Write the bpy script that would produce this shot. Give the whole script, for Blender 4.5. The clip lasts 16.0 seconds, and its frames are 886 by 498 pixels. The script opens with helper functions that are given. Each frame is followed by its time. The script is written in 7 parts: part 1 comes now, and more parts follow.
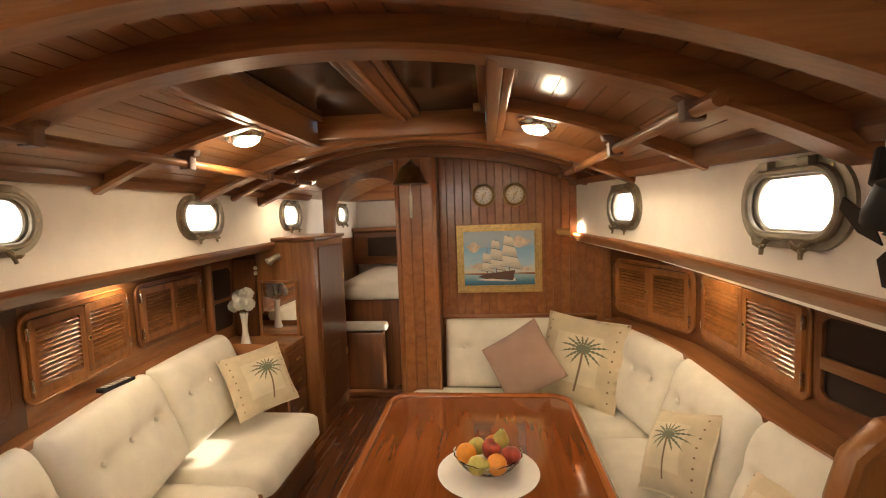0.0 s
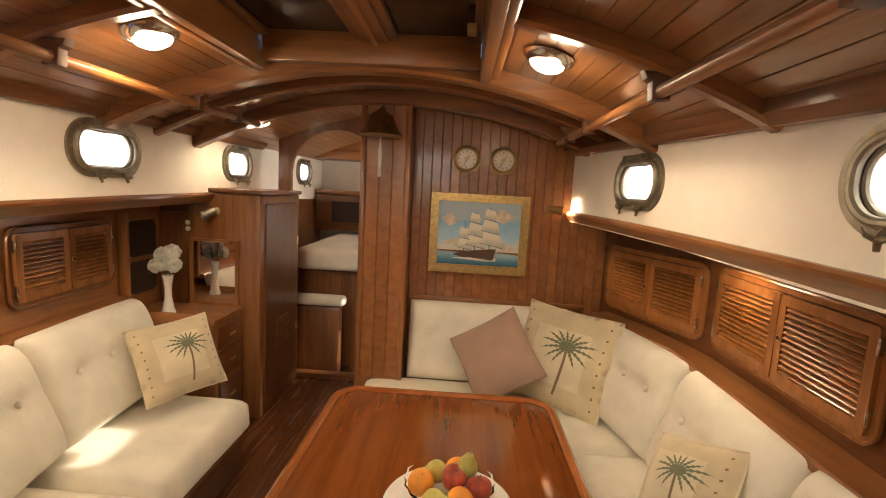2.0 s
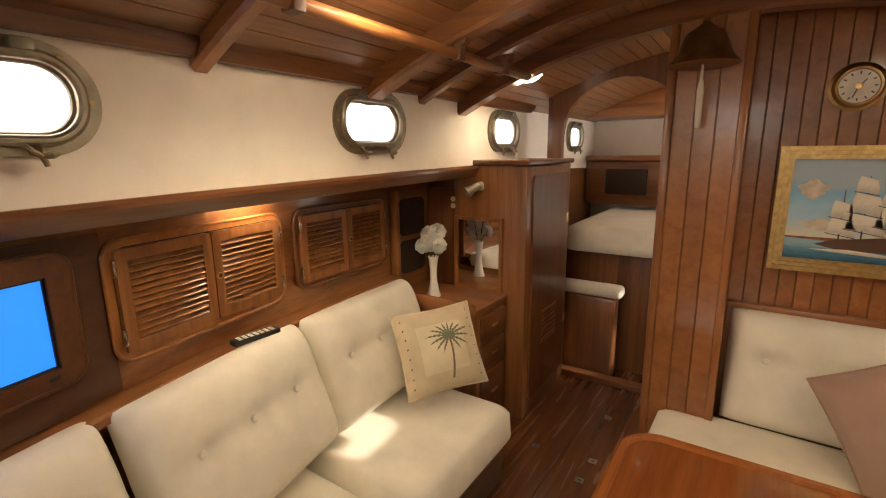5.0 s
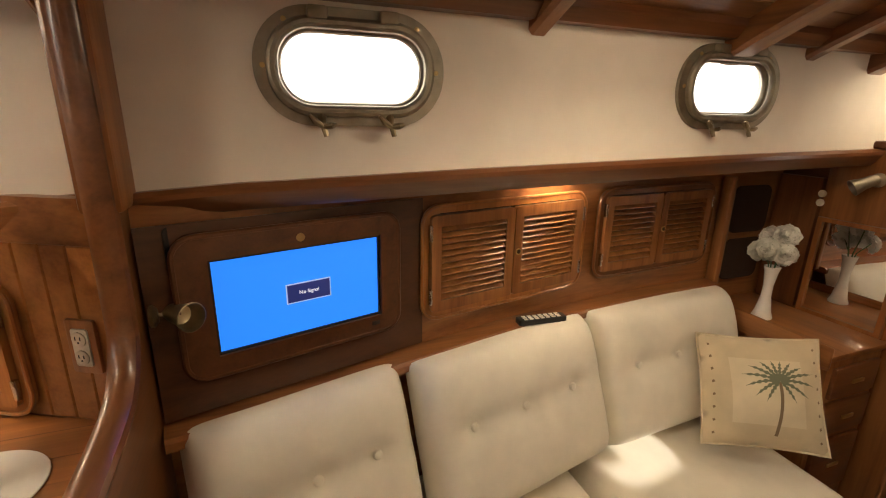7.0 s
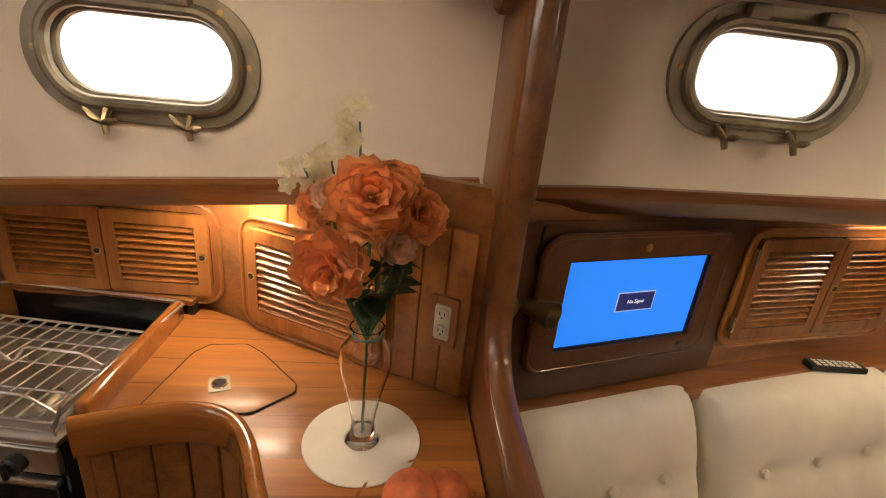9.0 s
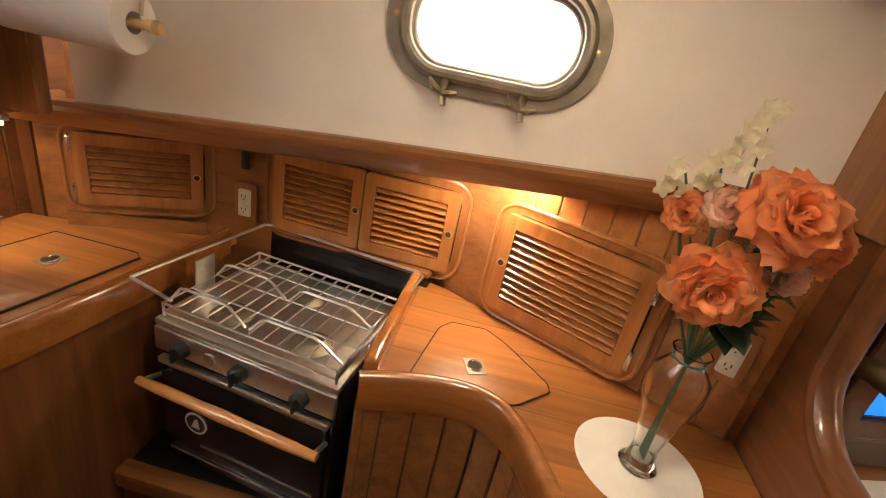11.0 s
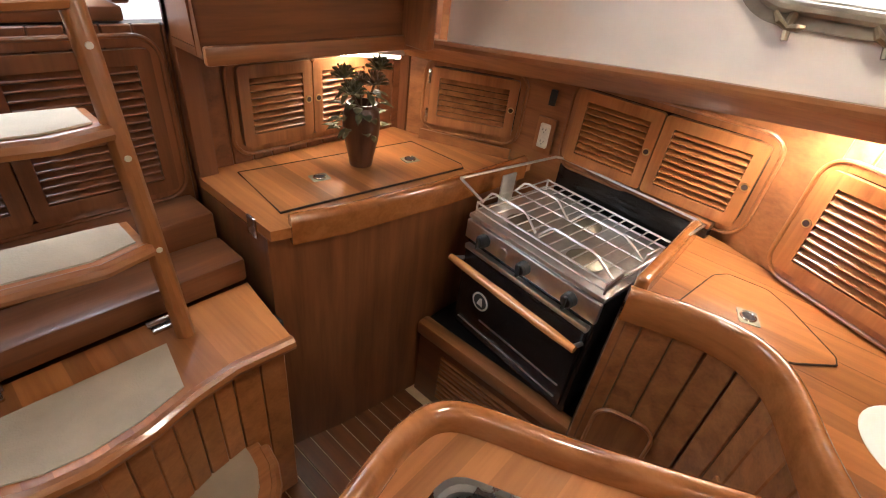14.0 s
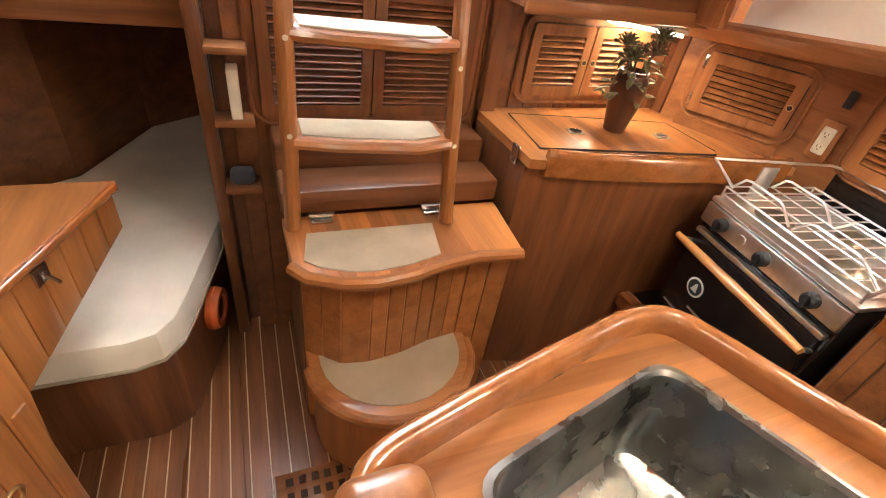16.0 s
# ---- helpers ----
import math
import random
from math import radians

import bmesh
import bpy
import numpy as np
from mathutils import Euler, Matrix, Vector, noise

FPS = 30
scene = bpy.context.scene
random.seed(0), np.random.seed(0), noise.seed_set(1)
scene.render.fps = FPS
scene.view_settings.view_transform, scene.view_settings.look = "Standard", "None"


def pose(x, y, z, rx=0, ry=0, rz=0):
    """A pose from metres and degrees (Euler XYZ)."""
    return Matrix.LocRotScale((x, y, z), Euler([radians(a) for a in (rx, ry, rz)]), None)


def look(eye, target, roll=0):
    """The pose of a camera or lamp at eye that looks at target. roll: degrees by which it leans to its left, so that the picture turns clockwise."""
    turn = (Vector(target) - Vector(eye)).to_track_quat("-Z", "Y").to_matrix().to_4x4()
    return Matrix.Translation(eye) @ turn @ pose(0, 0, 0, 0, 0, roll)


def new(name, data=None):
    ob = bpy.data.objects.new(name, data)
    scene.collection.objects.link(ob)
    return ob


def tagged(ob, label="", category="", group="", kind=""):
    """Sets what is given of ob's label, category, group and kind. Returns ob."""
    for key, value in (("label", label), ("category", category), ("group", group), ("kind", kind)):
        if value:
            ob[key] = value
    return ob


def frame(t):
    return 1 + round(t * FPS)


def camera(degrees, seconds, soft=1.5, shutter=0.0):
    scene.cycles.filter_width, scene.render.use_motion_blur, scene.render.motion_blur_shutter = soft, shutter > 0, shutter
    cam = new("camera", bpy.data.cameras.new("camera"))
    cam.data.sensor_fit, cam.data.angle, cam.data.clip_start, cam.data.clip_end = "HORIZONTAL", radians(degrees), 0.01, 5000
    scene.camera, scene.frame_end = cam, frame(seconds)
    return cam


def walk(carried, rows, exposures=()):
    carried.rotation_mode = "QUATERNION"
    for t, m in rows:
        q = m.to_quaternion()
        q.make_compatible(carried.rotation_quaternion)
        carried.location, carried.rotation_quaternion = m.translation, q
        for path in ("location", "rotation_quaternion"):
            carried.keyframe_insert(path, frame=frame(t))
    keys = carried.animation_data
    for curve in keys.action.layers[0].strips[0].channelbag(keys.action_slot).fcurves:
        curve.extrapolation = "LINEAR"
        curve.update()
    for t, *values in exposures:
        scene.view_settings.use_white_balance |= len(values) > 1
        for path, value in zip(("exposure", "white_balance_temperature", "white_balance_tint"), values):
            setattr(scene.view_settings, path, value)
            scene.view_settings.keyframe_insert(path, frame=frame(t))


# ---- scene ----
cam = camera(88.0, 16.0, soft=1.1)
# seconds, eye x, y, z, yaw to the left from +y, pitch up, roll
ROWS = [
    (0.0, 0.222, 0.556, 1.709, 5.60, -4.36, -1.92),
    (0.5, 0.239, 0.635, 1.682, 7.07, -6.47, -4.12),
    (1.0, 0.271, 0.772, 1.641, 7.84, -7.19, -1.87),
    (1.5, 0.210, 0.909, 1.633, 4.56, -8.44, 2.90),
    (2.0, 0.190, 1.050, 1.632, 2.13, -7.28, 3.11),
    (2.5, 0.133, 1.205, 1.668, 2.93, -7.18, 1.47),
    (3.0, 0.051, 1.322, 1.660, 6.28, -8.65, 0.72),
    (5.5, -0.098, 1.709, 1.598, 44.64, -12.83, -0.91),
    (6.0, -0.122, 1.777, 1.625, 56.09, -14.12, -0.88),
    (6.5, -0.210, 1.779, 1.639, 63.77, -15.53, -0.08),
    (7.0, -0.306, 1.712, 1.640, 69.28, -16.41, 1.07),
    (7.5, -0.381, 1.618, 1.646, 74.18, -17.47, 2.25),
    (8.0, -0.444, 1.518, 1.665, 79.07, -19.38, 3.24),
    (8.5, -0.480, 1.358, 1.669, 82.16, -20.24, 4.28),
    (9.0, -0.495, 1.160, 1.674, 83.03, -20.80, 6.09),
    (9.5, -0.506, 0.972, 1.658, 82.53, -21.13, 8.38),
    (10.0, -0.528, 0.793, 1.611, 81.63, -21.12, 10.73),
    (12.5, -0.538, 0.711, 1.608, 122.26, -30.03, 8.34),
    (13.0, -0.463, 0.711, 1.613, 123.49, -31.04, 8.25),
    (13.5, -0.382, 0.713, 1.599, 124.67, -31.96, 8.13),
    (14.0, -0.308, 0.719, 1.577, 127.25, -33.46, 7.92),
    (14.5, -0.254, 0.746, 1.569, 132.41, -35.43, 7.29),
    (15.0, -0.207, 0.804, 1.567, 139.67, -36.57, 7.23),
    (15.5, -0.128, 0.837, 1.533, 146.83, -36.70, 8.23),
    (16.0, -0.051, 0.841, 1.483, 153.69, -36.30, 9.67),
]


def aim(x, y, z, yaw, pitch, roll):
    a, b = radians(yaw), radians(pitch)
    ahead = Vector((-math.sin(a) * math.cos(b), math.cos(a) * math.cos(b), math.sin(b)))
    return look((x, y, z), Vector((x, y, z)) + ahead, roll)


walk(cam, [(t, aim(*row)) for t, *row in ROWS], [(0.0, 0.42, 6600, 10), (3.0, 0.34, 6600, 10), (5.5, 0.12, 6500, 10), (7.0, -0.1, 6450, 10), (8.2, -0.28, 6450, 10), (9.0, -0.25, 6600, 10), (10.2, -0.05, 6600, 10), (12.5, 0.42, 5350, 10), (14.0, 0.62, 5200, 10), (15.0, 1.12, 5350, 10), (16.0, 1.52, 5600, 10)])

# ---------------------------------------------------------------- light
world = bpy.data.worlds.new("sky")
scene.world = world
world.use_nodes = True
sky_node = world.node_tree.nodes.new("ShaderNodeTexSky")
sky_node.sky_type, sky_node.sun_disc = "NISHITA", False
sky_node.sun_elevation, sky_node.sun_rotation = radians(28.5), radians(81)
world.node_tree.links.new(sky_node.outputs[0], world.node_tree.nodes["Background"].inputs[0])
world.node_tree.nodes["Background"].inputs[1].default_value = 0.12
scene.view_settings.exposure = 0.0
sun_data = bpy.data.lights.new("sun", "SUN")
sun_data.energy, sun_data.angle, sun_data.color = 4.5, radians(0.6), (1.0, 0.93, 0.82)
sun = new("sun", sun_data)
sun.matrix_world = look((6.0, 4.0, 4.5), (6.0 - 2.31, 4.0 - 0.27, 4.5 - 1.265))


def lamp(name, kind, at, power, colour, size=0.05, target=None, spot=None):
    data = bpy.data.lights.new(name, kind)
    data.energy, data.color = power, colour
    if kind == "AREA":
        data.shape, data.size, data.size_y = "RECTANGLE", size[0], size[1]
    else:
        data.shadow_soft_size = size
    if spot:
        data.spot_size, data.spot_blend = radians(spot), 0.6
    ob = new(name, data)
    ob.matrix_world = look(at, target or (at[0], at[1] + 0.001, at[2] - 1))
    return ob


WARM, DAY = (1.0, 0.79, 0.53), (1.0, 0.95, 0.88)

# ---------------------------------------------------------------- materials


def nodes_of(name):
    m = bpy.data.materials.new(name)
    m.use_nodes = True
    return m, m.node_tree.nodes, m.node_tree.links, m.node_tree.nodes["Principled BSDF"]


def link_ramp(n, l, fac, stops):
    r = n.new("ShaderNodeValToRGB")
    while len(r.color_ramp.elements) < len(stops):
        r.color_ramp.elements.new(0.5)
    for e, (p, c) in zip(r.color_ramp.elements, stops):
        e.position, e.color = p, (*c, 1)
    l.new(fac, r.inputs[0])
    return r


def wood(name, dark, light, axis=1, rough=0.3, scale=1.0, coat=0.35, vary=0.13, bump=0.06, stave=0.0):
    """Varnished timber with long grain along one axis, per-piece tone and fine pores."""
    m, n, l, p = nodes_of(name)
    tc, mp = n.new("ShaderNodeTexCoord"), n.new("ShaderNodeMapping")
    oi = n.new("ShaderNodeObjectInfo")
    s = [14 * scale] * 3
    s[axis] = 0.9 * scale
    mp.inputs["Scale"].default_value = s
    l.new(tc.outputs["Object"], mp.inputs[0])
    off = n.new("ShaderNodeVectorMath")
    off.operation = "SCALE"
    off.inputs[0].default_value = (31, 17, 23)
    l.new(oi.outputs["Random"], off.inputs["Scale"])
    l.new(off.outputs[0], mp.inputs["Location"])
    big = n.new("ShaderNodeTexNoise")
    big.inputs["Scale"].default_value, big.inputs["Detail"].default_value, big.inputs["Distortion"].default_value = 1.4, 6, 0.6
    l.new(mp.outputs[0], big.inputs[0])
    fine = n.new("ShaderNodeTexNoise")
    fine.inputs["Scale"].default_value, fine.inputs["Detail"].default_value = 9, 4
    l.new(mp.outputs[0], fine.inputs[0])
    mix = n.new("ShaderNodeMath")
    mix.operation = "MULTIPLY_ADD"
    mix.inputs[1].default_value = 0.35
    l.new(fine.outputs[0], mix.inputs[0])
    l.new(big.outputs[0], mix.inputs[2])
    mid = tuple((a + b) / 2 for a, b in zip(dark, light))
    r = link_ramp(n, l, mix.outputs[0], [(0.42, dark), (0.62, mid), (0.85, light)])
    hsv = n.new("ShaderNodeHueSaturation")
    val = n.new("ShaderNodeMapRange")
    val.inputs["To Min"].default_value, val.inputs["To Max"].default_value = 1 - vary, 1 + vary
    geo = n.new("ShaderNodeNewGeometry")
    addr = n.new("ShaderNodeMath")
    addr.operation = "ADD"
    l.new(oi.outputs["Random"], addr.inputs[0])
    l.new(geo.outputs["Random Per Island"], addr.inputs[1])
    frac = n.new("ShaderNodeMath")
    frac.operation = "FRACT"
    l.new(addr.outputs[0], frac.inputs[0])
    l.new(frac.outputs[0], val.inputs[0])
    tone = val.outputs[0]
    if stave:
        sep, div, flo, wn, mr, mul = (n.new("ShaderNode" + k) for k in ("SeparateXYZ", "Math", "Math", "TexWhiteNoise", "MapRange", "Math"))
        l.new(tc.outputs["Object"], sep.inputs[0])
        div.operation, flo.operation, mul.operation, wn.noise_dimensions = "DIVIDE", "FLOOR", "MULTIPLY", "1D"
        div.inputs[1].default_value = stave
        l.new(sep.outputs[0 if axis == 1 else 1], div.inputs[0])
        l.new(div.outputs[0], flo.inputs[0])
        l.new(flo.outputs[0], wn.inputs["W"])
        mr.inputs["To Min"].default_value, mr.inputs["To Max"].default_value = 0.72, 1.22
        l.new(wn.outputs["Value"], mr.inputs[0])
        l.new(mr.outputs[0], mul.inputs[0])
        l.new(val.outputs[0], mul.inputs[1])
        tone = mul.outputs[0]
    l.new(tone, hsv.inputs["Value"])
    l.new(r.outputs[0], hsv.inputs["Color"])
    l.new(hsv.outputs[0], p.inputs["Base Color"])
    rr = n.new("ShaderNodeMapRange")
    rr.inputs["To Min"].default_value, rr.inputs["To Max"].default_value = rough * 0.8, rough * 1.35
    l.new(big.outputs[0], rr.inputs[0])
    l.new(rr.outputs[0], p.inputs["Roughness"])
    p.inputs["Coat Weight"].default_value, p.inputs["Coat Roughness"].default_value = coat, 0.12
    b = n.new("ShaderNodeBump")
    b.inputs["Strength"].default_value, b.inputs["Distance"].default_value = bump, 0.004
    l.new(fine.outputs[0], b.inputs["Height"])
    l.new(b.outputs[0], p.inputs["Normal"])
    return m


def plain(name, colour, rough=0.5, metal=0.0, vary=0.12, scale=20, bump=0.0, coat=0.0, rvar=0.15):
    """A surface of one stuff with faint blotches in tone and gloss."""
    m, n, l, p = nodes_of(name)
    tc, t = n.new("ShaderNodeTexCoord"), n.new("ShaderNodeTexNoise")
    t.inputs["Scale"].default_value, t.inputs["Detail"].default_value = scale, 5
    l.new(tc.outputs["Object"], t.inputs[0])
    r = link_ramp(n, l, t.outputs[0], [(0.3, tuple(c * (1 - vary) for c in colour)), (0.7, tuple(min(1, c * (1 + vary)) for c in colour))])
    l.new(r.outputs[0], p.inputs["Base Color"])
    rr = n.new("ShaderNodeMapRange")
    rr.inputs["To Min"].default_value, rr.inputs["To Max"].default_value = max(0.02, rough - rvar * rough), min(1, rough + rvar)
    l.new(t.outputs[0], rr.inputs[0])
    l.new(rr.outputs[0], p.inputs["Roughness"])
    p.inputs["Metallic"].default_value = metal
    p.inputs["Coat Weight"].default_value = coat
    if bump:
        b = n.new("ShaderNodeBump")
        b.inputs["Strength"].default_value, b.inputs["Distance"].default_value = bump, 0.003
        l.new(t.outputs[0], b.inputs["Height"])
        l.new(b.outputs[0], p.inputs["Normal"])
    return m


def fabric(name, colour, weave=900, vary=0.08, bump=0.25):
    """Woven cloth: thread relief and soft creases."""
    m, n, l, p = nodes_of(name)
    tc = n.new("ShaderNodeTexCoord")
    wv, big = n.new("ShaderNodeTexNoise"), n.new("ShaderNodeTexNoise")
    wv.inputs["Scale"].default_value, wv.inputs["Detail"].default_value = weave, 2
    big.inputs["Scale"].default_value, big.inputs["Detail"].default_value = 7, 5
    l.new(tc.outputs["Object"], wv.inputs[0])
    l.new(tc.outputs["Object"], big.inputs[0])
    r = link_ramp(n, l, big.outputs[0], [(0.3, tuple(c * (1 - vary) for c in colour)), (0.72, tuple(min(1, c * (1 + vary)) for c in colour))])
    l.new(r.outputs[0], p.inputs["Base Color"])
    p.inputs["Roughness"].default_value = 0.85
    p.inputs["Sheen Weight"].default_value = 0.25
    b, b2 = n.new("ShaderNodeBump"), n.new("ShaderNodeBump")
    b.inputs["Strength"].default_value, b.inputs["Distance"].default_value = bump, 0.001
    b2.inputs["Strength"].default_value, b2.inputs["Distance"].default_value = 0.25, 0.012
    l.new(wv.outputs[0], b.inputs["Height"])
    l.new(big.outputs[0], b2.inputs["Height"])
    l.new(b2.outputs[0], b.inputs["Normal"])
    l.new(b.outputs[0], p.inputs["Normal"])
    return m


def petal_cloth(name, colour, vary=0.1):
    """Thin dyed cloth that lets some light through."""
    m = fabric(name, colour, 200, vary, 0.15)
    n, l = m.node_tree.nodes, m.node_tree.links
    tr, mx = n.new("ShaderNodeBsdfTranslucent"), n.new("ShaderNodeMixShader")
    tr.inputs[0].default_value = (*[c ** 0.6 for c in colour], 1)
    mx.inputs[0].default_value = 0.55
    l.new(n["Principled BSDF"].outputs[0], mx.inputs[1])
    l.new(tr.outputs[0], mx.inputs[2])
    l.new(mx.outputs[0], n["Material Output"].inputs[0])
    return m


def glow(name, colour, strength):
    m, n, l, p = nodes_of(name)
    p.inputs["Base Color"].default_value = (*colour, 1)
    p.inputs["Emission Color"].default_value = (*colour, 1)
    p.inputs["Emission Strength"].default_value = strength
    return m


def glass(name, colour=(1, 1, 1), rough=0.0, ior=1.45):
    m, n, l, p = nodes_of(name)
    p.inputs["Base Color"].default_value = (*colour, 1)
    p.inputs["Transmission Weight"].default_value = 1
    p.inputs["Roughness"].default_value, p.inputs["IOR"].default_value = rough, ior
    return m


TD, TL = (0.16, 0.058, 0.018), (0.34, 0.14, 0.045)
TEAK_Y = wood("teak_lengthwise", TD, TL, 1)
TEAK_X = wood("teak_athwart", TD, TL, 0)
TEAK_Z = wood("teak_upright", TD, TL, 2)
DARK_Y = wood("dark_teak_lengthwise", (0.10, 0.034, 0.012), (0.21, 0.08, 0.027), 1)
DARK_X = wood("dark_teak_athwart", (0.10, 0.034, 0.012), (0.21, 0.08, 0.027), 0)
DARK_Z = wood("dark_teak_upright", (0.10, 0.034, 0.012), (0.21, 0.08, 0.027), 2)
GOLD_Y = wood("golden_teak_lengthwise", (0.25, 0.088, 0.022), (0.43, 0.175, 0.048), 1)
GOLD_X = wood("golden_teak_athwart", (0.25, 0.088, 0.022), (0.43, 0.175, 0.048), 0)
GOLD_Z = wood("golden_teak_upright", (0.25, 0.088, 0.022), (0.43, 0.175, 0.048), 2)
CEIL_X = wood("ceiling_boards", (0.19, 0.075, 0.025), (0.37, 0.165, 0.058), 0, rough=0.35)
SOLE_Y = wood("cabin_sole_teak", (0.11, 0.04, 0.014), (0.23, 0.09, 0.03), 1, rough=0.28)
BULK_Z = wood("bulkhead_teak", (0.21, 0.078, 0.024), (0.34, 0.132, 0.042), 2)
TABLE_W = wood("glossy_table_veneer", (0.15, 0.038, 0.008), (0.24, 0.068, 0.015), 1, rough=0.06, coat=1.0, vary=0.03, bump=0.001)
VINYL = fabric("cream_vinyl_lining", (0.84, 0.765, 0.65), weave=350, vary=0.04)
CREAM = fabric("cream_upholstery", (0.80, 0.745, 0.62))
SEAM = fabric("shadow_gap_piping", (0.34, 0.29, 0.21))
BRASS = plain("brass", (0.56, 0.40, 0.18), 0.26, 1.0)
AGED = plain("aged_brass", (0.30, 0.24, 0.15), 0.35, 1.0, vary=0.3)
BRONZE = plain("dull_bronze", (0.33, 0.29, 0.22), 0.48, 1.0, vary=0.25)
STEEL = plain("stainless_steel", (0.66, 0.65, 0.62), 0.16, 1.0, vary=0.06)
HOB_STEEL = plain("brushed_hob_steel", (0.78, 0.76, 0.72), 0.3, 1.0, vary=0.08, scale=60)
BLACK = plain("black_plastic", (0.012, 0.012, 0.012), 0.4)
ENAMEL = plain("black_enamel", (0.012, 0.011, 0.011), 0.14)
# near-black colour that paints the shade inside recesses, holes and gaps
SHADOW = plain("painted_shade", (0.03, 0.014, 0.007), 0.8)
WHITE = plain("white_plastic", (0.78, 0.74, 0.66), 0.35)
IVORY = plain("ivory_plastic", (0.72, 0.66, 0.52), 0.4)
MIRROR = plain("mirror_silver", (0.9, 0.9, 0.9), 0.02, 1.0, vary=0.0, rvar=0.0)
GLASS = glass("clear_glass")

# ---------------------------------------------------------------- building helpers


def where(ob):
    return Vector((0, 0, 0)) if ob is None else ob.location + where(ob.parent)


def put(name, bm, material, parent=None, label="", at=None, smooth=30):
    """Links a bmesh in world metres as one mesh object under parent, its origin at `at`."""
    origin = where(parent)
    own = Vector(at) - origin if at is not None else Vector((0, 0, 0))
    bmesh.ops.translate(bm, verts=bm.verts[:], vec=-(origin + own))
    me = bpy.data.meshes.new(name)
    bmesh.ops.recalc_face_normals(bm, faces=bm.faces[:])
    bm.to_mesh(me)
    bm.free()
    for one in material if isinstance(material, (list, tuple)) else [material]:
        me.materials.append(one)
    if smooth:
        me.shade_smooth()
        me.set_sharp_from_angle(angle=radians(smooth))
    ob = new(name, me)
    ob.parent, ob.location = parent, own
    if label:
        ob["label"] = label
    return ob


def part(name, bm, material, parent, label="", smooth=30):
    return put(name, bm, material, parent, label, None, smooth)


def thing(name, at, label, category, group="", kind=""):
    ob = new(name)
    ob.empty_display_size = 0.05
    ob.location = at
    return tagged(ob, label, category, group, kind)


def solo(name, bm, material, at, label, category, group="", kind="", smooth=30):
    return tagged(put(name, bm, material, None, "", at, smooth), label, category, group, kind)


def setting(name, bm, material, label="", smooth=30):
    return tagged(put(name, bm, material, None, "", None, smooth), label, "", "", "structure")


def box(x0, x1, y0, y1, z0, z1, bevel=0.0, bm=None, m=None, seg=2):
    """A box, rounded by bevel, added to bm."""
    own = bmesh.new()
    bmesh.ops.create_cube(own, size=1, matrix=Matrix.Translation(((x0 + x1) / 2, (y0 + y1) / 2, (z0 + z1) / 2)) @ Matrix.Diagonal((abs(x1 - x0), abs(y1 - y0), abs(z1 - z0), 1)))
    if bevel:
        bmesh.ops.bevel(own, geom=own.edges[:], offset=bevel, segments=seg, affect="EDGES", profile=0.5)
    return join(own, bm, m)


def join(own, bm=None, m=None):
    if m is not None:
        bmesh.ops.transform(own, matrix=m, verts=own.verts[:])
    if bm is None:
        return own
    me = bpy.data.meshes.new("t")
    own.to_mesh(me)
    own.free()
    bm.from_mesh(me)
    bpy.data.meshes.remove(me)
    return bm


def rod(points, r, bm=None, sides=10, closed=False, m=None, caps=True):
    """A round bar along points; r may be a list."""
    own = bmesh.new()
    pts = [Vector(p) for p in points]
    count = len(pts)
    rings, last = [], None
    for i, p in enumerate(pts):
        a = pts[i - 1] if i or closed else p
        b = pts[(i + 1) % count] if i < count - 1 or closed else p
        d = (b - a).normalized()
        side = d.cross(Vector((0, 0, 1)) if abs(d.z) < 0.9 else Vector((1, 0, 0))).normalized()
        if last is not None:
            side = (last - d * last.dot(d)).normalized()
        last = side
        up = side.cross(d)
        rad = r[i] if isinstance(r, (list, tuple)) else r
        rings.append([own.verts.new(p + rad * (math.cos(2 * math.pi * k / sides) * side + math.sin(2 * math.pi * k / sides) * up)) for k in range(sides)])
    for i in range(count if closed else count - 1):
        u, v = rings[i], rings[(i + 1) % count]
        for k in range(sides):
            own.faces.new((u[k], u[(k + 1) % sides], v[(k + 1) % sides], v[k]))
    if not closed and caps:
        own.faces.new(rings[0][::-1])
        own.faces.new(rings[-1])
    return join(own, bm, m)


def lathe(profile, at=(0, 0, 0), bm=None, sides=24, m=None):
    """A turned form: (radius, height) pairs spun about z."""
    own = bmesh.new()
    rings = [[own.verts.new((max(r, 0.0004) * math.cos(2 * math.pi * k / sides), max(r, 0.0004) * math.sin(2 * math.pi * k / sides), z)) for k in range(sides)] for r, z in profile]
    for a, b in zip(rings, rings[1:]):
        for k in range(sides):
            own.faces.new((a[k], a[(k + 1) % sides], b[(k + 1) % sides], b[k]))
    own.faces.new(rings[0][::-1])
    own.faces.new(rings[-1])
    return join(own, bm, Matrix.Translation(at) @ (m or Matrix()))


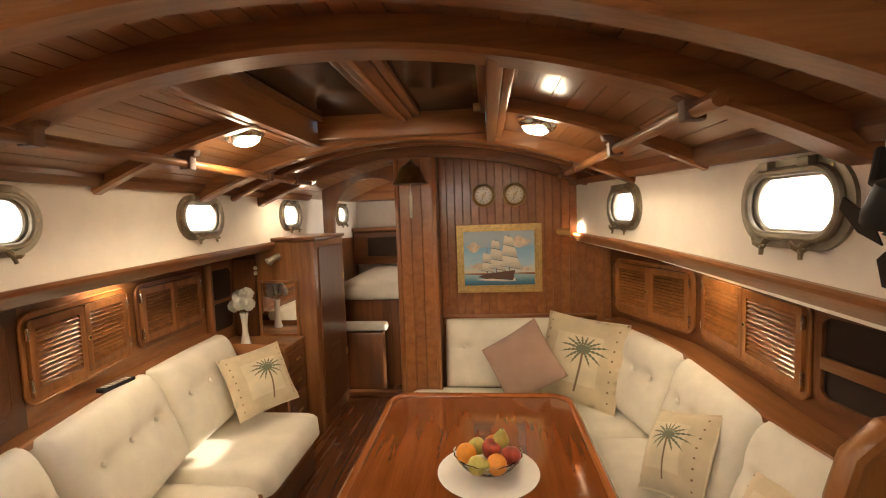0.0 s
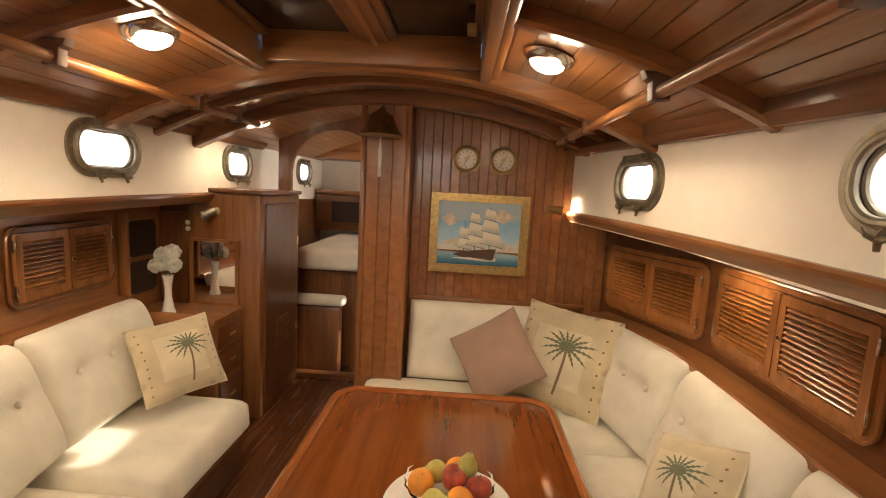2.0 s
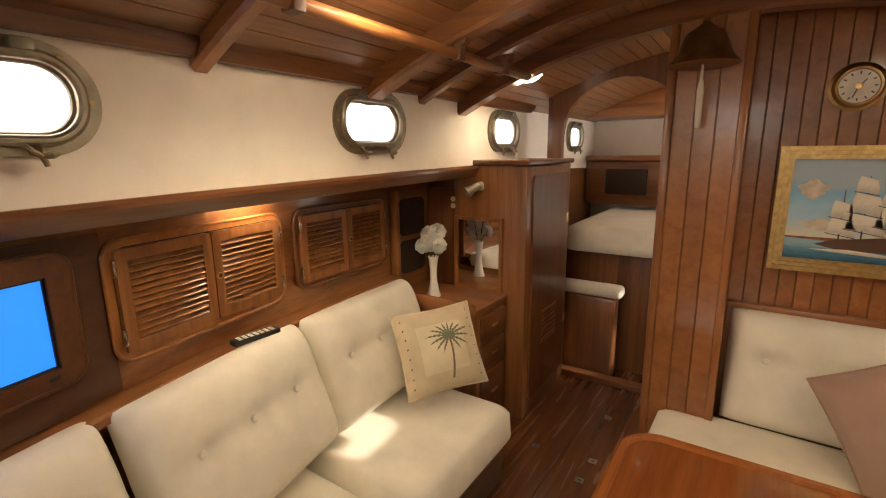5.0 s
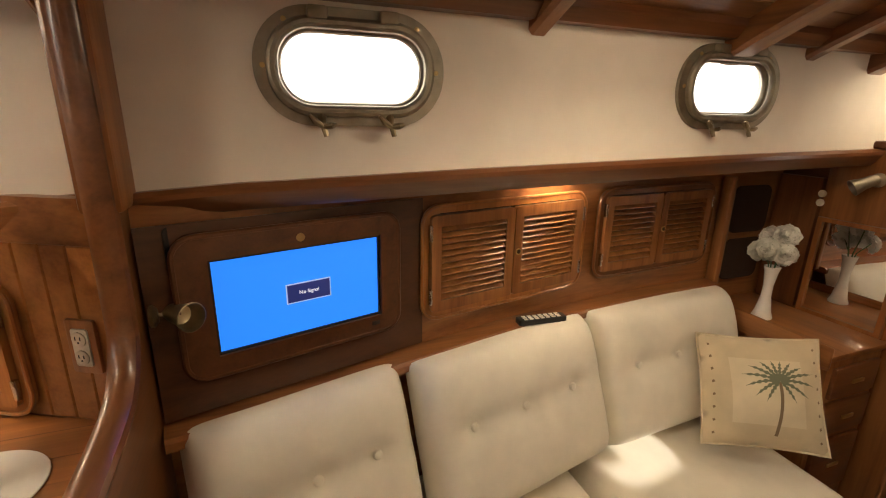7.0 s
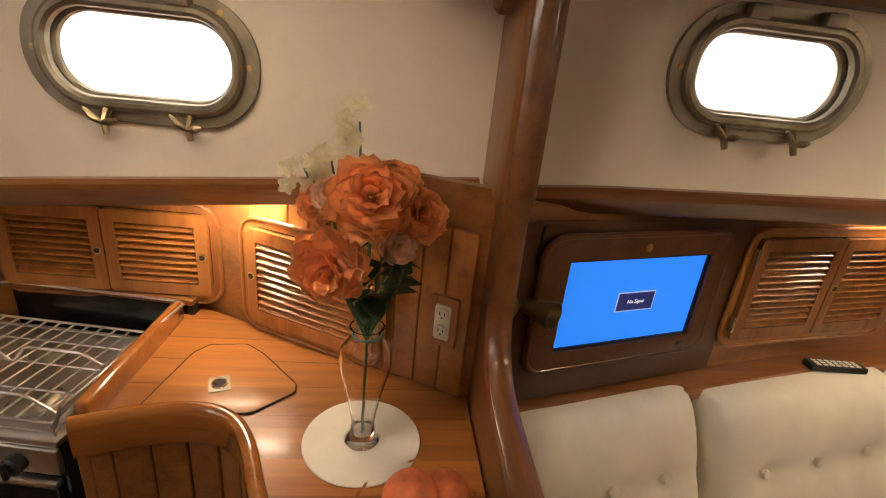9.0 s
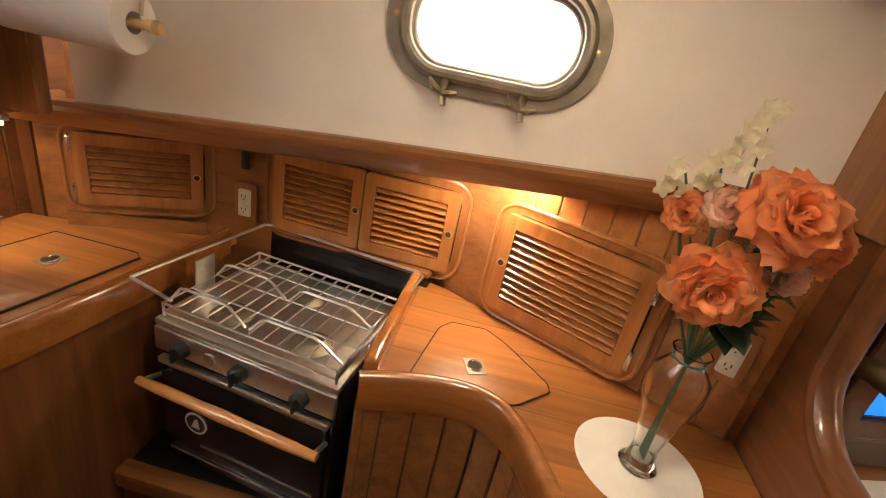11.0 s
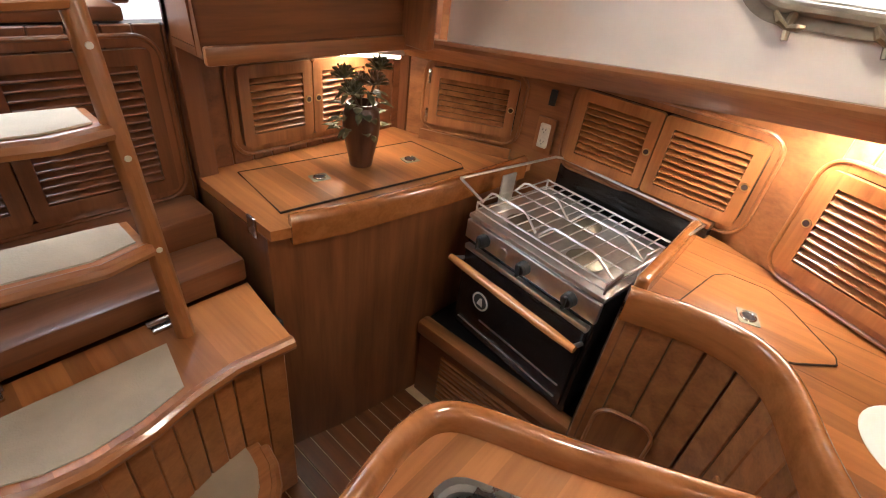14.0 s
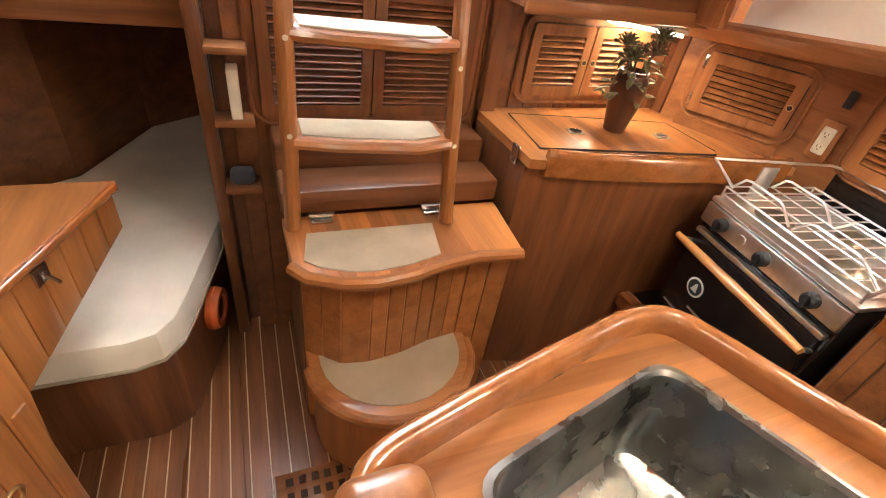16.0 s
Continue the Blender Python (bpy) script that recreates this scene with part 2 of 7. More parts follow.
def plate(outline, depth, bm=None, m=None, bevel=0.0, holes=()):
    """A plate from a 2D outline (x, y), thickness along +z, with holes of the same kind cut right through, then laid by m."""
    own = bmesh.new()
    if not holes:
        bottom = own.faces.new([own.verts.new((x, y, 0)) for x, y in outline])
        got = bmesh.ops.extrude_face_region(own, geom=[bottom])
        bmesh.ops.translate(own, verts=[v for v in got["geom"] if isinstance(v, bmesh.types.BMVert)], vec=(0, 0, depth))
        if bevel:
            top = max(own.faces, key=lambda f: f.calc_center_median().z)
            bmesh.ops.bevel(own, geom=list(top.edges), offset=bevel, segments=2, affect="EDGES", profile=0.5)
    else:
        edges = []
        for loop in (outline, *holes):
            vs = [own.verts.new((x, y, 0)) for x, y in loop]
            edges += [own.edges.new((vs[i - 1], vs[i])) for i in range(len(vs))]
        faces = [g for g in bmesh.ops.triangle_fill(own, use_beauty=True, use_dissolve=False, edges=edges)["geom"] if isinstance(g, bmesh.types.BMFace)]
        got = bmesh.ops.extrude_face_region(own, geom=faces)
        bmesh.ops.translate(own, verts=[v for v in got["geom"] if isinstance(v, bmesh.types.BMVert)], vec=(0, 0, depth))
    bmesh.ops.recalc_face_normals(own, faces=own.faces[:])
    return join(own, bm, m)


def rounded(x0, x1, y0, y1, r, seg=6):
    """Outline of a rectangle with round corners."""
    r = min(r, (x1 - x0) / 2 - 1e-4, (y1 - y0) / 2 - 1e-4)
    out = []
    for cx, cy, a in ((x1 - r, y1 - r, 0), (x0 + r, y1 - r, 90), (x0 + r, y0 + r, 180), (x1 - r, y0 + r, 270)):
        out += [(cx + r * math.cos(radians(a + 90 * k / seg)), cy + r * math.sin(radians(a + 90 * k / seg))) for k in range(seg + 1)]
    return out


def strip(path, section, bm=None, closed=False):
    """Sweeps a section of (outward, up) pairs along a level path of (x, y, z); outward is to the path's right."""
    own = bmesh.new()
    pts = [Vector(p) for p in path]
    count, rings = len(pts), []
    for i, p in enumerate(pts):
        a = pts[i - 1] if i or closed else p
        b = pts[(i + 1) % count] if i < count - 1 or closed else p
        d = Vector((b.x - a.x, b.y - a.y, 0)).normalized()
        n = Vector((d.y, -d.x, 0))
        rings.append([own.verts.new(p + n * u + Vector((0, 0, v))) for u, v in section])
    k = len(section)
    for i in range(count if closed else count - 1):
        u, v = rings[i], rings[(i + 1) % count]
        for j in range(k):
            own.faces.new((u[j], u[(j + 1) % k], v[(j + 1) % k], v[j]))
    if not closed:
        own.faces.new(rings[0][::-1])
        own.faces.new(rings[-1])
    return join(own, bm)


def curved(pts, n=5, closed=False):
    """A smooth line through level points (x, y)."""
    out, c = [], len(pts)
    for i in range(c if closed else c - 1):
        p = [Vector(pts[(i + k) % c] if closed else pts[min(max(i + k, 0), c - 1)]) for k in (-1, 0, 1, 2)]
        for k in range(n):
            t = k / n
            v = 0.5 * (2 * p[1] + (p[2] - p[0]) * t + (2 * p[0] - 5 * p[1] + 4 * p[2] - p[3]) * t * t + (3 * p[1] - p[0] - 3 * p[2] + p[3]) * t ** 3)
            out.append((v.x, v.y))
    return out if closed else out + [tuple(pts[-1])]


def facing(at, yaw, lean=0.0):
    """A frame on a wall: x along the wall to the viewer's right, y up, z out of the wall, which faces the way yaw (degrees from +x)."""
    out = Vector((math.cos(radians(yaw)), math.sin(radians(yaw)), 0))
    right = Vector((-out.y, out.x, 0))
    up = Vector((0, 0, 1))
    m = Matrix((right, up, out)).transposed().to_4x4()
    return Matrix.Translation(at) @ m @ Matrix.Rotation(radians(lean), 4, "X")


def lerp_table(y, table):
    ys, xs = zip(*table)
    return float(np.interp(y, ys, xs))

# ---------------------------------------------------------------- the hull's lines
MID = -0.2
PORT_X, GALLEY_X = -1.455, -1.53


def star_wall(y):
    return lerp_table(y, ((-2.4, 1.12), (1.4, 1.12), (2.85, 1.03), (4.06, 0.88), (6.5, 0.4)))


def white_low(y):
    return lerp_table(y, ((-0.5, 1.30), (0.4, 1.385), (0.9, 1.425), (1.6, 1.48), (2.3, 1.502), (3.3, 1.527), (4.8, 1.55)))


def port_lining(y):
    return lerp_table(y, ((-0.55, -1.62), (-0.18, -1.82), (0.0, -1.835), (0.62, -1.82), (0.76, -1.74), (1.36, -1.42), (1.50, -1.43), (2.02, -1.575), (2.5, -1.695), (3.25, -1.79), (4.06, -1.80)))


def star_lining(y):
    return lerp_table(y, ((-2.4, 1.55), (1.4, 1.50), (2.25, 1.385), (2.7, 1.41), (3.17, 1.41), (3.3, 1.395), (3.66, 1.31), (4.06, 1.13)))


def roof(x):
    return 2.20 - 0.31 * min(1.2, abs((x - MID) / 1.26)) ** 2.0


FORE = 4.05

# daylight outside the openings
SKYGLOW = glow("daylight_haze", (1.0, 0.97, 0.92), 2.5)
for nm, dims in (("backdrop_port", (-4.0, -3.95, -4, 60, -6, 12)), ("backdrop_starboard", (3.95, 4.0, -4, 60, -6, 2.7)), ("backdrop_aft", (-3.9, 3.9, -4.05, -4.0, -0.5, 4.5)), ("backdrop_above", (-3.9, 3.9, -3.95, 0.2, 4.5, 4.55))):
    setting(nm, box(*dims), SKYGLOW)

# ---------------------------------------------------------------- floor
floor = setting("floor", box(-2.0, 1.7, -2.6, 6.5, -0.06, -0.004), plain("pale_holly_caulking", (0.62, 0.46, 0.27), 0.35), "varnished teak sole with pale holly strips")

# ---------------------------------------------------------------- cabin sides, pierced for the ports
PORTS = [("p", 0.655, 1.645), ("p", 1.915, 1.735), ("p", 3.12, 1.735), ("p", 4.36, 1.74), ("p", 5.75, 1.74), ("s", 1.95, 1.705), ("s", 3.21, 1.715)]
HOLE_W, HOLE_H = 0.355, 0.18


def port_hole(cx, cz):
    return rounded(cx - HOLE_W / 2, cx + HOLE_W / 2, cz - HOLE_H / 2, cz + HOLE_H / 2, 0.08, 8)


SIDE = ((-0.31, 0.4, 0.9, 1.4), (1.4, 1.6, 2.3, 3.3, 4.8))
for nm, x, ys in (("wall_port_galley", GALLEY_X, SIDE[0]), ("wall_port", PORT_X, SIDE[1])):
    edge = [(y, white_low(y) - 0.06) for y in ys]
    edge += [(6.4, 1.45), (6.4, 1.95), (1.4, 1.95)] if ys[0] > 1 else [(1.4, 1.95), (-0.31, 1.95)]
    bm = plate(edge, 0.035, None, facing((x - 0.035, 0, 0), 0), holes=[port_hole(y, z) for s, y, z in PORTS if s == "p" and (y > 1.4) == (ys[0] > 1)])
    setting(nm, bm, VINYL, smooth=0)


def star_frame(y):
    """The starboard wall's own frame at a point along it."""
    a, b = ((1.12, 1.4), (1.03, 2.85)) if y < 2.85 else ((1.03, 2.85), (0.88, 4.06))
    d = Vector((b[0] - a[0], b[1] - a[1])).normalized()
    return facing((star_wall(y), y, 0), math.degrees(math.atan2(d.x, -d.y)))


bm = bmesh.new()
for (xa, ya), (xb, yb), c in (((1.12, -2.4), (1.12, 1.4), None), ((1.12, 1.4), (1.03, 2.85), 1.95), ((1.03, 2.85), (0.88, 4.06), 3.21), ((0.88, 4.06), (0.4, 6.4), None)):
    long = math.hypot(xb - xa, yb - ya)
    ang = math.degrees(math.atan2(xb - xa, -(yb - ya)))
    m = facing((xb, yb, 0), ang) @ Matrix.Translation((0, 0, -0.035))
    hole = [port_hole((yb - c) / (yb - ya) * long, 1.705 if c < 2 else 1.715)] if c else []
    plate([(0, white_low(yb) - 0.06), (long, white_low(ya) - 0.06), (long, 1.95), (0, 1.95)], 0.035, bm, m, holes=hole)
setting("wall_starboard", bm, VINYL, smooth=0)
setting("wall_forward", box(-1.5, 0.4, 6.36, 6.4, 0, 2.2), VINYL)
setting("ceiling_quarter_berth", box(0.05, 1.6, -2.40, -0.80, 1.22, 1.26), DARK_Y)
setting("wall_quarter_header", box(0.087, 1.3, -0.80, -0.765, 1.10, 1.235, 0.008), TEAK_X)
setting("wall_quarter_upper", box(0.60, 1.115, -0.80, -0.77, 1.238, 1.98), VINYL)
setting("wall_quarter_inner", box(0.087, 0.598, -0.80, -0.77, 1.238, 2.15), DARK_X)
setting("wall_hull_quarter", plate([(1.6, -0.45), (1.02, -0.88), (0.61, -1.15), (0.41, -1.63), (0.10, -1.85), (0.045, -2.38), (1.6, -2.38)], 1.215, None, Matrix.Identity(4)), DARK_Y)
setting("wall_locker_back", box(-1.84, -1.2, 4.705, 4.73, 0, 1.56), DARK_X)
setting("wall_locker_side", box(-1.84, -1.601, 4.002, 4.03, 0, 1.50), DARK_X)
setting("wall_hull_aft", box(-1.90, -1.62, -0.735, -0.56, 0, 1.42), DARK_Z)
setting("wall_hull_forward", box(-1.50, -1.458, 4.72, 6.36, 0, 1.56), DARK_Y)

# lockers' facing behind the settees and the galley
for nm, f, s, y0, y1 in (("lining_port", port_lining, -1, -0.55, 4.06), ("lining_starboard", star_lining, 1, -2.4, 4.06)):
    ys = [y0 + (y1 - y0) * i / 60 for i in range(61)]
    setting(nm, strip([(f(y), y, 0) for y in ys], [(0, 0.0), (0, 1.46), (s * 0.03, 1.46), (s * 0.03, 0)]), DARK_Y if s > 0 else TEAK_Y)
# the moulded shelf that runs under the white sides
FASCIA = [(-0.02, 0), (0.022, 0), (0.032, -0.010), (0.031, -0.022), (0.006, -0.058), (-0.004, -0.066), (-0.04, -0.068), (-0.45, -0.068), (-0.45, -0.05), (-0.02, -0.018)]
setting("trim_port_galley", strip([(GALLEY_X, y, white_low(y)) for y in [-0.52 + 1.87 * i / 20 for i in range(21)]], FASCIA), TEAK_Y)
setting("trim_port", strip([(PORT_X, y, white_low(y)) for y in [1.42 + 3.28 * i / 30 for i in range(31)]], FASCIA), DARK_Y)
setting("trim_starboard", strip([(star_wall(y), y, white_low(y) + 0.005) for y in [4.05 - 6.4 * i / 40 for i in range(41)]], FASCIA), TEAK_Y)

# ---------------------------------------------------------------- ceiling: lengthwise boards on a cambered deck
bm = bmesh.new()
HX0, HX1, HY0, HY1 = -0.71, 0.26, 1.76, 3.03
CX0, CX1, CY1 = -0.66, 0.10, -0.30
edges = [MID + (i - 20) * 0.066 for i in range(41)]


def deck_board(a, b, y0, y1):
    g, t = 0.0022, 0.02
    for u0, u1, d in ((a + g, b - g, 0.0), (a - g, a + g, 0.006)):
        vs = []
        for y in (y0, y1):
            vs.append([bm.verts.new((u, y, roof(u) + e)) for u, e in ((u0, d), (u1, d), (u1, d + t), (u0, d + t))])
        for k in range(4):
            bm.faces.new((vs[0][k], vs[0][(k + 1) % 4], vs[1][(k + 1) % 4], vs[1][k]))
        bm.faces.new(vs[0][::-1])
        bm.faces.new(vs[1])


for a, b in zip(edges, edges[1:]):
    mid = (a + b) / 2
    runs = [(-0.82, 6.4)]
    if HX0 < mid < HX1:
        runs = [(-0.82, HY0), (HY1, 6.4)]
    if CX0 < mid < CX1:
        runs[0] = (CY1, runs[0][1])
    for y0, y1 in runs:
        deck_board(a, b, y0, y1)
setting("ceiling", bm, wood("ceiling_boards_lengthwise", (0.165, 0.062, 0.020), (0.33, 0.14, 0.047), 1, rough=0.30), "varnished lengthwise deckhead boards", smooth=0)


def arch(y, thick, deep, x0=-1.47, x1=1.12, steps=28, lift=0.0):
    """A cambered deck beam across the boat."""
    own = bmesh.new()
    rings = []
    for i in range(steps + 1):
        x = x0 + (x1 - x0) * i / steps
        z = roof(x) + 0.006 + lift
        b = 0.012
        rings.append([own.verts.new((x, y + u, z + v)) for u, v in ((-thick / 2, 0), (thick / 2, 0), (thick / 2, -deep + b), (thick / 2 - b, -deep), (-thick / 2 + b, -deep), (-thick / 2, -deep + b))])
    for a, b in zip(rings, rings[1:]):
        for k in range(6):
            own.faces.new((a[k], a[(k + 1) % 6], b[(k + 1) % 6], b[k]))
    own.faces.new(rings[0][::-1])
    own.faces.new(rings[-1])
    return own


BEAM = "varnished cambered deck beam under the boards"
solo("deck_beam", arch(1.73, 0.11, 0.085, -1.37), TEAK_X, (MID, 1.73, 2.1), BEAM, "beam", "deck beams")
solo("deck_beam", arch(1.37, 0.09, 0.10), TEAK_X, (MID, 1.37, 2.1), BEAM, "beam", "deck beams")
solo("deck_beam", arch(3.12, 0.10, 0.085), TEAK_X, (MID, 3.12, 2.1), BEAM, "beam", "deck beams")
solo("deck_beam", arch(3.85, 0.10, 0.09), DARK_X, (MID, 3.85, 2.1), BEAM, "beam", "deck beams")
solo("deck_beam", arch(3.48, 0.06, 0.06), DARK_X, (MID, 3.48, 2.1), BEAM, "beam", "deck beams")
solo("deck_beam", arch(0.2, 0.08, 0.08), TEAK_X, (MID, 0.2, 2.1), BEAM, "beam", "deck beams")
for x0, x1 in ((-1.45, HX0), (HX1, 1.05)):
    solo("half_beam", arch(2.40, 0.06, 0.06, x0, x1, 10), TEAK_X, ((x0 + x1) / 2, 2.4, 2.0), "short varnished half beam beside the skylight", "beam", "half beams")
for side, s in (("port", -1), ("starboard", 1)):
    path = [(PORT_X + 0.02, y, 1.875) for y in (-0.5, 4.7)] if s < 0 else [(star_wall(y) - 0.02, y, 1.83 + 0.06 * min(1, max(0, (y - 1.4) / 2.4))) for y in (4.05, 2.85, 1.4, -2.3)]
    setting("trim_clamp_" + side, strip(path, [(0.0, 0.0), (0.02, 0.0), (0.05, 0.03), (0.05, 0.14), (-0.03, 0.14), (-0.03, 0.0)]), DARK_Y)

# skylight with two dark covered panes
sky = thing("skylight", (MID, 2.43, 2.1), "teak skylight hatch with two dark covered panes", "skylight")
for nm, dims in (("side_coaming", (HX0 - 0.015, HX0 + 0.03, HY0 - 0.04, HY1 + 0.02, 2.10, 2.27)), ("side_coaming", (HX1 - 0.03, HX1 + 0.015, HY0 - 0.04, HY1 + 0.02, 2.08, 2.27)), ("end_coaming", (HX0 + 0.032, HX1 - 0.032, HY0 - 0.035, HY0 + 0.0, 2.13, 2.27)), ("end_coaming", (HX0 + 0.032, HX1 - 0.032, HY1 - 0.03, HY1 + 0.015, 2.13, 2.27))):
    part(nm, box(*dims, 0.006), TEAK_Y if "side" in nm else TEAK_X, sky)
part("lower_moulding", box(HX0 - 0.05, HX0 - 0.017, HY0 - 0.02, HY1, 2.095, 2.135, 0.01), GOLD_Y, sky)
part("lower_moulding", box(HX1 + 0.017, HX1 + 0.05, HY0 - 0.02, HY1, 2.095, 2.135, 0.01), GOLD_Y, sky)
part("ridge_bar", box(MID - 0.055, MID + 0.05, HY0, HY1 - 0.03, 2.215, 2.30, 0.008), DARK_Y, sky)
part("ridge_bead", box(MID - 0.012, MID + 0.010, HY0, HY1 - 0.03, 2.200, 2.2145, 0.004), GOLD_Y, sky)
PANE = plain("dark_covered_pane", (0.02, 0.016, 0.012), 0.06, vary=0.4, scale=6)
for x0, x1 in ((HX0 + 0.03, MID - 0.056), (MID + 0.051, HX1 - 0.03)):
    part("pane", box(x0, x1, HY0, HY1 - 0.03, 2.252, 2.262), PANE, sky, "dark glossy covered pane")
    part("pane_frame", box(x0, x0 + 0.035, HY0, HY1 - 0.03, 2.225, 2.251, 0.004), DARK_Y, sky)
    part("pane_frame", box(x1 - 0.035, x1, HY0, HY1 - 0.03, 2.225, 2.251, 0.004), DARK_Y, sky)
for y in (2.0, 2.75):
    part("catch", box(0.17, 0.205, y, y + 0.09, 2.20, 2.222, 0.005), BRASS, sky, "small brass catch")

# grab rails under the deck
BRACKET = wood("bracket_teak", (0.08, 0.028, 0.010), (0.16, 0.06, 0.02), 0, 0.5, coat=0.05)
for x, z, ends in ((-1.03, 1.975, (1.60, 3.75)), (0.72, 1.955, (1.60, 3.75))):
    g = thing("grab_rail", (x, 2.6, z), "long varnished teak grab rail under the beams", "rail", "grab rails")
    part("rail", rod([(x, y, z - 0.02) for y in np.linspace(*ends, 12)], 0.019, sides=12), TEAK_Y, g)
    for y in (1.73, 2.40, 3.12, 3.48):
        own = plate([(-0.055, 0.0), (0.055, 0.0), (0.045, -0.022), (0.030, -0.030), (0.026, -0.078), (-0.026, -0.078), (-0.030, -0.030), (-0.045, -0.022)], 0.034, None, Matrix.Translation((x, y + 0.017, z + 0.035)) @ Matrix.Rotation(radians(90), 4, "X"), 0.008)
        part("bracket", own, BRACKET, g)

# ---------------------------------------------------------------- forward bulkhead, column and doorway


def boards(parent, material, m, width, tops, depth=0.014, low=0.0, name="plank"):
    """Upright boards side by side on a frame m, each its own piece; tops gives each one's height."""
    made = {}
    for i, top in enumerate(tops):
        key = round(top - low, 3)
        if key not in made:
            own = box(0.0007, width - 0.0007, 0, key, 0, depth, 0.003, seg=1)
            me = bpy.data.meshes.new(name)
            own.to_mesh(me)
            own.free()
            me.materials.append(material)
            made[key] = me
        ob = new(name, made[key])
        ob.parent = parent
        ob.matrix_world = Matrix.Translation(-where(parent)) @ m @ Matrix.Translation((i * width, low, 0))


bulk = setting("wall_bulkhead", box(-0.14, 1.18, 4.052, 4.09, 0, 2.2), SHADOW, "tongue-and-groove teak bulkhead")
wall_aft = setting("wall_aft", box(-1.90, 0.0, -0.66, -0.615, 0, 1.335), SHADOW, "dark teak bulkhead behind the steps")
bulk_w = 0.0605
column = thing("mast_column", (-0.285, 3.95, 0), "square boarded teak column beside the doorway", "column")
part("core", box(-0.432, -0.142, 3.836, 4.09, 0.0, 2.2), BULK_Z, column)
for x in (-0.432, -0.165):
    part("corner_post", box(x - 0.004, x + 0.030, 3.818, 3.85, 0.0, 2.2, 0.008), BULK_Z, column)
arch_m = thing("doorway_arch", (-0.82, 4.75, 0), "rounded teak door arch to the forward cabin", "doorway")
outline = [(-1.30, 0.0), (-1.30, 2.25), (-0.40, 2.25), (-0.40, 0.0), (-0.44, 0.0), (-0.44, 1.75)]
for k in range(1, 12):
    a = radians(180 * k / 12)
    outline.append((-0.82 + 0.38 * math.cos(a), 1.72 + 0.34 * math.sin(a)))
outline += [(-1.20, 1.72), (-1.20, 0.0)]
part("arch_frame", plate([(x, z) for x, z in outline], 0.05, None, Matrix.Translation((0, 4.77, 0)) @ Matrix.Rotation(radians(90), 4, "X")), DARK_Z, arch_m)
part("sill", box(-1.2, -0.44, 4.70, 4.78, 0.0, 0.05, 0.01), DARK_X, arch_m)
for z in (0.5, 1.12):
    part("hinge", box(-1.205, -1.195, 4.67, 4.705, z - 0.035, z + 0.035, 0.003), BRASS, arch_m, "small brass hinge")
part("door_edge", box(-0.436, -0.41, 4.1, 4.70, 0.05, 1.95, 0.006), DARK_Z, arch_m)
for z in (0.75, 1.05, 1.45):
    part("latch", box(-0.45, -0.436, 4.12, 4.15, z - 0.05, z + 0.05, 0.003), STEEL, arch_m, "bright steel latch")

# the forward cabin beyond
vb = thing("forward_berth", (-0.7, 5.5, 0), "cream mattress on a forward berth with drawer front", "berth")
part("base", box(-1.25, 0.2, 5.0, 6.35, 0, 0.88, 0.01), DARK_Z, vb)
part("mattress", box(-1.24, 0.2, 4.91, 6.34, 0.883, 1.08, 0.07, seg=4), CREAM, vb, "thick cream mattress")
st = thing("vanity_stool", (-1.05, 5.0, 0), "small cream-topped seat in the forward cabin", "stool")
part("base", box(-1.40, -0.80, 4.80, 4.92, 0, 0.60, 0.02), DARK_Z, st)
part("pad", box(-1.42, -0.76, 4.79, 4.915, 0.603, 0.69, 0.035, seg=4), CREAM, st, "cream seat pad")
lk = thing("forward_locker", (-0.9, 6.2, 1.15), "dark teak shelves and lockers behind the berth", "locker")
part("front", box(-1.44, 0.3, 6.10, 6.34, 1.12, 1.52, 0.01), DARK_X, lk)
for x in (-1.25, -0.72):
    # flat dark block on the front, painting the shade of an open recess
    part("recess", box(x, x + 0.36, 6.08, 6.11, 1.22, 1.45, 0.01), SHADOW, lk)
part("locker_door", box(-0.33, 0.02, 6.07, 6.10, 1.2, 1.46, 0.012), DARK_X, lk)
part("ledge", box(-1.44, 0.3, 6.05, 6.34, 1.525, 1.57, 0.012), TEAK_X, lk)
part("header", box(-1.44, 0.3, 5.98, 6.34, 1.90, 2.12, 0.012), TEAK_X, lk)
solo("throw_pillow", box(-0.74, -0.42, 5.75, 5.87, 1.105, 1.36, 0.055, seg=4, m=None), fabric("oatmeal_fabric", (0.5, 0.43, 0.32)), (-0.6, 5.8, 1.1), "plain oatmeal pillow on the forward berth", "pillow")

# ---------------------------------------------------------------- opening ports


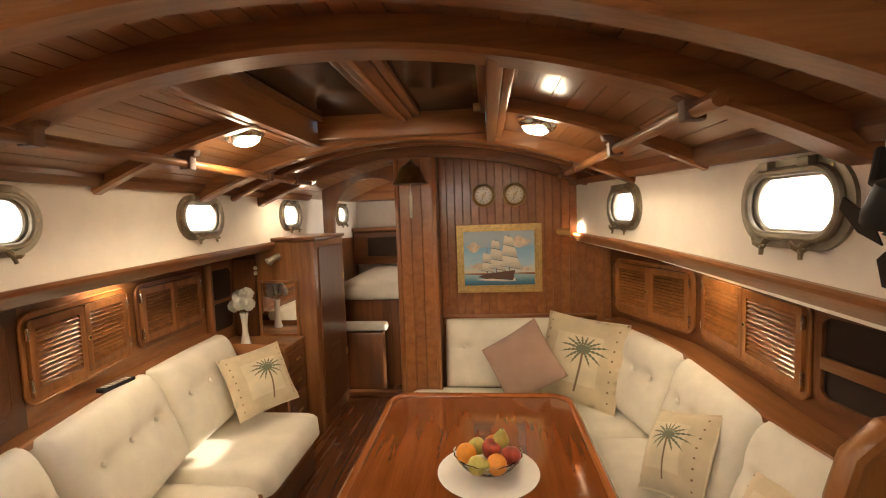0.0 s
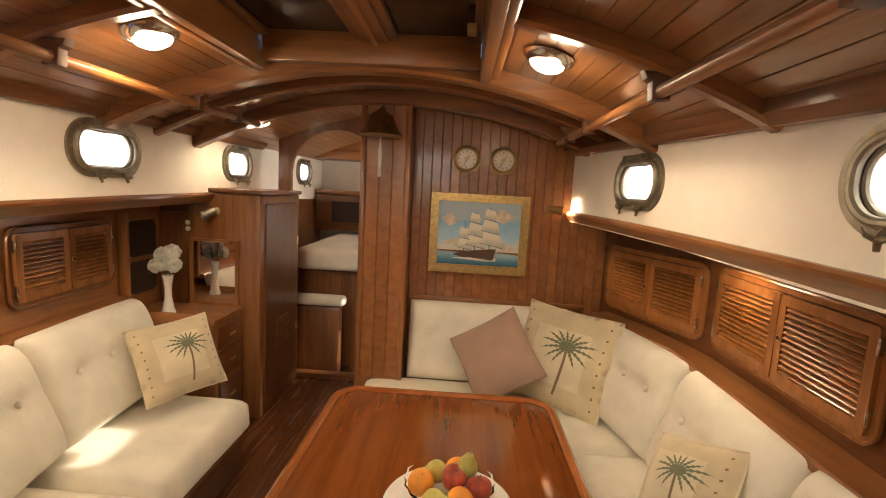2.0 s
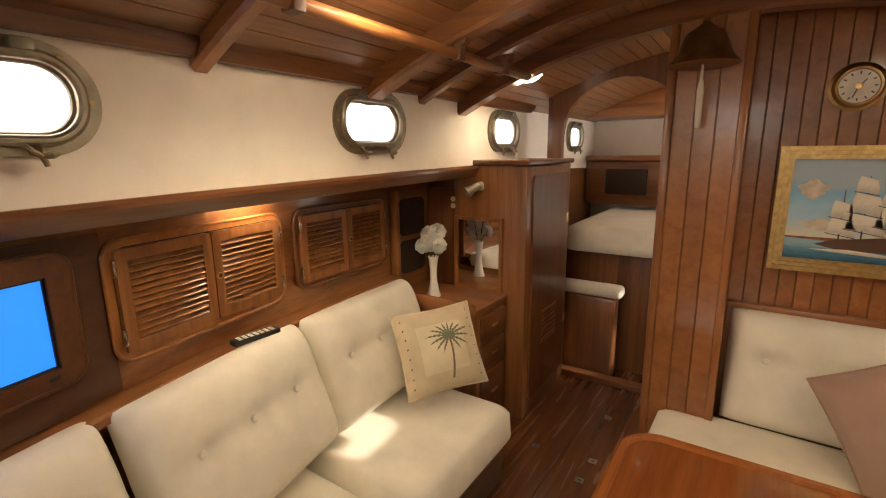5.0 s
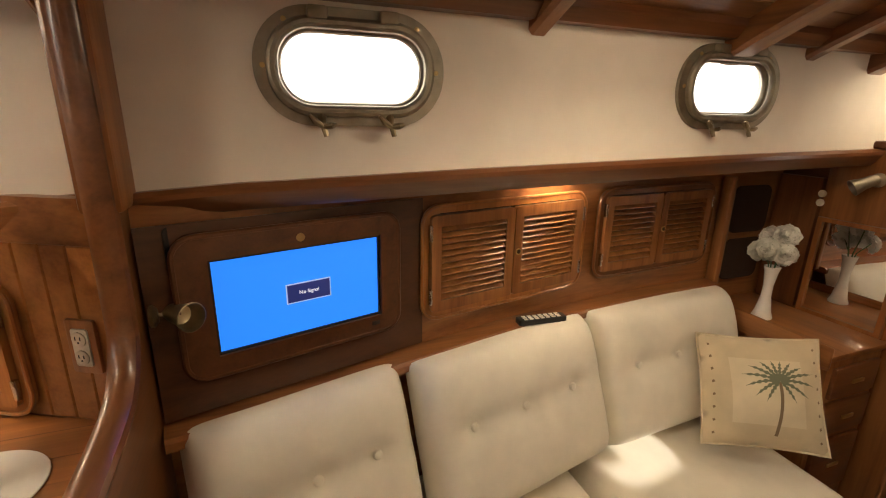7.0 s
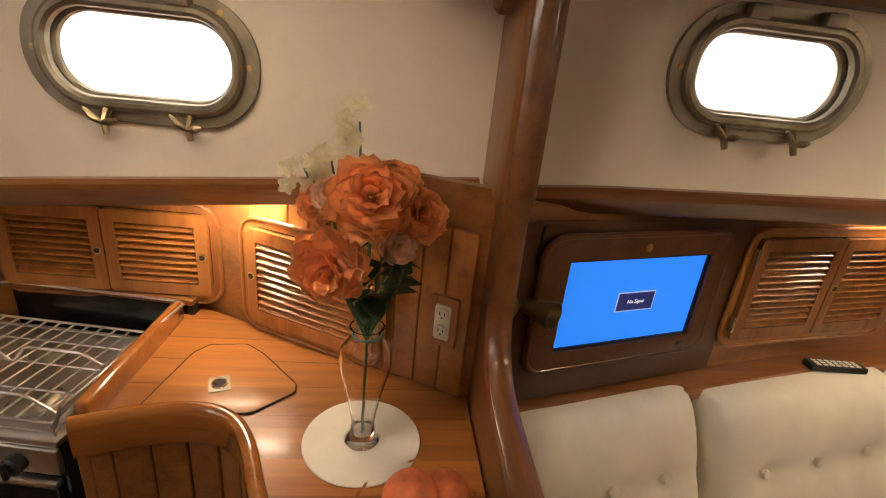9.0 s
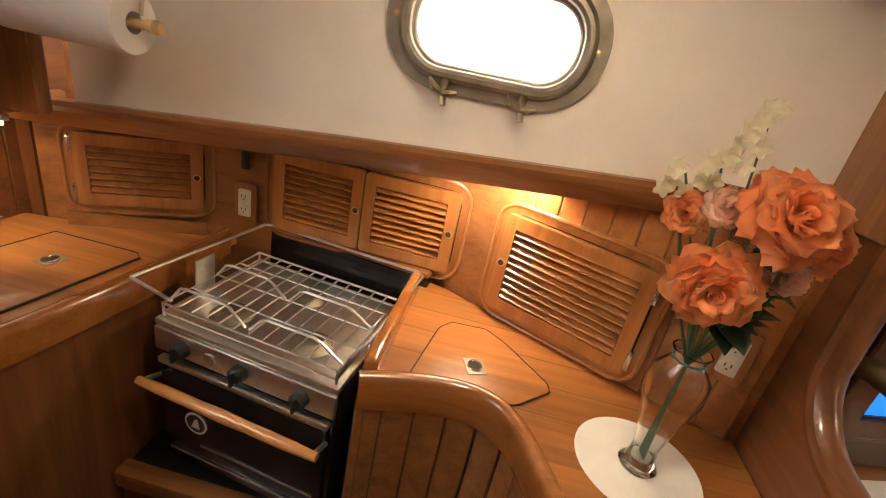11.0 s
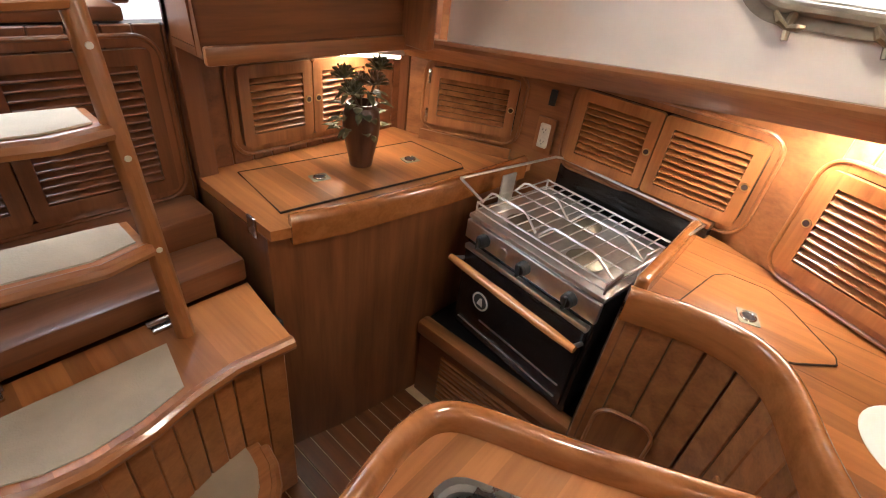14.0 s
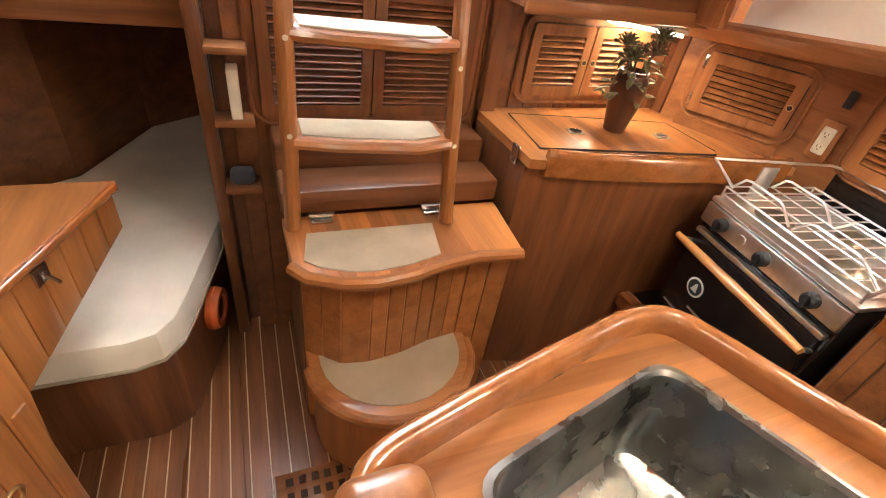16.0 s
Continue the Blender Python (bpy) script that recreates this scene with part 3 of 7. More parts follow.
def porthole(m, cz):
    """Bronze opening port: flange, rim, glazed pane, hinges and two wing-nut dogs. m: the wall's frame at its middle."""
    at = (m @ Matrix.Translation((0, cz, 0))).translation
    p = thing("porthole", at, "oval bronze opening porthole in the white side", "porthole", "portholes")
    w, h = 0.44, 0.255
    ring = plate(rounded(-w / 2, w / 2, cz - h / 2, cz + h / 2, 0.125, 12), 0.012, None, m, holes=[rounded(-0.185, 0.185, cz - 0.098, cz + 0.098, 0.09, 12)])
    part("flange", ring, BRONZE, p)
    rim = bmesh.new()
    rod([m @ Vector((x, y, 0.016)) for x, y in rounded(-0.180, 0.180, cz - 0.093, cz + 0.093, 0.085, 10)], 0.0135, rim, 10, True)
    part("rim", rim, BRONZE, p)
    part("inner_seal", rod([m @ Vector((x, y, -0.005)) for x, y in rounded(-0.170, 0.170, cz - 0.083, cz + 0.083, 0.078, 10)], 0.010, None, 8, True), BRONZE, p)
    pane = part("pane", plate(rounded(-0.172, 0.172, cz - 0.085, cz + 0.085, 0.08, 10), 0.006, None, m @ Matrix.Translation((0, 0, -0.012))), GLASS, p)
    pane.visible_shadow = False
    for x in (-0.08, 0.08):
        part("hinge", box(x - 0.022, x + 0.022, cz + 0.098, cz + 0.125, 0.008, 0.038, 0.006, m=m), BRONZE, p)
        d = bmesh.new()
        rod([m @ Vector((x, cz - 0.105, 0.02)), m @ Vector((x, cz - 0.122, 0.034)), m @ Vector((x + 0.006, cz - 0.150, 0.04))], [0.010, 0.008, 0.006], d, 8)
        for s in (-1, 1):
            rod([m @ Vector((x, cz - 0.128, 0.038)), m @ Vector((x + s * 0.018, cz - 0.121 - 0.004 * s, 0.043)), m @ Vector((x + s * 0.030, cz - 0.112 - 0.01 * s, 0.043))], [0.006, 0.008, 0.004], d, 8)
        part("wing_nut", d, AGED, p, "brass wing nut")
    for x, y in ((-0.2, 0.0), (0.2, 0.0), (-0.15, 0.095), (0.15, 0.095)):
        part("screw", lathe([(0.006, 0), (0.006, 0.002), (0.003, 0.003)], bm=None, sides=8, m=m @ Matrix.Translation((x, cz + y, 0.012))), BRASS, p)
    return p


for s, y, z in PORTS:
    porthole(facing((PORT_X if y > 1.4 else GALLEY_X, y, 0), 0) if s == "p" else star_frame(y), z)

# ---------------------------------------------------------------- louvred lockers


def wall_frame(f, y0, y1, s, out=0.012):
    """Frame on the lining between two stations; the wall faces inboard. Gives the frame at its viewer's left end, and the length."""
    a, b = Vector((f(y0), y0, 0)), Vector((f(y1), y1, 0))
    d = (b - a).normalized()
    inward = Vector((d.y, -d.x, 0)) if s < 0 else Vector((-d.y, d.x, 0))
    m = facing((a if s < 0 else b) + inward * out, math.degrees(math.atan2(inward.y, inward.x)))
    return m, (b - a).length


def hinge_at(parent, m, x, y):
    own = box(x - 0.006, x + 0.006, y - 0.026, y + 0.026, 0.012, 0.026, 0.003, m=m)
    part("hinge", own, STEEL, parent, "small steel hinge")


def louvre_door(parent, m, x0, x1, z0, z1, mat, knob, hinge, lip=(0.02, 0.02), round_left=False, round_right=False, slat_mat=None):
    """One door: a stile-and-rail frame with slanted slats set in it."""
    w = x1 - x0
    st, rl = min(0.034, 0.15 * w), 0.036
    door = part("door", plate(rounded(x0, x1, z0, z1, 0.012, 3), 0.018, None, m @ Matrix.Translation((0, 0, 0.004)), holes=[[(x0 + st, z0 + rl), (x1 - st, z0 + rl), (x1 - st, z1 - rl), (x0 + st, z1 - rl)]]), mat, parent)
    # near-black sheet: shade between the slats put into its colour
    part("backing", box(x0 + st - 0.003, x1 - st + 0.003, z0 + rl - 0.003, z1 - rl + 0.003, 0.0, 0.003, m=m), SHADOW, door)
    n = max(5, round((z1 - z0 - 2 * rl) / 0.0205))
    step = (z1 - z0 - 2 * rl) / n
    for i in range(n):
        y = z0 + rl + (i + 0.5) * step
        own = box(x0 + st + 0.0005, x1 - st - 0.0005, -0.0105, 0.0105, -0.0026, 0.0026, 0.0018, None, m @ Matrix.Translation((0, y, 0.0135)) @ Matrix.Rotation(radians(-52), 4, "X"), 1)
        part("slat", own, slat_mat or mat, door)
    if knob:
        kx = x1 - st / 2 if knob > 0 else x0 + st / 2
        ky = (z0 + z1) / 2
        ring = lathe([(0.008, 0), (0.0115, 0.0), (0.0115, 0.0035), (0.0085, 0.004)], sides=14, m=m @ Matrix.Translation((kx, ky, 0.0215)))
        part("finger_ring", ring, BRASS, door, "brass finger-hole ring")
        part("finger_hole", lathe([(0.0082, 0), (0.0082, 0.0048)], sides=12, m=m @ Matrix.Translation((kx, ky, 0.0215))), SHADOW, door)
    for f in (0.17, 0.83) if hinge else ():
        hinge_at(door, m, x1 + 0.004 if hinge > 0 else x0 - 0.004, z0 + f * (z1 - z0))
    return door


def locker(name, m, w, z0, z1, mat, doors, label, group="louvred lockers", surround=None):
    """A louvred locker: rounded surround and its doors."""
    at = (m @ Matrix.Translation((w / 2, z0, 0))).translation
    t = thing(name, at, label, "locker", group)
    g = 0.028
    part("surround", plate(rounded(-g, w + g, z0 - g, z1 + g, 0.06, 8), 0.014, None, m @ Matrix.Translation((0, 0, -0.006)), holes=[rounded(-0.004, w + 0.004, z0 - 0.004, z1 + 0.004, 0.045, 8)]), surround or mat, t)
    # sheet painted near-black for the unlit inside of the locker
    part("inner_shade_sheet", box(-0.003, w + 0.003, z0 - 0.003, z1 + 0.003, -0.0085, -0.004, m=m), SHADOW, t)
    bead = rod([m @ Vector((x, y, 0.008)) for x, y in rounded(-g, w + g, z0 - g, z1 + g, 0.06, 8)], 0.006, None, 8, True)
    part("bead", bead, surround or mat, t)
    for args in doors:
        louvre_door(t, m, *args)
    return t


m, w = wall_frame(port_lining, 2.15, 2.79, -1)
locker("louvred_locker", m, w, 1.03, 1.345, GOLD_Z, [(0.0, w / 2 - 0.002, 1.03, 1.345, TEAK_Z, 0, -1), (w / 2 + 0.002, w, 1.03, 1.345, TEAK_Z, -1, 1)], "two-door louvred teak locker with brass finger ring")
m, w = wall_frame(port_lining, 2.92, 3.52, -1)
# DARK_Z surround puts this locker's shade into the wood colour
locker("louvred_locker", m, w, 1.04, 1.345, DARK_Z, [(0.0, w / 2 - 0.002, 1.04, 1.345, TEAK_Z, 0, -1), (w / 2 + 0.002, w, 1.04, 1.345, TEAK_Z, -1, 1)], "two-door louvred teak locker, surround coloured darker for shade")
m, w = wall_frame(star_lining, 3.30, 3.965, 1)
locker("louvred_locker", m, w, 0.995, 1.318, GOLD_Z, [(0.0, w / 2 - 0.002, 0.995, 1.318, GOLD_Z, 1, -1), (w / 2 + 0.002, w, 0.995, 1.318, GOLD_Z, 0, 1)], "two-door louvred teak locker above the settee")
m, w = wall_frame(star_lining, 2.32, 3.155, 1)
locker("louvred_locker", m, w, 1.005, 1.325, GOLD_Z, [(0.0, w / 2 - 0.002, 1.005, 1.325, GOLD_Z, 0, -1), (w / 2 + 0.002, w, 1.005, 1.325, GOLD_Z, -1, 1)], "wide two-door louvred teak locker with hinges")

# open shelf with a rounded mouth, starboard
m, w = wall_frame(star_lining, 1.90, 2.235, 1)
sh = thing("open_shelf", tuple((m @ Matrix.Translation((w / 2, 1.03, 0))).translation), "open teak bookshelf recess with a low rail", "shelf")
part("surround", plate(rounded(-0.03, w + 0.03, 1.0, 1.345, 0.05, 6), 0.012, None, m, holes=[rounded(0, w, 1.03, 1.315, 0.04, 6)]), DARK_Z, sh)
# no real depth here: a near-black sheet paints the shelf's inner shade
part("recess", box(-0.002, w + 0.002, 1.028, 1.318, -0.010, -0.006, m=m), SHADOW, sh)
part("fiddle", box(0.002, w - 0.002, 1.13, 1.175, 0.002, 0.020, 0.005, m=m), TEAK_Y, sh)

# ---------------------------------------------------------------- upholstery


def cushion(m, w, h, t, nx=26, ny=16, buttons=(), soft=7.0, sag=0.0, name="", parent=None, label="", material=None, corner=0.0):
    """A stuffed cushion on a frame: w along, h up, face at thickness t, with dents under the buttons."""
    own = bmesh.new()
    grid, back = [], []
    for j in range(ny + 1):
        row, low = [], []
        v = -1 + 2 * j / ny
        v = math.copysign(abs(v) ** 0.8, v)
        for i in range(nx + 1):
            u = -1 + 2 * i / nx
            u = math.copysign(abs(u) ** 0.8, u)
            x, y = u * w / 2, v * h / 2
            if corner:
                k = max(0.0, abs(u) - 1 + corner / (w / 2)) / (corner / (w / 2)), max(0.0, abs(v) - 1 + corner / (h / 2)) / (corner / (h / 2))
                q = math.hypot(*k)
                if q > 1:
                    x -= math.copysign(corner * k[0] * (1 - 1 / q), u)
                    y -= math.copysign(corner * k[1] * (1 - 1 / q), v)
            z = t * (max(0.0, 1 - abs(u) ** (soft * 2.2)) * max(0.0, 1 - abs(v) ** soft)) ** 0.45
            z -= sag * (1 - u * u) * (1 - v * v)
            for bu, bv in buttons:
                d2 = (x - bu) ** 2 + (y - bv) ** 2
                z -= 0.024 * math.exp(-d2 / 0.0014) + 0.013 * math.exp(-((y - bv) ** 2) / 0.0012 - (x - bu) ** 2 / 0.016)
            z += 0.004 * noise.noise(Vector((x * 6, y * 6, w * 7)))
            row.append(own.verts.new(m @ Vector((x, y, z))))
            low.append(own.verts.new(m @ Vector((x, y, min(z, 0.0) - 0.004))))
        grid.append(row)
        back.append(low)
    for j in range(ny):
        for i in range(nx):
            own.faces.new((grid[j][i], grid[j][i + 1], grid[j + 1][i + 1], grid[j + 1][i]))
            own.faces.new((back[j][i], back[j + 1][i], back[j + 1][i + 1], back[j][i + 1]))
    for j in range(ny):
        for i in (0, nx):
            own.faces.new((grid[j][i], grid[j + 1][i], back[j + 1][i], back[j][i]))
    for i in range(nx):
        for j in (0, ny):
            own.faces.new((grid[j][i], back[j][i], back[j][i + 1], grid[j][i + 1]))
    c = part(name, own, material or CREAM, parent, label, smooth=60)
    for bu, bv in buttons:
        z = t - 0.026
        part("button", lathe([(0.013, 0), (0.0150, 0.005), (0.011, 0.011), (0.002, 0.013)], sides=12, m=m @ Matrix.Translation((bu, bv, z))), CREAM, c)
    return c


def rows_of(w, h):
    return [(w * f, h * 0.12) for f in (-0.3, 0.0, 0.3)]


port_settee = thing("port_settee", (-1.25, 2.5, 0), "long cream upholstered settee with buttoned back cushions", "settee")
part("base", box(-1.62, -0.985, 1.43, 3.46, 0.0, 0.262, 0.01), DARK_Y, port_settee)
part("front_lip", box(-1.01, -0.975, 1.43, 3.42, 0.18, 0.292, 0.012), TEAK_Y, port_settee)
for y0, y1 in ((1.43, 2.69), (2.71, 3.52)):
    cushion(pose(-1.295, (y0 + y1) / 2, 0.267, 0, 0, 90), y1 - y0, 0.72, 0.135, 26, 20, (), 9, 0.006, "seat_cushion", port_settee, corner=0.10 if y1 > 3 else 0.0)
for y0, y1, xm, yaw in ((1.46, 2.045, -1.40, 15), (2.06, 2.805, -1.505, 12), (2.82, 3.59, -1.605, 4)):
    m = facing((xm, (y0 + y1) / 2, 0.66), yaw, -20)
    cushion(m, y1 - y0, 0.53, 0.125, 44, 30, [(f * (y1 - y0), 0.035) for f in (-0.3, -0.02, 0.27)], 6, 0, "back_cushion", port_settee)
ledge = solo("settee_ledge", strip([(port_lining(y) + 0.05, y, 0.885) for y in [1.43 + 2.17 * i / 14 for i in range(15)]], [(-0.06, 0.0), (-0.06, 0.03), (0.030, 0.03), (0.040, 0.022), (0.040, 0.0)]), TEAK_Y, (-1.65, 2.5, 0.88), "varnished teak ledge behind the settee cushions", "ledge")

star_settee = thing("dinette_settee", (0.95, 3.0, 0), "cream corner settee with buttoned cushions round the table", "settee")
part("base", box(0.82, 1.33, 1.80, 3.40, 0.0, 0.285, 0.01), DARK_Y, star_settee)
part("base", box(-0.12, 1.20, 3.42, 4.045, 0.0, 0.285, 0.01), DARK_X, star_settee)
part("seat_end", box(-0.40, -0.135, 3.47, 3.81, 0.0, 0.285, 0.01), DARK_X, star_settee)
for y0, y1 in ((1.80, 2.50), (2.515, 3.17), (3.185, 3.95)):
    cushion(pose(1.03, (y0 + y1) / 2, 0.290, 0, 0, 90), y1 - y0, 0.54, 0.135, 20, 16, (), 9, 0.006, "seat_cushion", star_settee)
cushion(pose(0.18, 3.66, 0.290), 1.13, 0.56, 0.135, 30, 16, (), 9, 0.006, "seat_cushion", star_settee, corner=0.06)
m = facing((0.40, 3.985, 0.655), -90, -10)
cushion(m, 1.03, 0.52, 0.115, 56, 28, [(x, 0.05) for x in (-0.37, -0.12, 0.13, 0.38)], 6, 0, "back_cushion", star_settee)
for y0, y1 in ((1.86, 2.32), (2.335, 3.06), (3.075, 3.76)):
    xa, xb = star_lining(y0) - 0.17, star_lining(y1) - 0.17
    m = facing(((xa + xb) / 2, (y0 + y1) / 2, 0.655), 180 + math.degrees(math.atan2(xa - xb, y1 - y0)), -18)
    cushion(m, y1 - y0, 0.52, 0.125, 44, 28, [(f * (y1 - y0), 0.045) for f in (-0.28, 0.0, 0.28)], 6, 0, "back_cushion", star_settee)
solo("dinette_ledge", strip([(star_lining(y) - 0.05, y, 0.885) for y in [3.96 - 2.18 * i / 16 for i in range(17)]], [(-0.06, 0.0), (-0.06, 0.03), (0.09, 0.03), (0.10, 0.022), (0.10, 0.0)]), TEAK_Y, (1.3, 3, 0.88), "varnished teak ledge above the dinette cushions", "ledge")
solo("bulkhead_ledge", box(-0.135, 1.02, 4.00, 4.034, 0.905, 0.935, 0.008), TEAK_X, (0.4, 4.02, 0.9), "slim teak rail along the bulkhead cushion", "ledge")

# pillows
SAND = fabric("sand_linen", (0.64, 0.53, 0.345), 500, 0.14)
PALE = fabric("pale_linen_panel", (0.72, 0.62, 0.43), 500, 0.12)
GREEN = fabric("printed_grey_green", (0.17, 0.18, 0.11), 500)
UMBER = fabric("printed_brown", (0.22, 0.15, 0.08), 500)
PINK = fabric("dusty_rose_velvet", (0.42, 0.27, 0.20), 700)


def pillow(m, size, label, material, printed=True, thick=0.10):
    """A square scatter cushion standing on its frame: x along, y up, z towards the viewer."""
    t = thing("throw_pillow", m.translation, label, "pillow", "throw pillows")
    s = size / 2

    def puff(u, v):
        e = max(0.0, (1 - u * u) * (1 - v * v))
        return thick * e ** 0.55

    def spot(x, y, lift=0.0):
        u, v = x / s, y / s
        k = 1 - 0.05 * (1 - max(abs(u), abs(v)) ** 2)
        wob = 0.005 * noise.noise(Vector((u * 2, v * 2, size * 9 + m.translation.x)))
        return m @ Vector((x * k * (0.945 + 0.055 * v * v), y * k * (0.945 + 0.055 * u * u), puff(u, v) + lift + wob))

    own = bmesh.new()
    n = 20
    sheets = []
    for sign in (1, -1):
        rows = []
        for j in range(n + 1):
            rows.append([])
            for i in range(n + 1):
                x, y = s * (-1 + 2 * i / n), s * (-1 + 2 * j / n)
                p = spot(x, y)
                if sign < 0:
                    q = m.inverted() @ p
                    p = m @ Vector((q.x, q.y, -0.8 * puff(x / s, y / s)))
                rows[-1].append(own.verts.new(p))
        sheets.append(rows)
        for j in range(n):
            for i in range(n):
                own.faces.new((rows[j][i], rows[j][i + 1], rows[j + 1][i + 1], rows[j + 1][i]))
    bmesh.ops.remove_doubles(own, verts=own.verts[:], dist=0.0004)
    part("cover", own, material, t, smooth=60)
    edge = [spot(x, y) for x, y in [(s * (-1 + 2 * k / 12), -s) for k in range(12)] + [(s, s * (-1 + 2 * k / 12)) for k in range(12)] + [(s * (1 - 2 * k / 12), s) for k in range(12)] + [(-s, s * (1 - 2 * k / 12)) for k in range(12)]]
    part("piping", rod(edge, 0.0045, None, 6, True), material if not printed else PALE, t)
    if not printed:
        return t

    def patch(points, mat, name, lift=0.0025):
        o = bmesh.new()
        o.faces.new([o.verts.new((x, y, 0)) for x, y in points])
        bmesh.ops.triangulate(o, faces=o.faces[:])
        for _ in range(2):
            bmesh.ops.subdivide_edges(o, edges=o.edges[:], cuts=1, use_grid_fill=False)
        for v in o.verts:
            v.co = spot(v.co.x, v.co.y, lift)
        part(name, o, mat, t, smooth=60)

    a = 0.60 * s
    nn = 10
    o = bmesh.new()
    vs = [[o.verts.new(spot(a * (-1 + 2 * i / nn), a * (-1 + 2 * j / nn), 0.0014)) for i in range(nn + 1)] for j in range(nn + 1)]
    for j in range(nn):
        for i in range(nn):
            o.faces.new((vs[j][i], vs[j][i + 1], vs[j + 1][i + 1], vs[j + 1][i]))
    part("printed_panel", o, PALE, t, smooth=60)
    trunk = [(0.10 * s + 0.10 * s * math.sin(k * 0.35), -0.78 * s + k * 0.165 * s) for k in range(7)]
    patch([(x - 0.028 * s, y) for x, y in trunk] + [(x + 0.028 * s, y) for x, y in trunk[::-1]], UMBER, "printed_trunk")
    cx, cy = trunk[-1][0], trunk[-1][1] + 0.02 * s
    for ang, l in ((8, 0.60), (26, 0.66), (44, 0.56), (63, 0.50), (84, 0.44), (104, 0.46), (124, 0.54), (142, 0.62), (160, 0.66), (178, 0.58), (200, 0.46), (-16, 0.50), (-44, 0.36), (226, 0.36)):
        d, q = (math.cos(radians(ang)), math.sin(radians(ang))), (-math.sin(radians(ang)), math.cos(radians(ang)))
        pts = []
        for f, wd in ((0, 0.008), (0.18, 0.020), (0.24, 0.036), (0.34, 0.016), (0.42, 0.040), (0.52, 0.014), (0.60, 0.036), (0.70, 0.012), (0.78, 0.028), (0.88, 0.008), (1.0, 0.002)):
            pts.append((f, wd))
        drop = -(0.07 + 0.09 * abs(d[0])) * s
        upper = [(cx + s * l * f * d[0] + s * wd * q[0], cy + s * l * f * d[1] + s * wd * q[1] + drop * f * f) for f, wd in pts]
        lower = [(cx + s * l * f * d[0] - s * wd * q[0], cy + s * l * f * d[1] - s * wd * q[1] + drop * f * f) for f, wd in pts]
        patch(upper + lower[::-1], GREEN, "printed_frond", 0.003)
    rng = random.Random(round(size * 100))
    for k in range(8):
        for x, y in ((-0.86 * s, s * (-0.8 + 0.23 * k)), (0.86 * s, s * (-0.8 + 0.23 * k))):
            j = rng.uniform(0.6, 1.2)
            patch([(x - 0.018 * s * j, y - 0.03 * s), (x + 0.02 * s, y - 0.012 * s * j), (x + 0.010 * s, y + 0.03 * s * j), (x - 0.022 * s, y + 0.012 * s)], UMBER, "printed_motif")
    return t


def stand(at, yaw, lean, roll=0.0):
    return facing(at, yaw, -lean) @ Matrix.Rotation(radians(roll), 4, "Z")


PALM = "square linen pillow printed with a palm tree"
pillow(stand((-1.29, 3.36, 0.665), -38, 30, 5), 0.41, PALM + ", on the port settee", SAND)
pillow(stand((0.82, 3.655, 0.70), -126, 22, -3), 0.58, PALM + ", large, in the corner", SAND)
pillow(stand((0.44, 3.66, 0.68), -112, 24, 36), 0.44, "plain dusty-rose pillow leaning on its corner", PINK, False)
pillow(stand((1.02, 2.55, 0.645), 189, 32, 22), 0.37, PALM + ", leaning askew", SAND)
pillow(stand((1.13, 2.02, 0.63), 190, 30, 8), 0.38, PALM + ", by the end panel", SAND)

# ---------------------------------------------------------------- dining table
table = thing("dining_table", (0.18, 2.62, 0), "high-gloss mahogany dining table with a rounded rim", "table")
TX0, TX1, TY0, TY1, TZ = -0.36, 0.66, 1.86, 3.22, 0.622
part("tabletop", plate(rounded(TX0, TX1, TY0, TY1, 0.11, 10), 0.035, None, Matrix.Translation((0, 0, TZ - 0.035))), TABLE_W, table)
rim = [(x, y, TZ) for x, y in rounded(TX0 - 0.008, TX1 + 0.008, TY0 - 0.008, TY1 + 0.008, 0.118, 10)]
part("rim", strip(rim, [(-0.018, -0.035), (0.014, -0.035), (0.02, -0.02), (0.018, 0.006), (0.006, 0.014), (-0.010, 0.012), (-0.018, 0.002)], closed=True), wood("rim_varnish", (0.24, 0.07, 0.016), (0.36, 0.12, 0.03), 1, 0.14, coat=1.0, vary=0.03), table)
part("pedestal", box(0.05, 0.31, 2.15, 3.0, 0.0, 0.59, 0.02), DARK_Z, table)
solo("place_mat", lathe([(0.210, 0), (0.214, 0.0015), (0.212, 0.003), (0.002, 0.003)], (0.20, 2.42, TZ + 0.001), sides=48), fabric("white_woven_mat", (0.80, 0.77, 0.70), 600), (0.20, 2.42, TZ), "round white woven place mat on the table", "mat")
BOWLG = glass("cut_glass", (1.0, 1.0, 0.99), 0.0, 1.06)


def fruit_bowl(at, r, label):
    x, y, z = at
    own = lathe([(0.05, 0), (0.06, 0.002), (0.10 * r / 0.14, 0.03), (0.125 * r / 0.14, 0.06), (r, 0.085), (r - 0.006, 0.086), (0.118 * r / 0.14, 0.060), (0.092 * r / 0.14, 0.034), (0.05, 0.008), (0.002, 0.007)], at, sides=40)
    for v in own.verts:
        a = math.atan2(v.co.y - y, v.co.x - x)
        k = 1 + 0.018 * math.cos(20 * a) * (1 if v.co.z > z + 0.02 else 0)
        v.co.x, v.co.y = x + (v.co.x - x) * k, y + (v.co.y - y) * k
    return solo("fruit_bowl", own, BOWLG, at, label, "bowl")


fruit_bowl((0.20, 2.42, TZ + 0.005), 0.145, "scalloped cut-glass fruit bowl on a white mat")


def skin(name, colour, speck, rough=0.4, bump=0.1):
    return plain(name, colour, rough, vary=speck, scale=35, bump=bump)


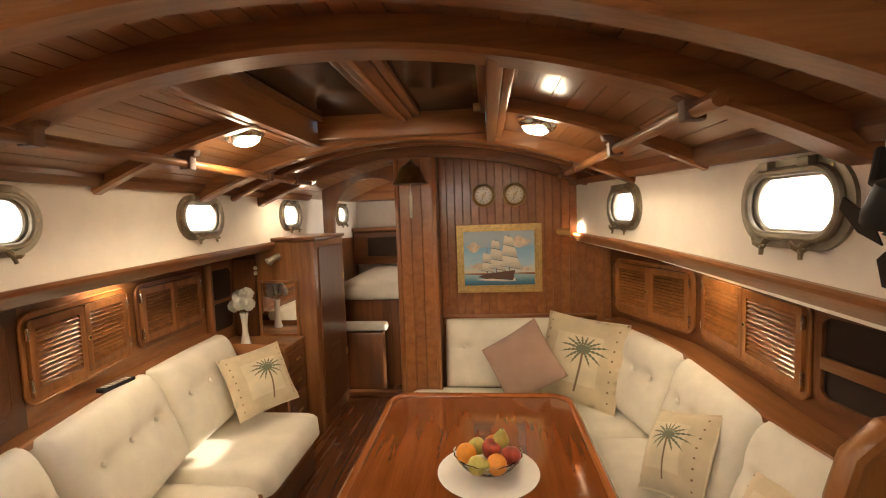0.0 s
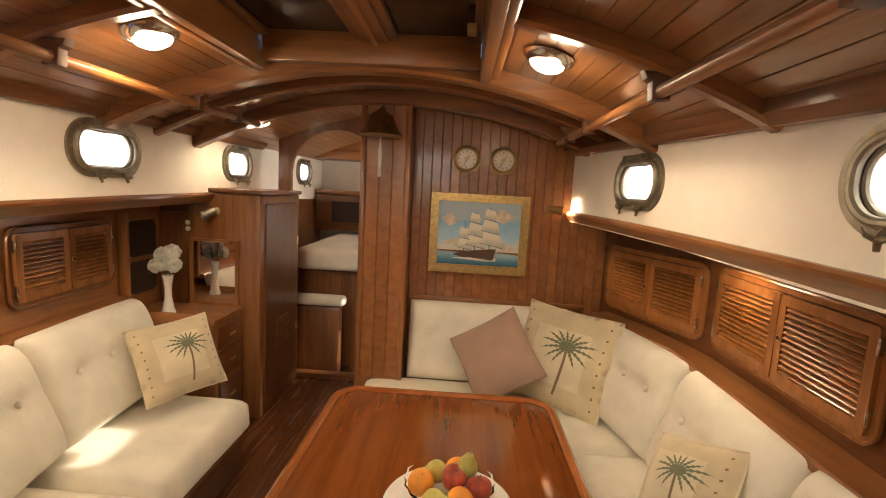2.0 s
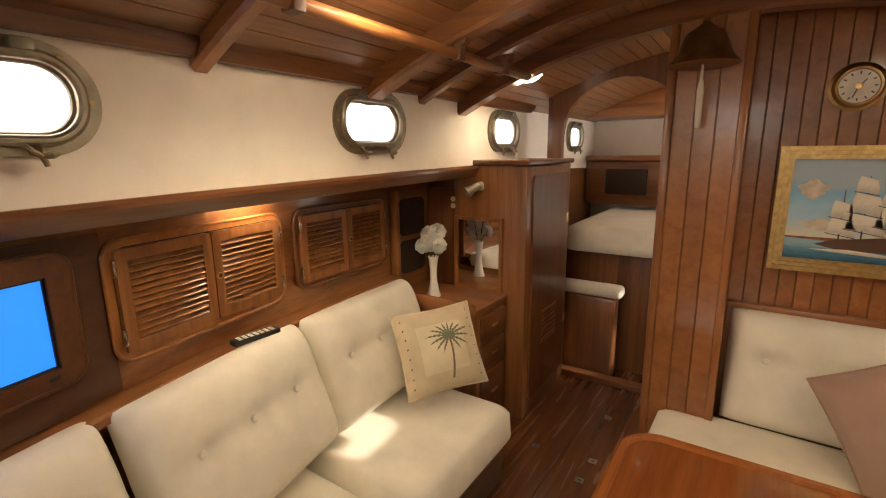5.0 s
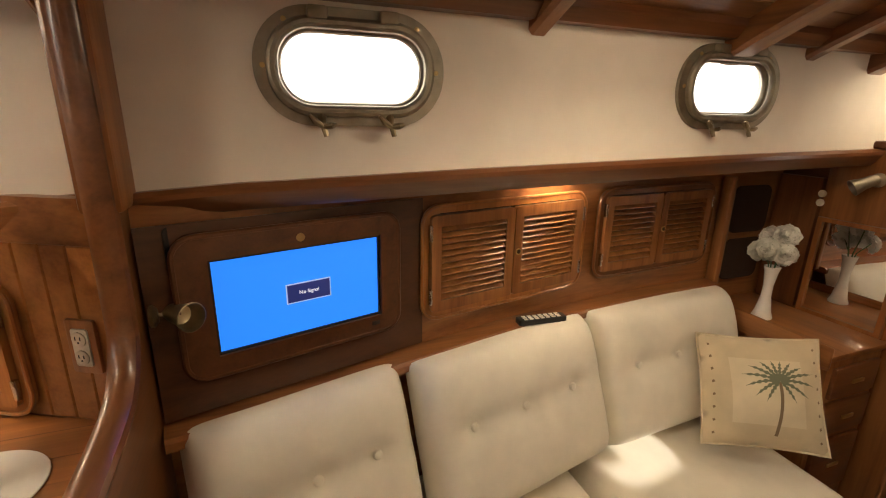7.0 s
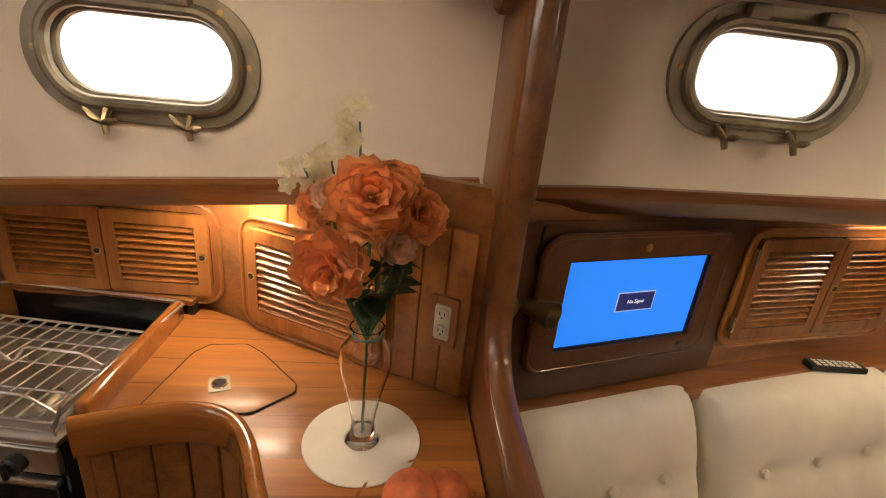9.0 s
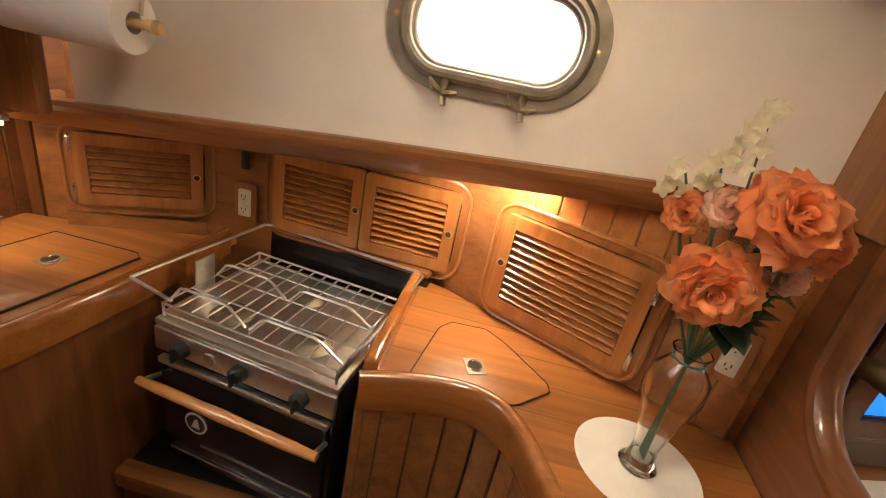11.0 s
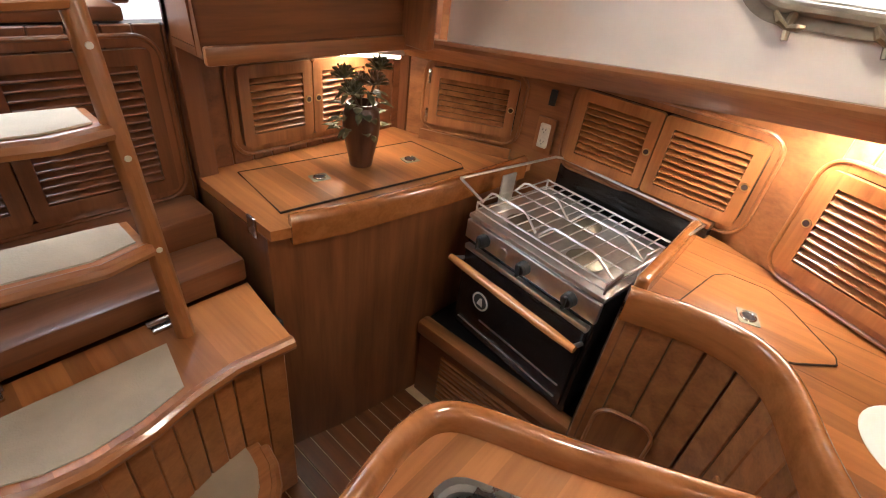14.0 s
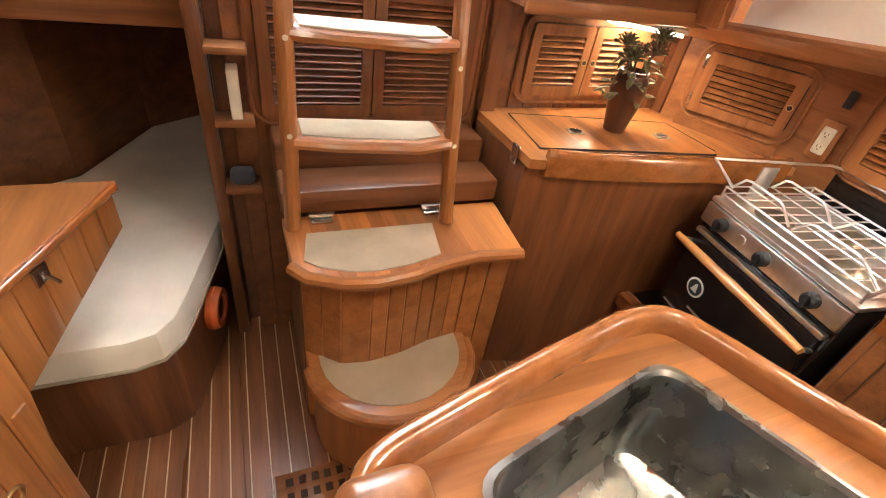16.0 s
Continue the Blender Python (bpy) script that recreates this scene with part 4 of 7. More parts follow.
ORANGE_SKIN = skin("orange_peel", (0.80, 0.30, 0.03), 0.1, 0.4, 0.25)
APPLE_SKIN = skin("red_apple_skin", (0.38, 0.06, 0.03), 0.45, 0.28, 0.0)
PEAR_SKIN = skin("green_pear_skin", (0.50, 0.43, 0.10), 0.2, 0.4, 0.05)
PEACH_SKIN = skin("peach_skin", (0.55, 0.13, 0.04), 0.35, 0.6, 0.05)


def fruit(kind, at, r, tilt=0, turn=0):
    m = Matrix.Translation(at) @ Matrix.Rotation(radians(turn), 4, "Z") @ Matrix.Rotation(radians(tilt), 4, "X")
    if kind == "pear":
        prof = [(r * a, r * b) for a, b in ((0.05, -0.95), (0.5, -0.85), (0.9, -0.45), (1.0, 0.0), (0.88, 0.45), (0.62, 0.85), (0.46, 1.15), (0.38, 1.35), (0.2, 1.48), (0.02, 1.5))]
    elif kind == "apple":
        prof = [(r * a, r * b) for a, b in ((0.1, -0.78), (0.35, -0.88), (0.7, -0.72), (0.97, -0.2), (1.0, 0.15), (0.85, 0.6), (0.5, 0.82), (0.25, 0.78), (0.05, 0.62))]
    else:
        prof = [(r * math.sin(radians(a)), -0.95 * r * math.cos(radians(a))) for a in range(3, 180, 15)] + [(0.05 * r, 0.9 * r)]
    t = thing(kind, at, {"orange": "ripe orange in the glass bowl", "apple": "red apple in the glass bowl", "pear": "green-yellow pear in the glass bowl", "peach": "red-orange peach in the counter bowl"}[kind], kind, "fruit")
    part("flesh", lathe(prof, sides=20, m=m), {"orange": ORANGE_SKIN, "apple": APPLE_SKIN, "pear": PEAR_SKIN, "peach": PEACH_SKIN}[kind], t, smooth=60)
    top = 1.5 if kind == "pear" else 0.7
    part("stem", rod([m @ Vector((0, 0, r * top)), m @ Vector((0.004, 0, r * (top + 0.25)))], 0.0022, None, 6), UMBER, t)
    return t


FZ = TZ + 0.075
fruit("orange", (0.110, 2.400, FZ + 0.012), 0.043, 20)
fruit("orange", (0.235, 2.340, FZ), 0.042, 50)
fruit("pear", (0.155, 2.335, FZ - 0.003), 0.038, 75, 70)
fruit("pear", (0.255, 2.450, FZ + 0.045), 0.036, 15, 30)
fruit("apple", (0.215, 2.425, FZ + 0.02), 0.042, 20, 40)
fruit("apple", (0.295, 2.400, FZ + 0.006), 0.042, -25)
fruit("pear", (0.155, 2.470, FZ + 0.008), 0.037, 60, -40)
fruit("orange", (0.225, 2.500, FZ), 0.042, 5)

# ---------------------------------------------------------------- bulkhead: picture, clocks, bell
pic = thing("framed_painting", (0.305, 4.03, 1.12), "gilt-framed oil painting of a sailing ship at sea", "painting")
PM = facing((0.305, 4.034, 1.363), -90)
GILT = plain("gilt", (0.56, 0.38, 0.15), 0.32, 0.9, vary=0.22, scale=45, bump=0.12)
W2, H2 = 0.315, 0.255
for a, b, z0, z1 in ((0.0, 0.018, 0.0, 0.04), (0.019, 0.034, 0.0, 0.030), (0.035, 0.050, 0.0, 0.022)):
    part("frame_moulding", plate([(-W2 + a, -H2 + a), (W2 - a, -H2 + a), (W2 - a, H2 - a), (-W2 + a, H2 - a)], z1, None, PM, holes=[[(-W2 + b, -H2 + b), (W2 - b, -H2 + b), (W2 - b, H2 - b), (-W2 + b, H2 - b)]]), GILT, pic)


def paint(name, stops, axis=1, scale=9.0):
    m, n, l, p = nodes_of(name)
    tc, t, sep, add = n.new("ShaderNodeTexCoord"), n.new("ShaderNodeTexNoise"), n.new("ShaderNodeSeparateXYZ"), n.new("ShaderNodeMath")
    t.inputs["Scale"].default_value, t.inputs["Detail"].default_value = scale, 6
    l.new(tc.outputs["Generated"], sep.inputs[0])
    l.new(tc.outputs["Generated"], t.inputs[0])
    add.operation = "MULTIPLY_ADD"
    add.inputs[1].default_value = 0.5
    l.new(t.outputs[0], add.inputs[0])
    l.new(sep.outputs[2], add.inputs[2])
    r = link_ramp(n, l, add.outputs[0], stops)
    l.new(r.outputs[0], p.inputs["Base Color"])
    p.inputs["Roughness"].default_value = 0.4
    b = n.new("ShaderNodeBump")
    b.inputs["Strength"].default_value = 0.15
    l.new(t.outputs[0], b.inputs["Height"])
    l.new(b.outputs[0], p.inputs["Normal"])
    return m


SKYP = paint("painted_sky", [(0.25, (0.72, 0.66, 0.52)), (0.5, (0.42, 0.62, 0.74)), (0.85, (0.24, 0.48, 0.68)), (1.2, (0.40, 0.50, 0.58))], scale=4)
SEAP = paint("painted_sea", [(0.2, (0.03, 0.09, 0.17)), (0.6, (0.07, 0.22, 0.34)), (1.0, (0.30, 0.46, 0.52))], scale=14)
SAILP = paint("painted_sail", [(0.2, (0.42, 0.40, 0.34)), (0.9, (0.80, 0.74, 0.62))], scale=5)
HULLP = plain("painted_hull", (0.10, 0.05, 0.03), 0.4)
CLOUDP = plain("painted_cloud", (0.66, 0.55, 0.44), 0.45, vary=0.25)
IW, IH = W2 - 0.05, H2 - 0.05


SHIP = ("hull", "mast", "sail", "spar", "jib", "spray")


def flat(name, pts, z, mat, parent=pic, frame=PM):
    if name in SHIP:
        pts = [(x * 1.36 + 0.012, y * 1.22 + 0.012) for x, y in pts]
    part(name, plate(pts, 0.0012, None, frame @ Matrix.Translation((0, 0, z))), mat, parent, smooth=0)


flat("sky", [(-IW, -IH * 0.55), (IW, -IH * 0.55), (IW, IH), (-IW, IH)], 0.004, SKYP)
flat("sea", [(-IW, -IH), (IW, -IH), (IW, -IH * 0.62), (IW * 0.3, -IH * 0.57), (-IW * 0.4, -IH * 0.62), (-IW, -IH * 0.58)], 0.0056, SEAP)
for cx, cy, r, sy in ((0.15, 0.12, 0.08, 0.45), (-0.19, 0.085, 0.05, 0.7), (-0.15, -0.06, 0.07, 0.3), (0.19, -0.085, 0.05, 0.35)):
    flat("cloud", [(cx + r * math.cos(a) * (1 + 0.2 * math.sin(5 * a)), cy + sy * r * math.sin(a) * (1 + 0.25 * math.cos(4 * a))) for a in np.linspace(0, 6.1, 26)], 0.0054, CLOUDP)
def spar(x0, y0, x1, y1, w=0.0012):
    flat("spar", [(x0 - w, y0 - w), (x1 + w, y1 - w), (x1 + w, y1 + w), (x0 - w, y0 + w)], 0.0096, HULLP)


flat("hull", [(-0.13, -0.125), (-0.09, -0.108), (0.015, -0.092), (0.078, -0.086), (0.066, -0.148), (0.03, -0.142), (-0.08, -0.138)], 0.0084, HULLP)
for x, top in ((-0.075, 0.06), (-0.025, 0.105), (0.045, 0.135)):
    flat("mast", [(x - 0.002, -0.11), (x + 0.002, -0.11), (x + 0.001, top), (x - 0.001, top)], 0.0072, HULLP)
# each mast: middle of the sails, foot height, the sails' half width and height from below
for x, foot, sails in ((-0.072, -0.09, ((0.034, 0.052), (0.027, 0.055))), (-0.020, -0.076, ((0.046, 0.055), (0.038, 0.065), (0.026, 0.05))), (0.052, -0.066, ((0.054, 0.066), (0.044, 0.062), (0.030, 0.055)))):
    for w, h in sails:
        tilt = w * 0.28
        flat("sail", [(x - w, foot + tilt * 0.6), (x - w * 0.3, foot + 0.006), (x + w * 0.9, foot - tilt), (x + w * 0.96, foot + h * 0.45 - tilt), (x + w * 0.72, foot + h - tilt), (x - w * 0.7, foot + h + tilt * 0.6), (x - w * 0.86, foot + h * 0.5 + tilt)], 0.0088, SAILP)
        spar(x - w * 1.05, foot + tilt * 0.6, x + w, foot - tilt)
        foot += h + 0.003
        x -= 0.004
flat("jib", [(0.086, -0.075), (0.125, -0.083), (0.075, 0.02)], 0.0086, SAILP)
flat("spray", [(-0.14, -0.142), (-0.05, -0.137), (0.06, -0.150), (0.075, -0.132), (0.082, -0.152), (0.03, -0.156), (-0.09, -0.148)], 0.0094, SAILP)

for x, lab in ((0.20, "round brass ship's clock with a white dial"), (0.43, "round brass ship's barometer with a pale dial")):
    cm = facing((x, 4.036, 1.836), -90)
    c = thing("ship_clock" if x < 0.3 else "barometer", (x, 4.036, 1.75), lab, "clock" if x < 0.3 else "barometer")
    part("case", lathe([(0.088, 0), (0.090, 0.006), (0.078, 0.012), (0.074, 0.034), (0.070, 0.040), (0.062, 0.038), (0.060, 0.022), (0.002, 0.022)], sides=36, m=cm), BRASS, c)
    part("dial", lathe([(0.060, 0.0225), (0.060, 0.033), (0.002, 0.033)], sides=32, m=cm), WHITE if x < 0.3 else IVORY, c, "white dial")
    for k in range(12):
        part("dial_mark", box(-0.0022, 0.0022, 0.044, 0.054, 0.0332, 0.0338, m=cm @ Matrix.Rotation(radians(30 * k), 4, "Z")), BLACK, c)
    for ang, l in ((40, 0.032), (200, 0.045)):
        part("pointer", box(-0.002, 0.002, -0.008, l, 0.035, 0.036, m=cm @ Matrix.Rotation(radians(-ang), 4, "Z")), BLACK, c)
    part("hub", lathe([(0.012, 0.0332), (0.012, 0.038), (0.002, 0.039)], sides=14, m=cm), BRASS, c)
bell = thing("ship_bell", (-0.295, 3.685, 1.88), "dark brass ship's bell on a bracket with white lanyard", "bell")
BELLB = plain("tarnished_brass", (0.30, 0.22, 0.10), 0.28, 1.0, vary=0.3)
part("dome", lathe([(0.124, 0.0), (0.118, 0.008), (0.094, 0.034), (0.080, 0.075), (0.064, 0.112), (0.026, 0.136), (0.012, 0.15)], (-0.295, 3.685, 1.92), sides=28), BELLB, bell)
part("bracket", rod([(-0.295, 3.818, 2.06), (-0.295, 3.74, 2.09), (-0.295, 3.685, 2.08), (-0.295, 3.685, 2.065)], 0.010, None, 8), BELLB, bell)
part("lanyard", rod([(-0.295, 3.685, 1.92), (-0.295, 3.685, 1.87), (-0.295, 3.685, 1.83), (-0.295, 3.685, 1.69)], [0.004, 0.006, 0.013, 0.010], None, 8), fabric("white_cord", (0.75, 0.68, 0.55), 300), bell, "white knotted lanyard")


def spot_lamp(base, normal_yaw, head_to, label, mat=BRASS, lit=True):
    m = facing(base, normal_yaw)
    t = thing("reading_lamp", base, label, "lamp", "reading lamps")
    part("wall_rose", lathe([(0.028, 0), (0.028, 0.008), (0.016, 0.016)], sides=18, m=m), mat, t)
    elbow = m @ Vector((0, 0, 0.045))
    part("arm", rod([m @ Vector((0, 0, 0.01)), elbow], 0.006, None, 8), mat, t)
    d = (Vector(head_to) - elbow).normalized()
    q = d.to_track_quat("Z", "Y").to_matrix().to_4x4()
    part("shade", lathe([(0.016, -0.02), (0.022, 0.0), (0.024, 0.03), (0.034, 0.065), (0.032, 0.066), (0.021, 0.03), (0.002, 0.02)], elbow, sides=18, m=q), mat, t)
    if lit:
        part("bulb", lathe([(0.002, 0.02), (0.02, 0.034), (0.016, 0.048), (0.002, 0.054)], elbow, sides=14, m=q), glow("reading_bulb", (1.0, 0.80, 0.5), 25), t)
        lamp("reading_light", "SPOT", elbow + d * 0.06, 6, WARM, 0.03, elbow + d, 120)
    return t


spot_lamp((0.76, 4.036, 1.55), -90, (1.2, 3.9, 1.52), "small brass reading lamp, lit, on the bulkhead")
spot_lamp((-1.40, 3.955, 1.42), -90, (-1.75, 3.5, 1.10), "unlit brass reading lamp above the mirror", BRONZE, False)
spot_lamp((-1.405, 1.438, 1.20), 90, (-1.1, 1.75, 1.22), "unlit dark bronze reading lamp beside the screen", AGED, False)

# ---------------------------------------------------------------- ceiling lamps


def dome_lamp(x, y, power):
    z = roof(x) - 0.002
    t = thing("ceiling_lamp", (x, y, z), "round chrome dome lamp, lit, under the deckhead", "lamp", "ceiling lamps")
    slope = math.degrees(math.atan(0.62 * (x - MID) / 1.5876))
    m = Matrix.Translation((x, y, z)) @ Matrix.Rotation(radians(slope), 4, "Y") @ Matrix.Rotation(math.pi, 4, "X")
    part("ring", lathe([(0.088, -0.002), (0.092, 0.006), (0.086, 0.018), (0.070, 0.030), (0.062, 0.032), (0.060, 0.02), (0.002, 0.018)], sides=32, m=m), STEEL, t)
    part("lens", lathe([(0.060, 0.030), (0.054, 0.042), (0.036, 0.052), (0.002, 0.056)], sides=28, m=m), glow("lamp_lens", (1.0, 0.86, 0.62), 14), t, "glowing warm lens")
    lamp("dome_light", "SPOT", (x, y, z - 0.075), power * 0.70, WARM, 0.06, None, 168)
    lamp("dome_glow", "POINT", (x, y, z - 0.15), power * 0.085, WARM, 0.05)


# the two lamps at y below 1 are unseen, added to light the aft end
for x, y, p in ((-0.88, 2.61, 30), (0.46, 2.72, 30), (-1.13, 4.0, 15), (-0.90, 0.78, 22), (0.33, 0.95, 6), (-0.5, 5.7, 5)):
    dome_lamp(x, y, p)

# thin striplights under the moulded shelf
for (x, y, z), (tx, ty), l, pw in (((-1.64, 2.66, 1.405), (0.03, 0.2), 0.2, 1.3), ((-1.66, 0.74, 1.305), (0.03, 0.25), 0.25, 3.6), ((1.27, 2.9, 1.405), (0.03, 0.2), 0.2, 1.2)):
    z = white_low(y) - 0.074
    s = thing("strip_light", (x, y, z), "slim warm strip light tucked under the shelf", "lamp", "strip lights")
    part("housing", box(x - 0.02, x + 0.02, y - ty / 2 - 0.01, y + ty / 2 + 0.01, z + 0.004, z + 0.012, 0.002), WHITE, s)
    part("tube", box(x - 0.013, x + 0.013, y - ty / 2, y + ty / 2, z, z + 0.004, 0.001), glow("strip_tube", (1.0, 0.78, 0.45), 8), s)
    lamp("strip_glow", "AREA", (x, y, z - 0.004), pw, WARM, (0.03, ty))

# ---------------------------------------------------------------- port saloon: screen, remote, dresser
m, w = wall_frame(port_lining, 1.50, 2.03, -1)
tv = thing("television", tuple((m @ Matrix.Translation((w / 2, 1.03, 0))).translation), "flat television, blue screen, in a rounded teak surround", "television")
SX0, SX1, SZ0, SZ1 = 0.055, 0.495, 1.071, 1.312
# both woods are darkened to paint the shade round the screen
SURROUND = wood("shaded_surround", (0.06, 0.021, 0.008), (0.13, 0.048, 0.017), 0, 0.32)
SHADED_TEAK = wood("shaded_teak", (0.04, 0.014, 0.006), (0.09, 0.032, 0.012), 1, 0.35)
# thin plate added over the lining, its near-black colour standing for shade
part("backing_panel", box(-0.075, w + 0.10, 0.925, 1.40, 0.0, 0.004, m=m), SHADED_TEAK, tv, "added teak panel coloured dark for the shade round the screen")
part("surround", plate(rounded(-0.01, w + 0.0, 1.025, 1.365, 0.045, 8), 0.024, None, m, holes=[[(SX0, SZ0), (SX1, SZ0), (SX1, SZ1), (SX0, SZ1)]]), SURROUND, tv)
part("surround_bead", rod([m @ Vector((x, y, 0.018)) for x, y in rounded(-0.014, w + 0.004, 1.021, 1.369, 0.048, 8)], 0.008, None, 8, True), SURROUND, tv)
part("bezel", plate([(SX0, SZ0), (SX1, SZ0), (SX1, SZ1), (SX0, SZ1)], 0.016, None, m, holes=[[(SX0 + 0.006, SZ0 + 0.006), (SX1 - 0.006, SZ0 + 0.006), (SX1 - 0.006, SZ1 - 0.006), (SX0 + 0.006, SZ1 - 0.006)]]), BLACK, tv)
part("screen", box(SX0 + 0.005, SX1 - 0.005, SZ0 + 0.005, SZ1 - 0.005, 0.006, 0.011, m=m), glow("blue_screen", (0.02, 0.23, 0.95), 1.0), tv, "bright blue screen")
cxs, czs = (SX0 + SX1) / 2 + 0.012, (SZ0 + SZ1) / 2 - 0.004
part("message_border", box(cxs - 0.060, cxs + 0.060, czs - 0.027, czs + 0.027, 0.0112, 0.0118, m=m), glow("message_edge", (0.55, 0.65, 0.9), 0.6), tv)
part("message_box", box(cxs - 0.057, cxs + 0.057, czs - 0.024, czs + 0.024, 0.012, 0.0126, m=m), glow("message_navy", (0.02, 0.03, 0.16), 0.6), tv)
words = bpy.data.curves.new("message", "FONT")
words.body, words.size, words.align_x, words.align_y, words.extrude = "No Signal", 0.014, "CENTER", "CENTER", 0.0002
word_ob = new("message", words)
word_ob.data.materials.append(glow("message_white", (0.9, 0.9, 0.95), 1.0))
word_ob.parent = tv
word_ob.matrix_world = Matrix.Translation(-where(tv)) @ m @ Matrix.Translation((cxs, czs, 0.0132))
part("lock", lathe([(0.011, 0.022), (0.011, 0.026), (0.006, 0.027)], sides=14, m=m @ Matrix.Translation((0.27, 1.338, 0))), BRASS, tv, "small brass lock")
part("receiver", box(0.462, 0.488, 1.043, 1.056, 0.022, 0.025, 0.002, m=m), BLACK, tv)
own = plate(rounded(-0.042, 0.042, -0.05, 0.05, 0.012), 0.05, None, facing((-1.47, 1.485, 1.345), 40))
solo("speaker_box", own, BLACK, (-1.47, 1.485, 1.345), "small black speaker wedged under the shelf", "speaker")
rem = thing("remote_control", (-1.655, 2.60, 0.918), "black remote control with pale buttons on the ledge", "remote")
rm = Matrix.Translation((-1.622, 2.60, 0.9165)) @ Matrix.Rotation(radians(86), 4, "Z")
part("body", plate(rounded(-0.095, 0.095, -0.024, 0.024, 0.010), 0.018, None, rm, 0.004), BLACK, rem)
for i in range(7):
    for j in range(3):
        part("key", box(-0.075 + i * 0.022, -0.060 + i * 0.022, -0.017 + j * 0.0125, -0.009 + j * 0.0125, 0.018, 0.0205, 0.001, m=rm), WHITE, rem)

dresser = thing("dresser", (-1.5, 3.80, 0), "teak dresser with drawers at the settee's end", "cabinet")
part("body", box(-1.79, -1.235, 3.635, 3.965, 0.0, 0.767, 0.006), TEAK_Z, dresser)
part("top", box(-1.80, -1.22, 3.615, 3.968, 0.77, 0.798, 0.008), TEAK_X, dresser)
part("fiddle", box(-1.80, -1.22, 3.602, 3.618, 0.74, 0.834, 0.006), TEAK_X, dresser)
for z0, z1 in ((0.14, 0.40), (0.43, 0.58), (0.60, 0.735)):
    d = part("drawer", box(-1.236, -1.218, 3.665, 3.94, z0, z1, 0.006), DARK_Y, dresser)
    part("handle", box(-1.216, -1.208, 3.77, 3.84, (z0 + z1) / 2 - 0.008, (z0 + z1) / 2 + 0.008, 0.003), BRASS, d, "brass pull")

cab = thing("hanging_locker", (-1.4, 4.3, 0), "tall teak hanging locker with a mirrored face", "locker")
part("body", box(-1.60, -1.12, 3.985, 4.70, 0.0, 1.535, 0.01), TEAK_Z, cab)
part("top", box(-1.575, -1.10, 3.965, 4.71, 1.538, 1.568, 0.01), DARK_Y, cab)
part("mirror_frame", plate([(-1.585, 0.795), (-1.26, 0.795), (-1.26, 1.235), (-1.585, 1.235)], 0.02, None, Matrix.Translation((0, 3.984, 0)) @ Matrix.Rotation(radians(90), 4, "X"), holes=[[(-1.565, 0.813), (-1.28, 0.813), (-1.28, 1.217), (-1.565, 1.217)]]), TEAK_Z, cab)
part("mirror", box(-1.566, -1.279, 3.974, 3.978, 0.812, 1.218), MIRROR, cab, "mirror")
part("side_door", plate(rounded(4.05, 4.62, 0.12, 1.48, 0.03), 0.014, None, facing((-1.119, 0, 0), 0)), DARK_Z, cab)
for i in range(8):
    part("vent_slat", box(-1.104, -1.098, 4.22, 4.45, 0.42 + i * 0.03, 0.432 + i * 0.03, 0.002), TEAK_Y, cab)
for z in (0.45, 1.15):
    part("hinge", box(-1.107, -1.099, 4.60, 4.64, z, z + 0.06, 0.003), BRASS, cab)
recess = thing("corner_shelf", (-1.68, 3.9, 0.83), "dark open corner shelf beside the mirror", "shelf")
part("back", box(-1.79, -1.605, 3.975, 4.0, 0.80, 1.40), DARK_Z, recess)
part("upright", box(-1.79, -1.735, 3.60, 3.632, 0.90, 1.40, 0.008), TEAK_Z, recess)
# two near-black plates paint the shade of openings in the side
part("recess_shade_plate", plate(rounded(3.68, 3.92, 1.13, 1.35, 0.04), 0.006, None, facing((-1.783, 0, 0), 0)), SHADOW, recess)
part("recess_shade_plate", plate(rounded(3.68, 3.92, 0.90, 1.10, 0.04), 0.006, None, facing((-1.783, 0, 0), 0)), SHADOW, recess)
sw = thing("switch_plate", (-1.59, 3.968, 1.30), "two pale round switches beside the lamp", "switch")
for z in (1.295, 1.335):
    part("button", lathe([(0.016, 0), (0.016, 0.006), (0.010, 0.010)], sides=14, m=facing((-1.595, 3.974, z), -90)), IVORY, sw)

# white roses in a milk-glass vase
ROSE_W = petal_cloth("white_petal", (1.0, 0.98, 0.92), 0.02)
ROSE_O = petal_cloth("coral_petal", (1.0, 0.47, 0.19), 0.04)
ROSE_P = petal_cloth("pale_pink_petal", (1.0, 0.70, 0.55))
BLOSSOM = petal_cloth("cream_blossom", (0.85, 0.80, 0.58), 0.15)
LEAF = plain("dark_leaf", (0.020, 0.045, 0.016), 0.45, vary=0.4, scale=30, bump=0.2)
STEMG = plain("green_stem", (0.06, 0.13, 0.06), 0.5)


def petal(own, m, w, l, cup, curl=0.3, wave=0.07):
    """A cupped petal with a rolled, wavy lip."""
    n = 5
    vs = []
    for j in range(n + 1):
        f = j / n
        row = []
        wd = w * math.sin(math.pi * min(1, 0.18 + 0.72 * f)) ** 0.7
        for i in range(5):
            u = -1 + i / 2
            z = l * f
            lip = curl * l * max(0, f - 0.6) ** 2 * 3
            wav = wave * l * math.sin(5 * u + 9 * w * 50) * f * f
            row.append(own.verts.new(m @ Vector((u * wd, cup * (1 - u * u * 0.55) * math.sin(math.pi * 0.55 * f) + lip + wav, z - 0.1 * l * u * u * f + 0.04 * l * math.sin(7 * u + w * 300) * f))))
        vs.append(row)
    for j in range(n):
        for i in range(4):
            own.faces.new((vs[j][i], vs[j][i + 1], vs[j + 1][i + 1], vs[j + 1][i]))


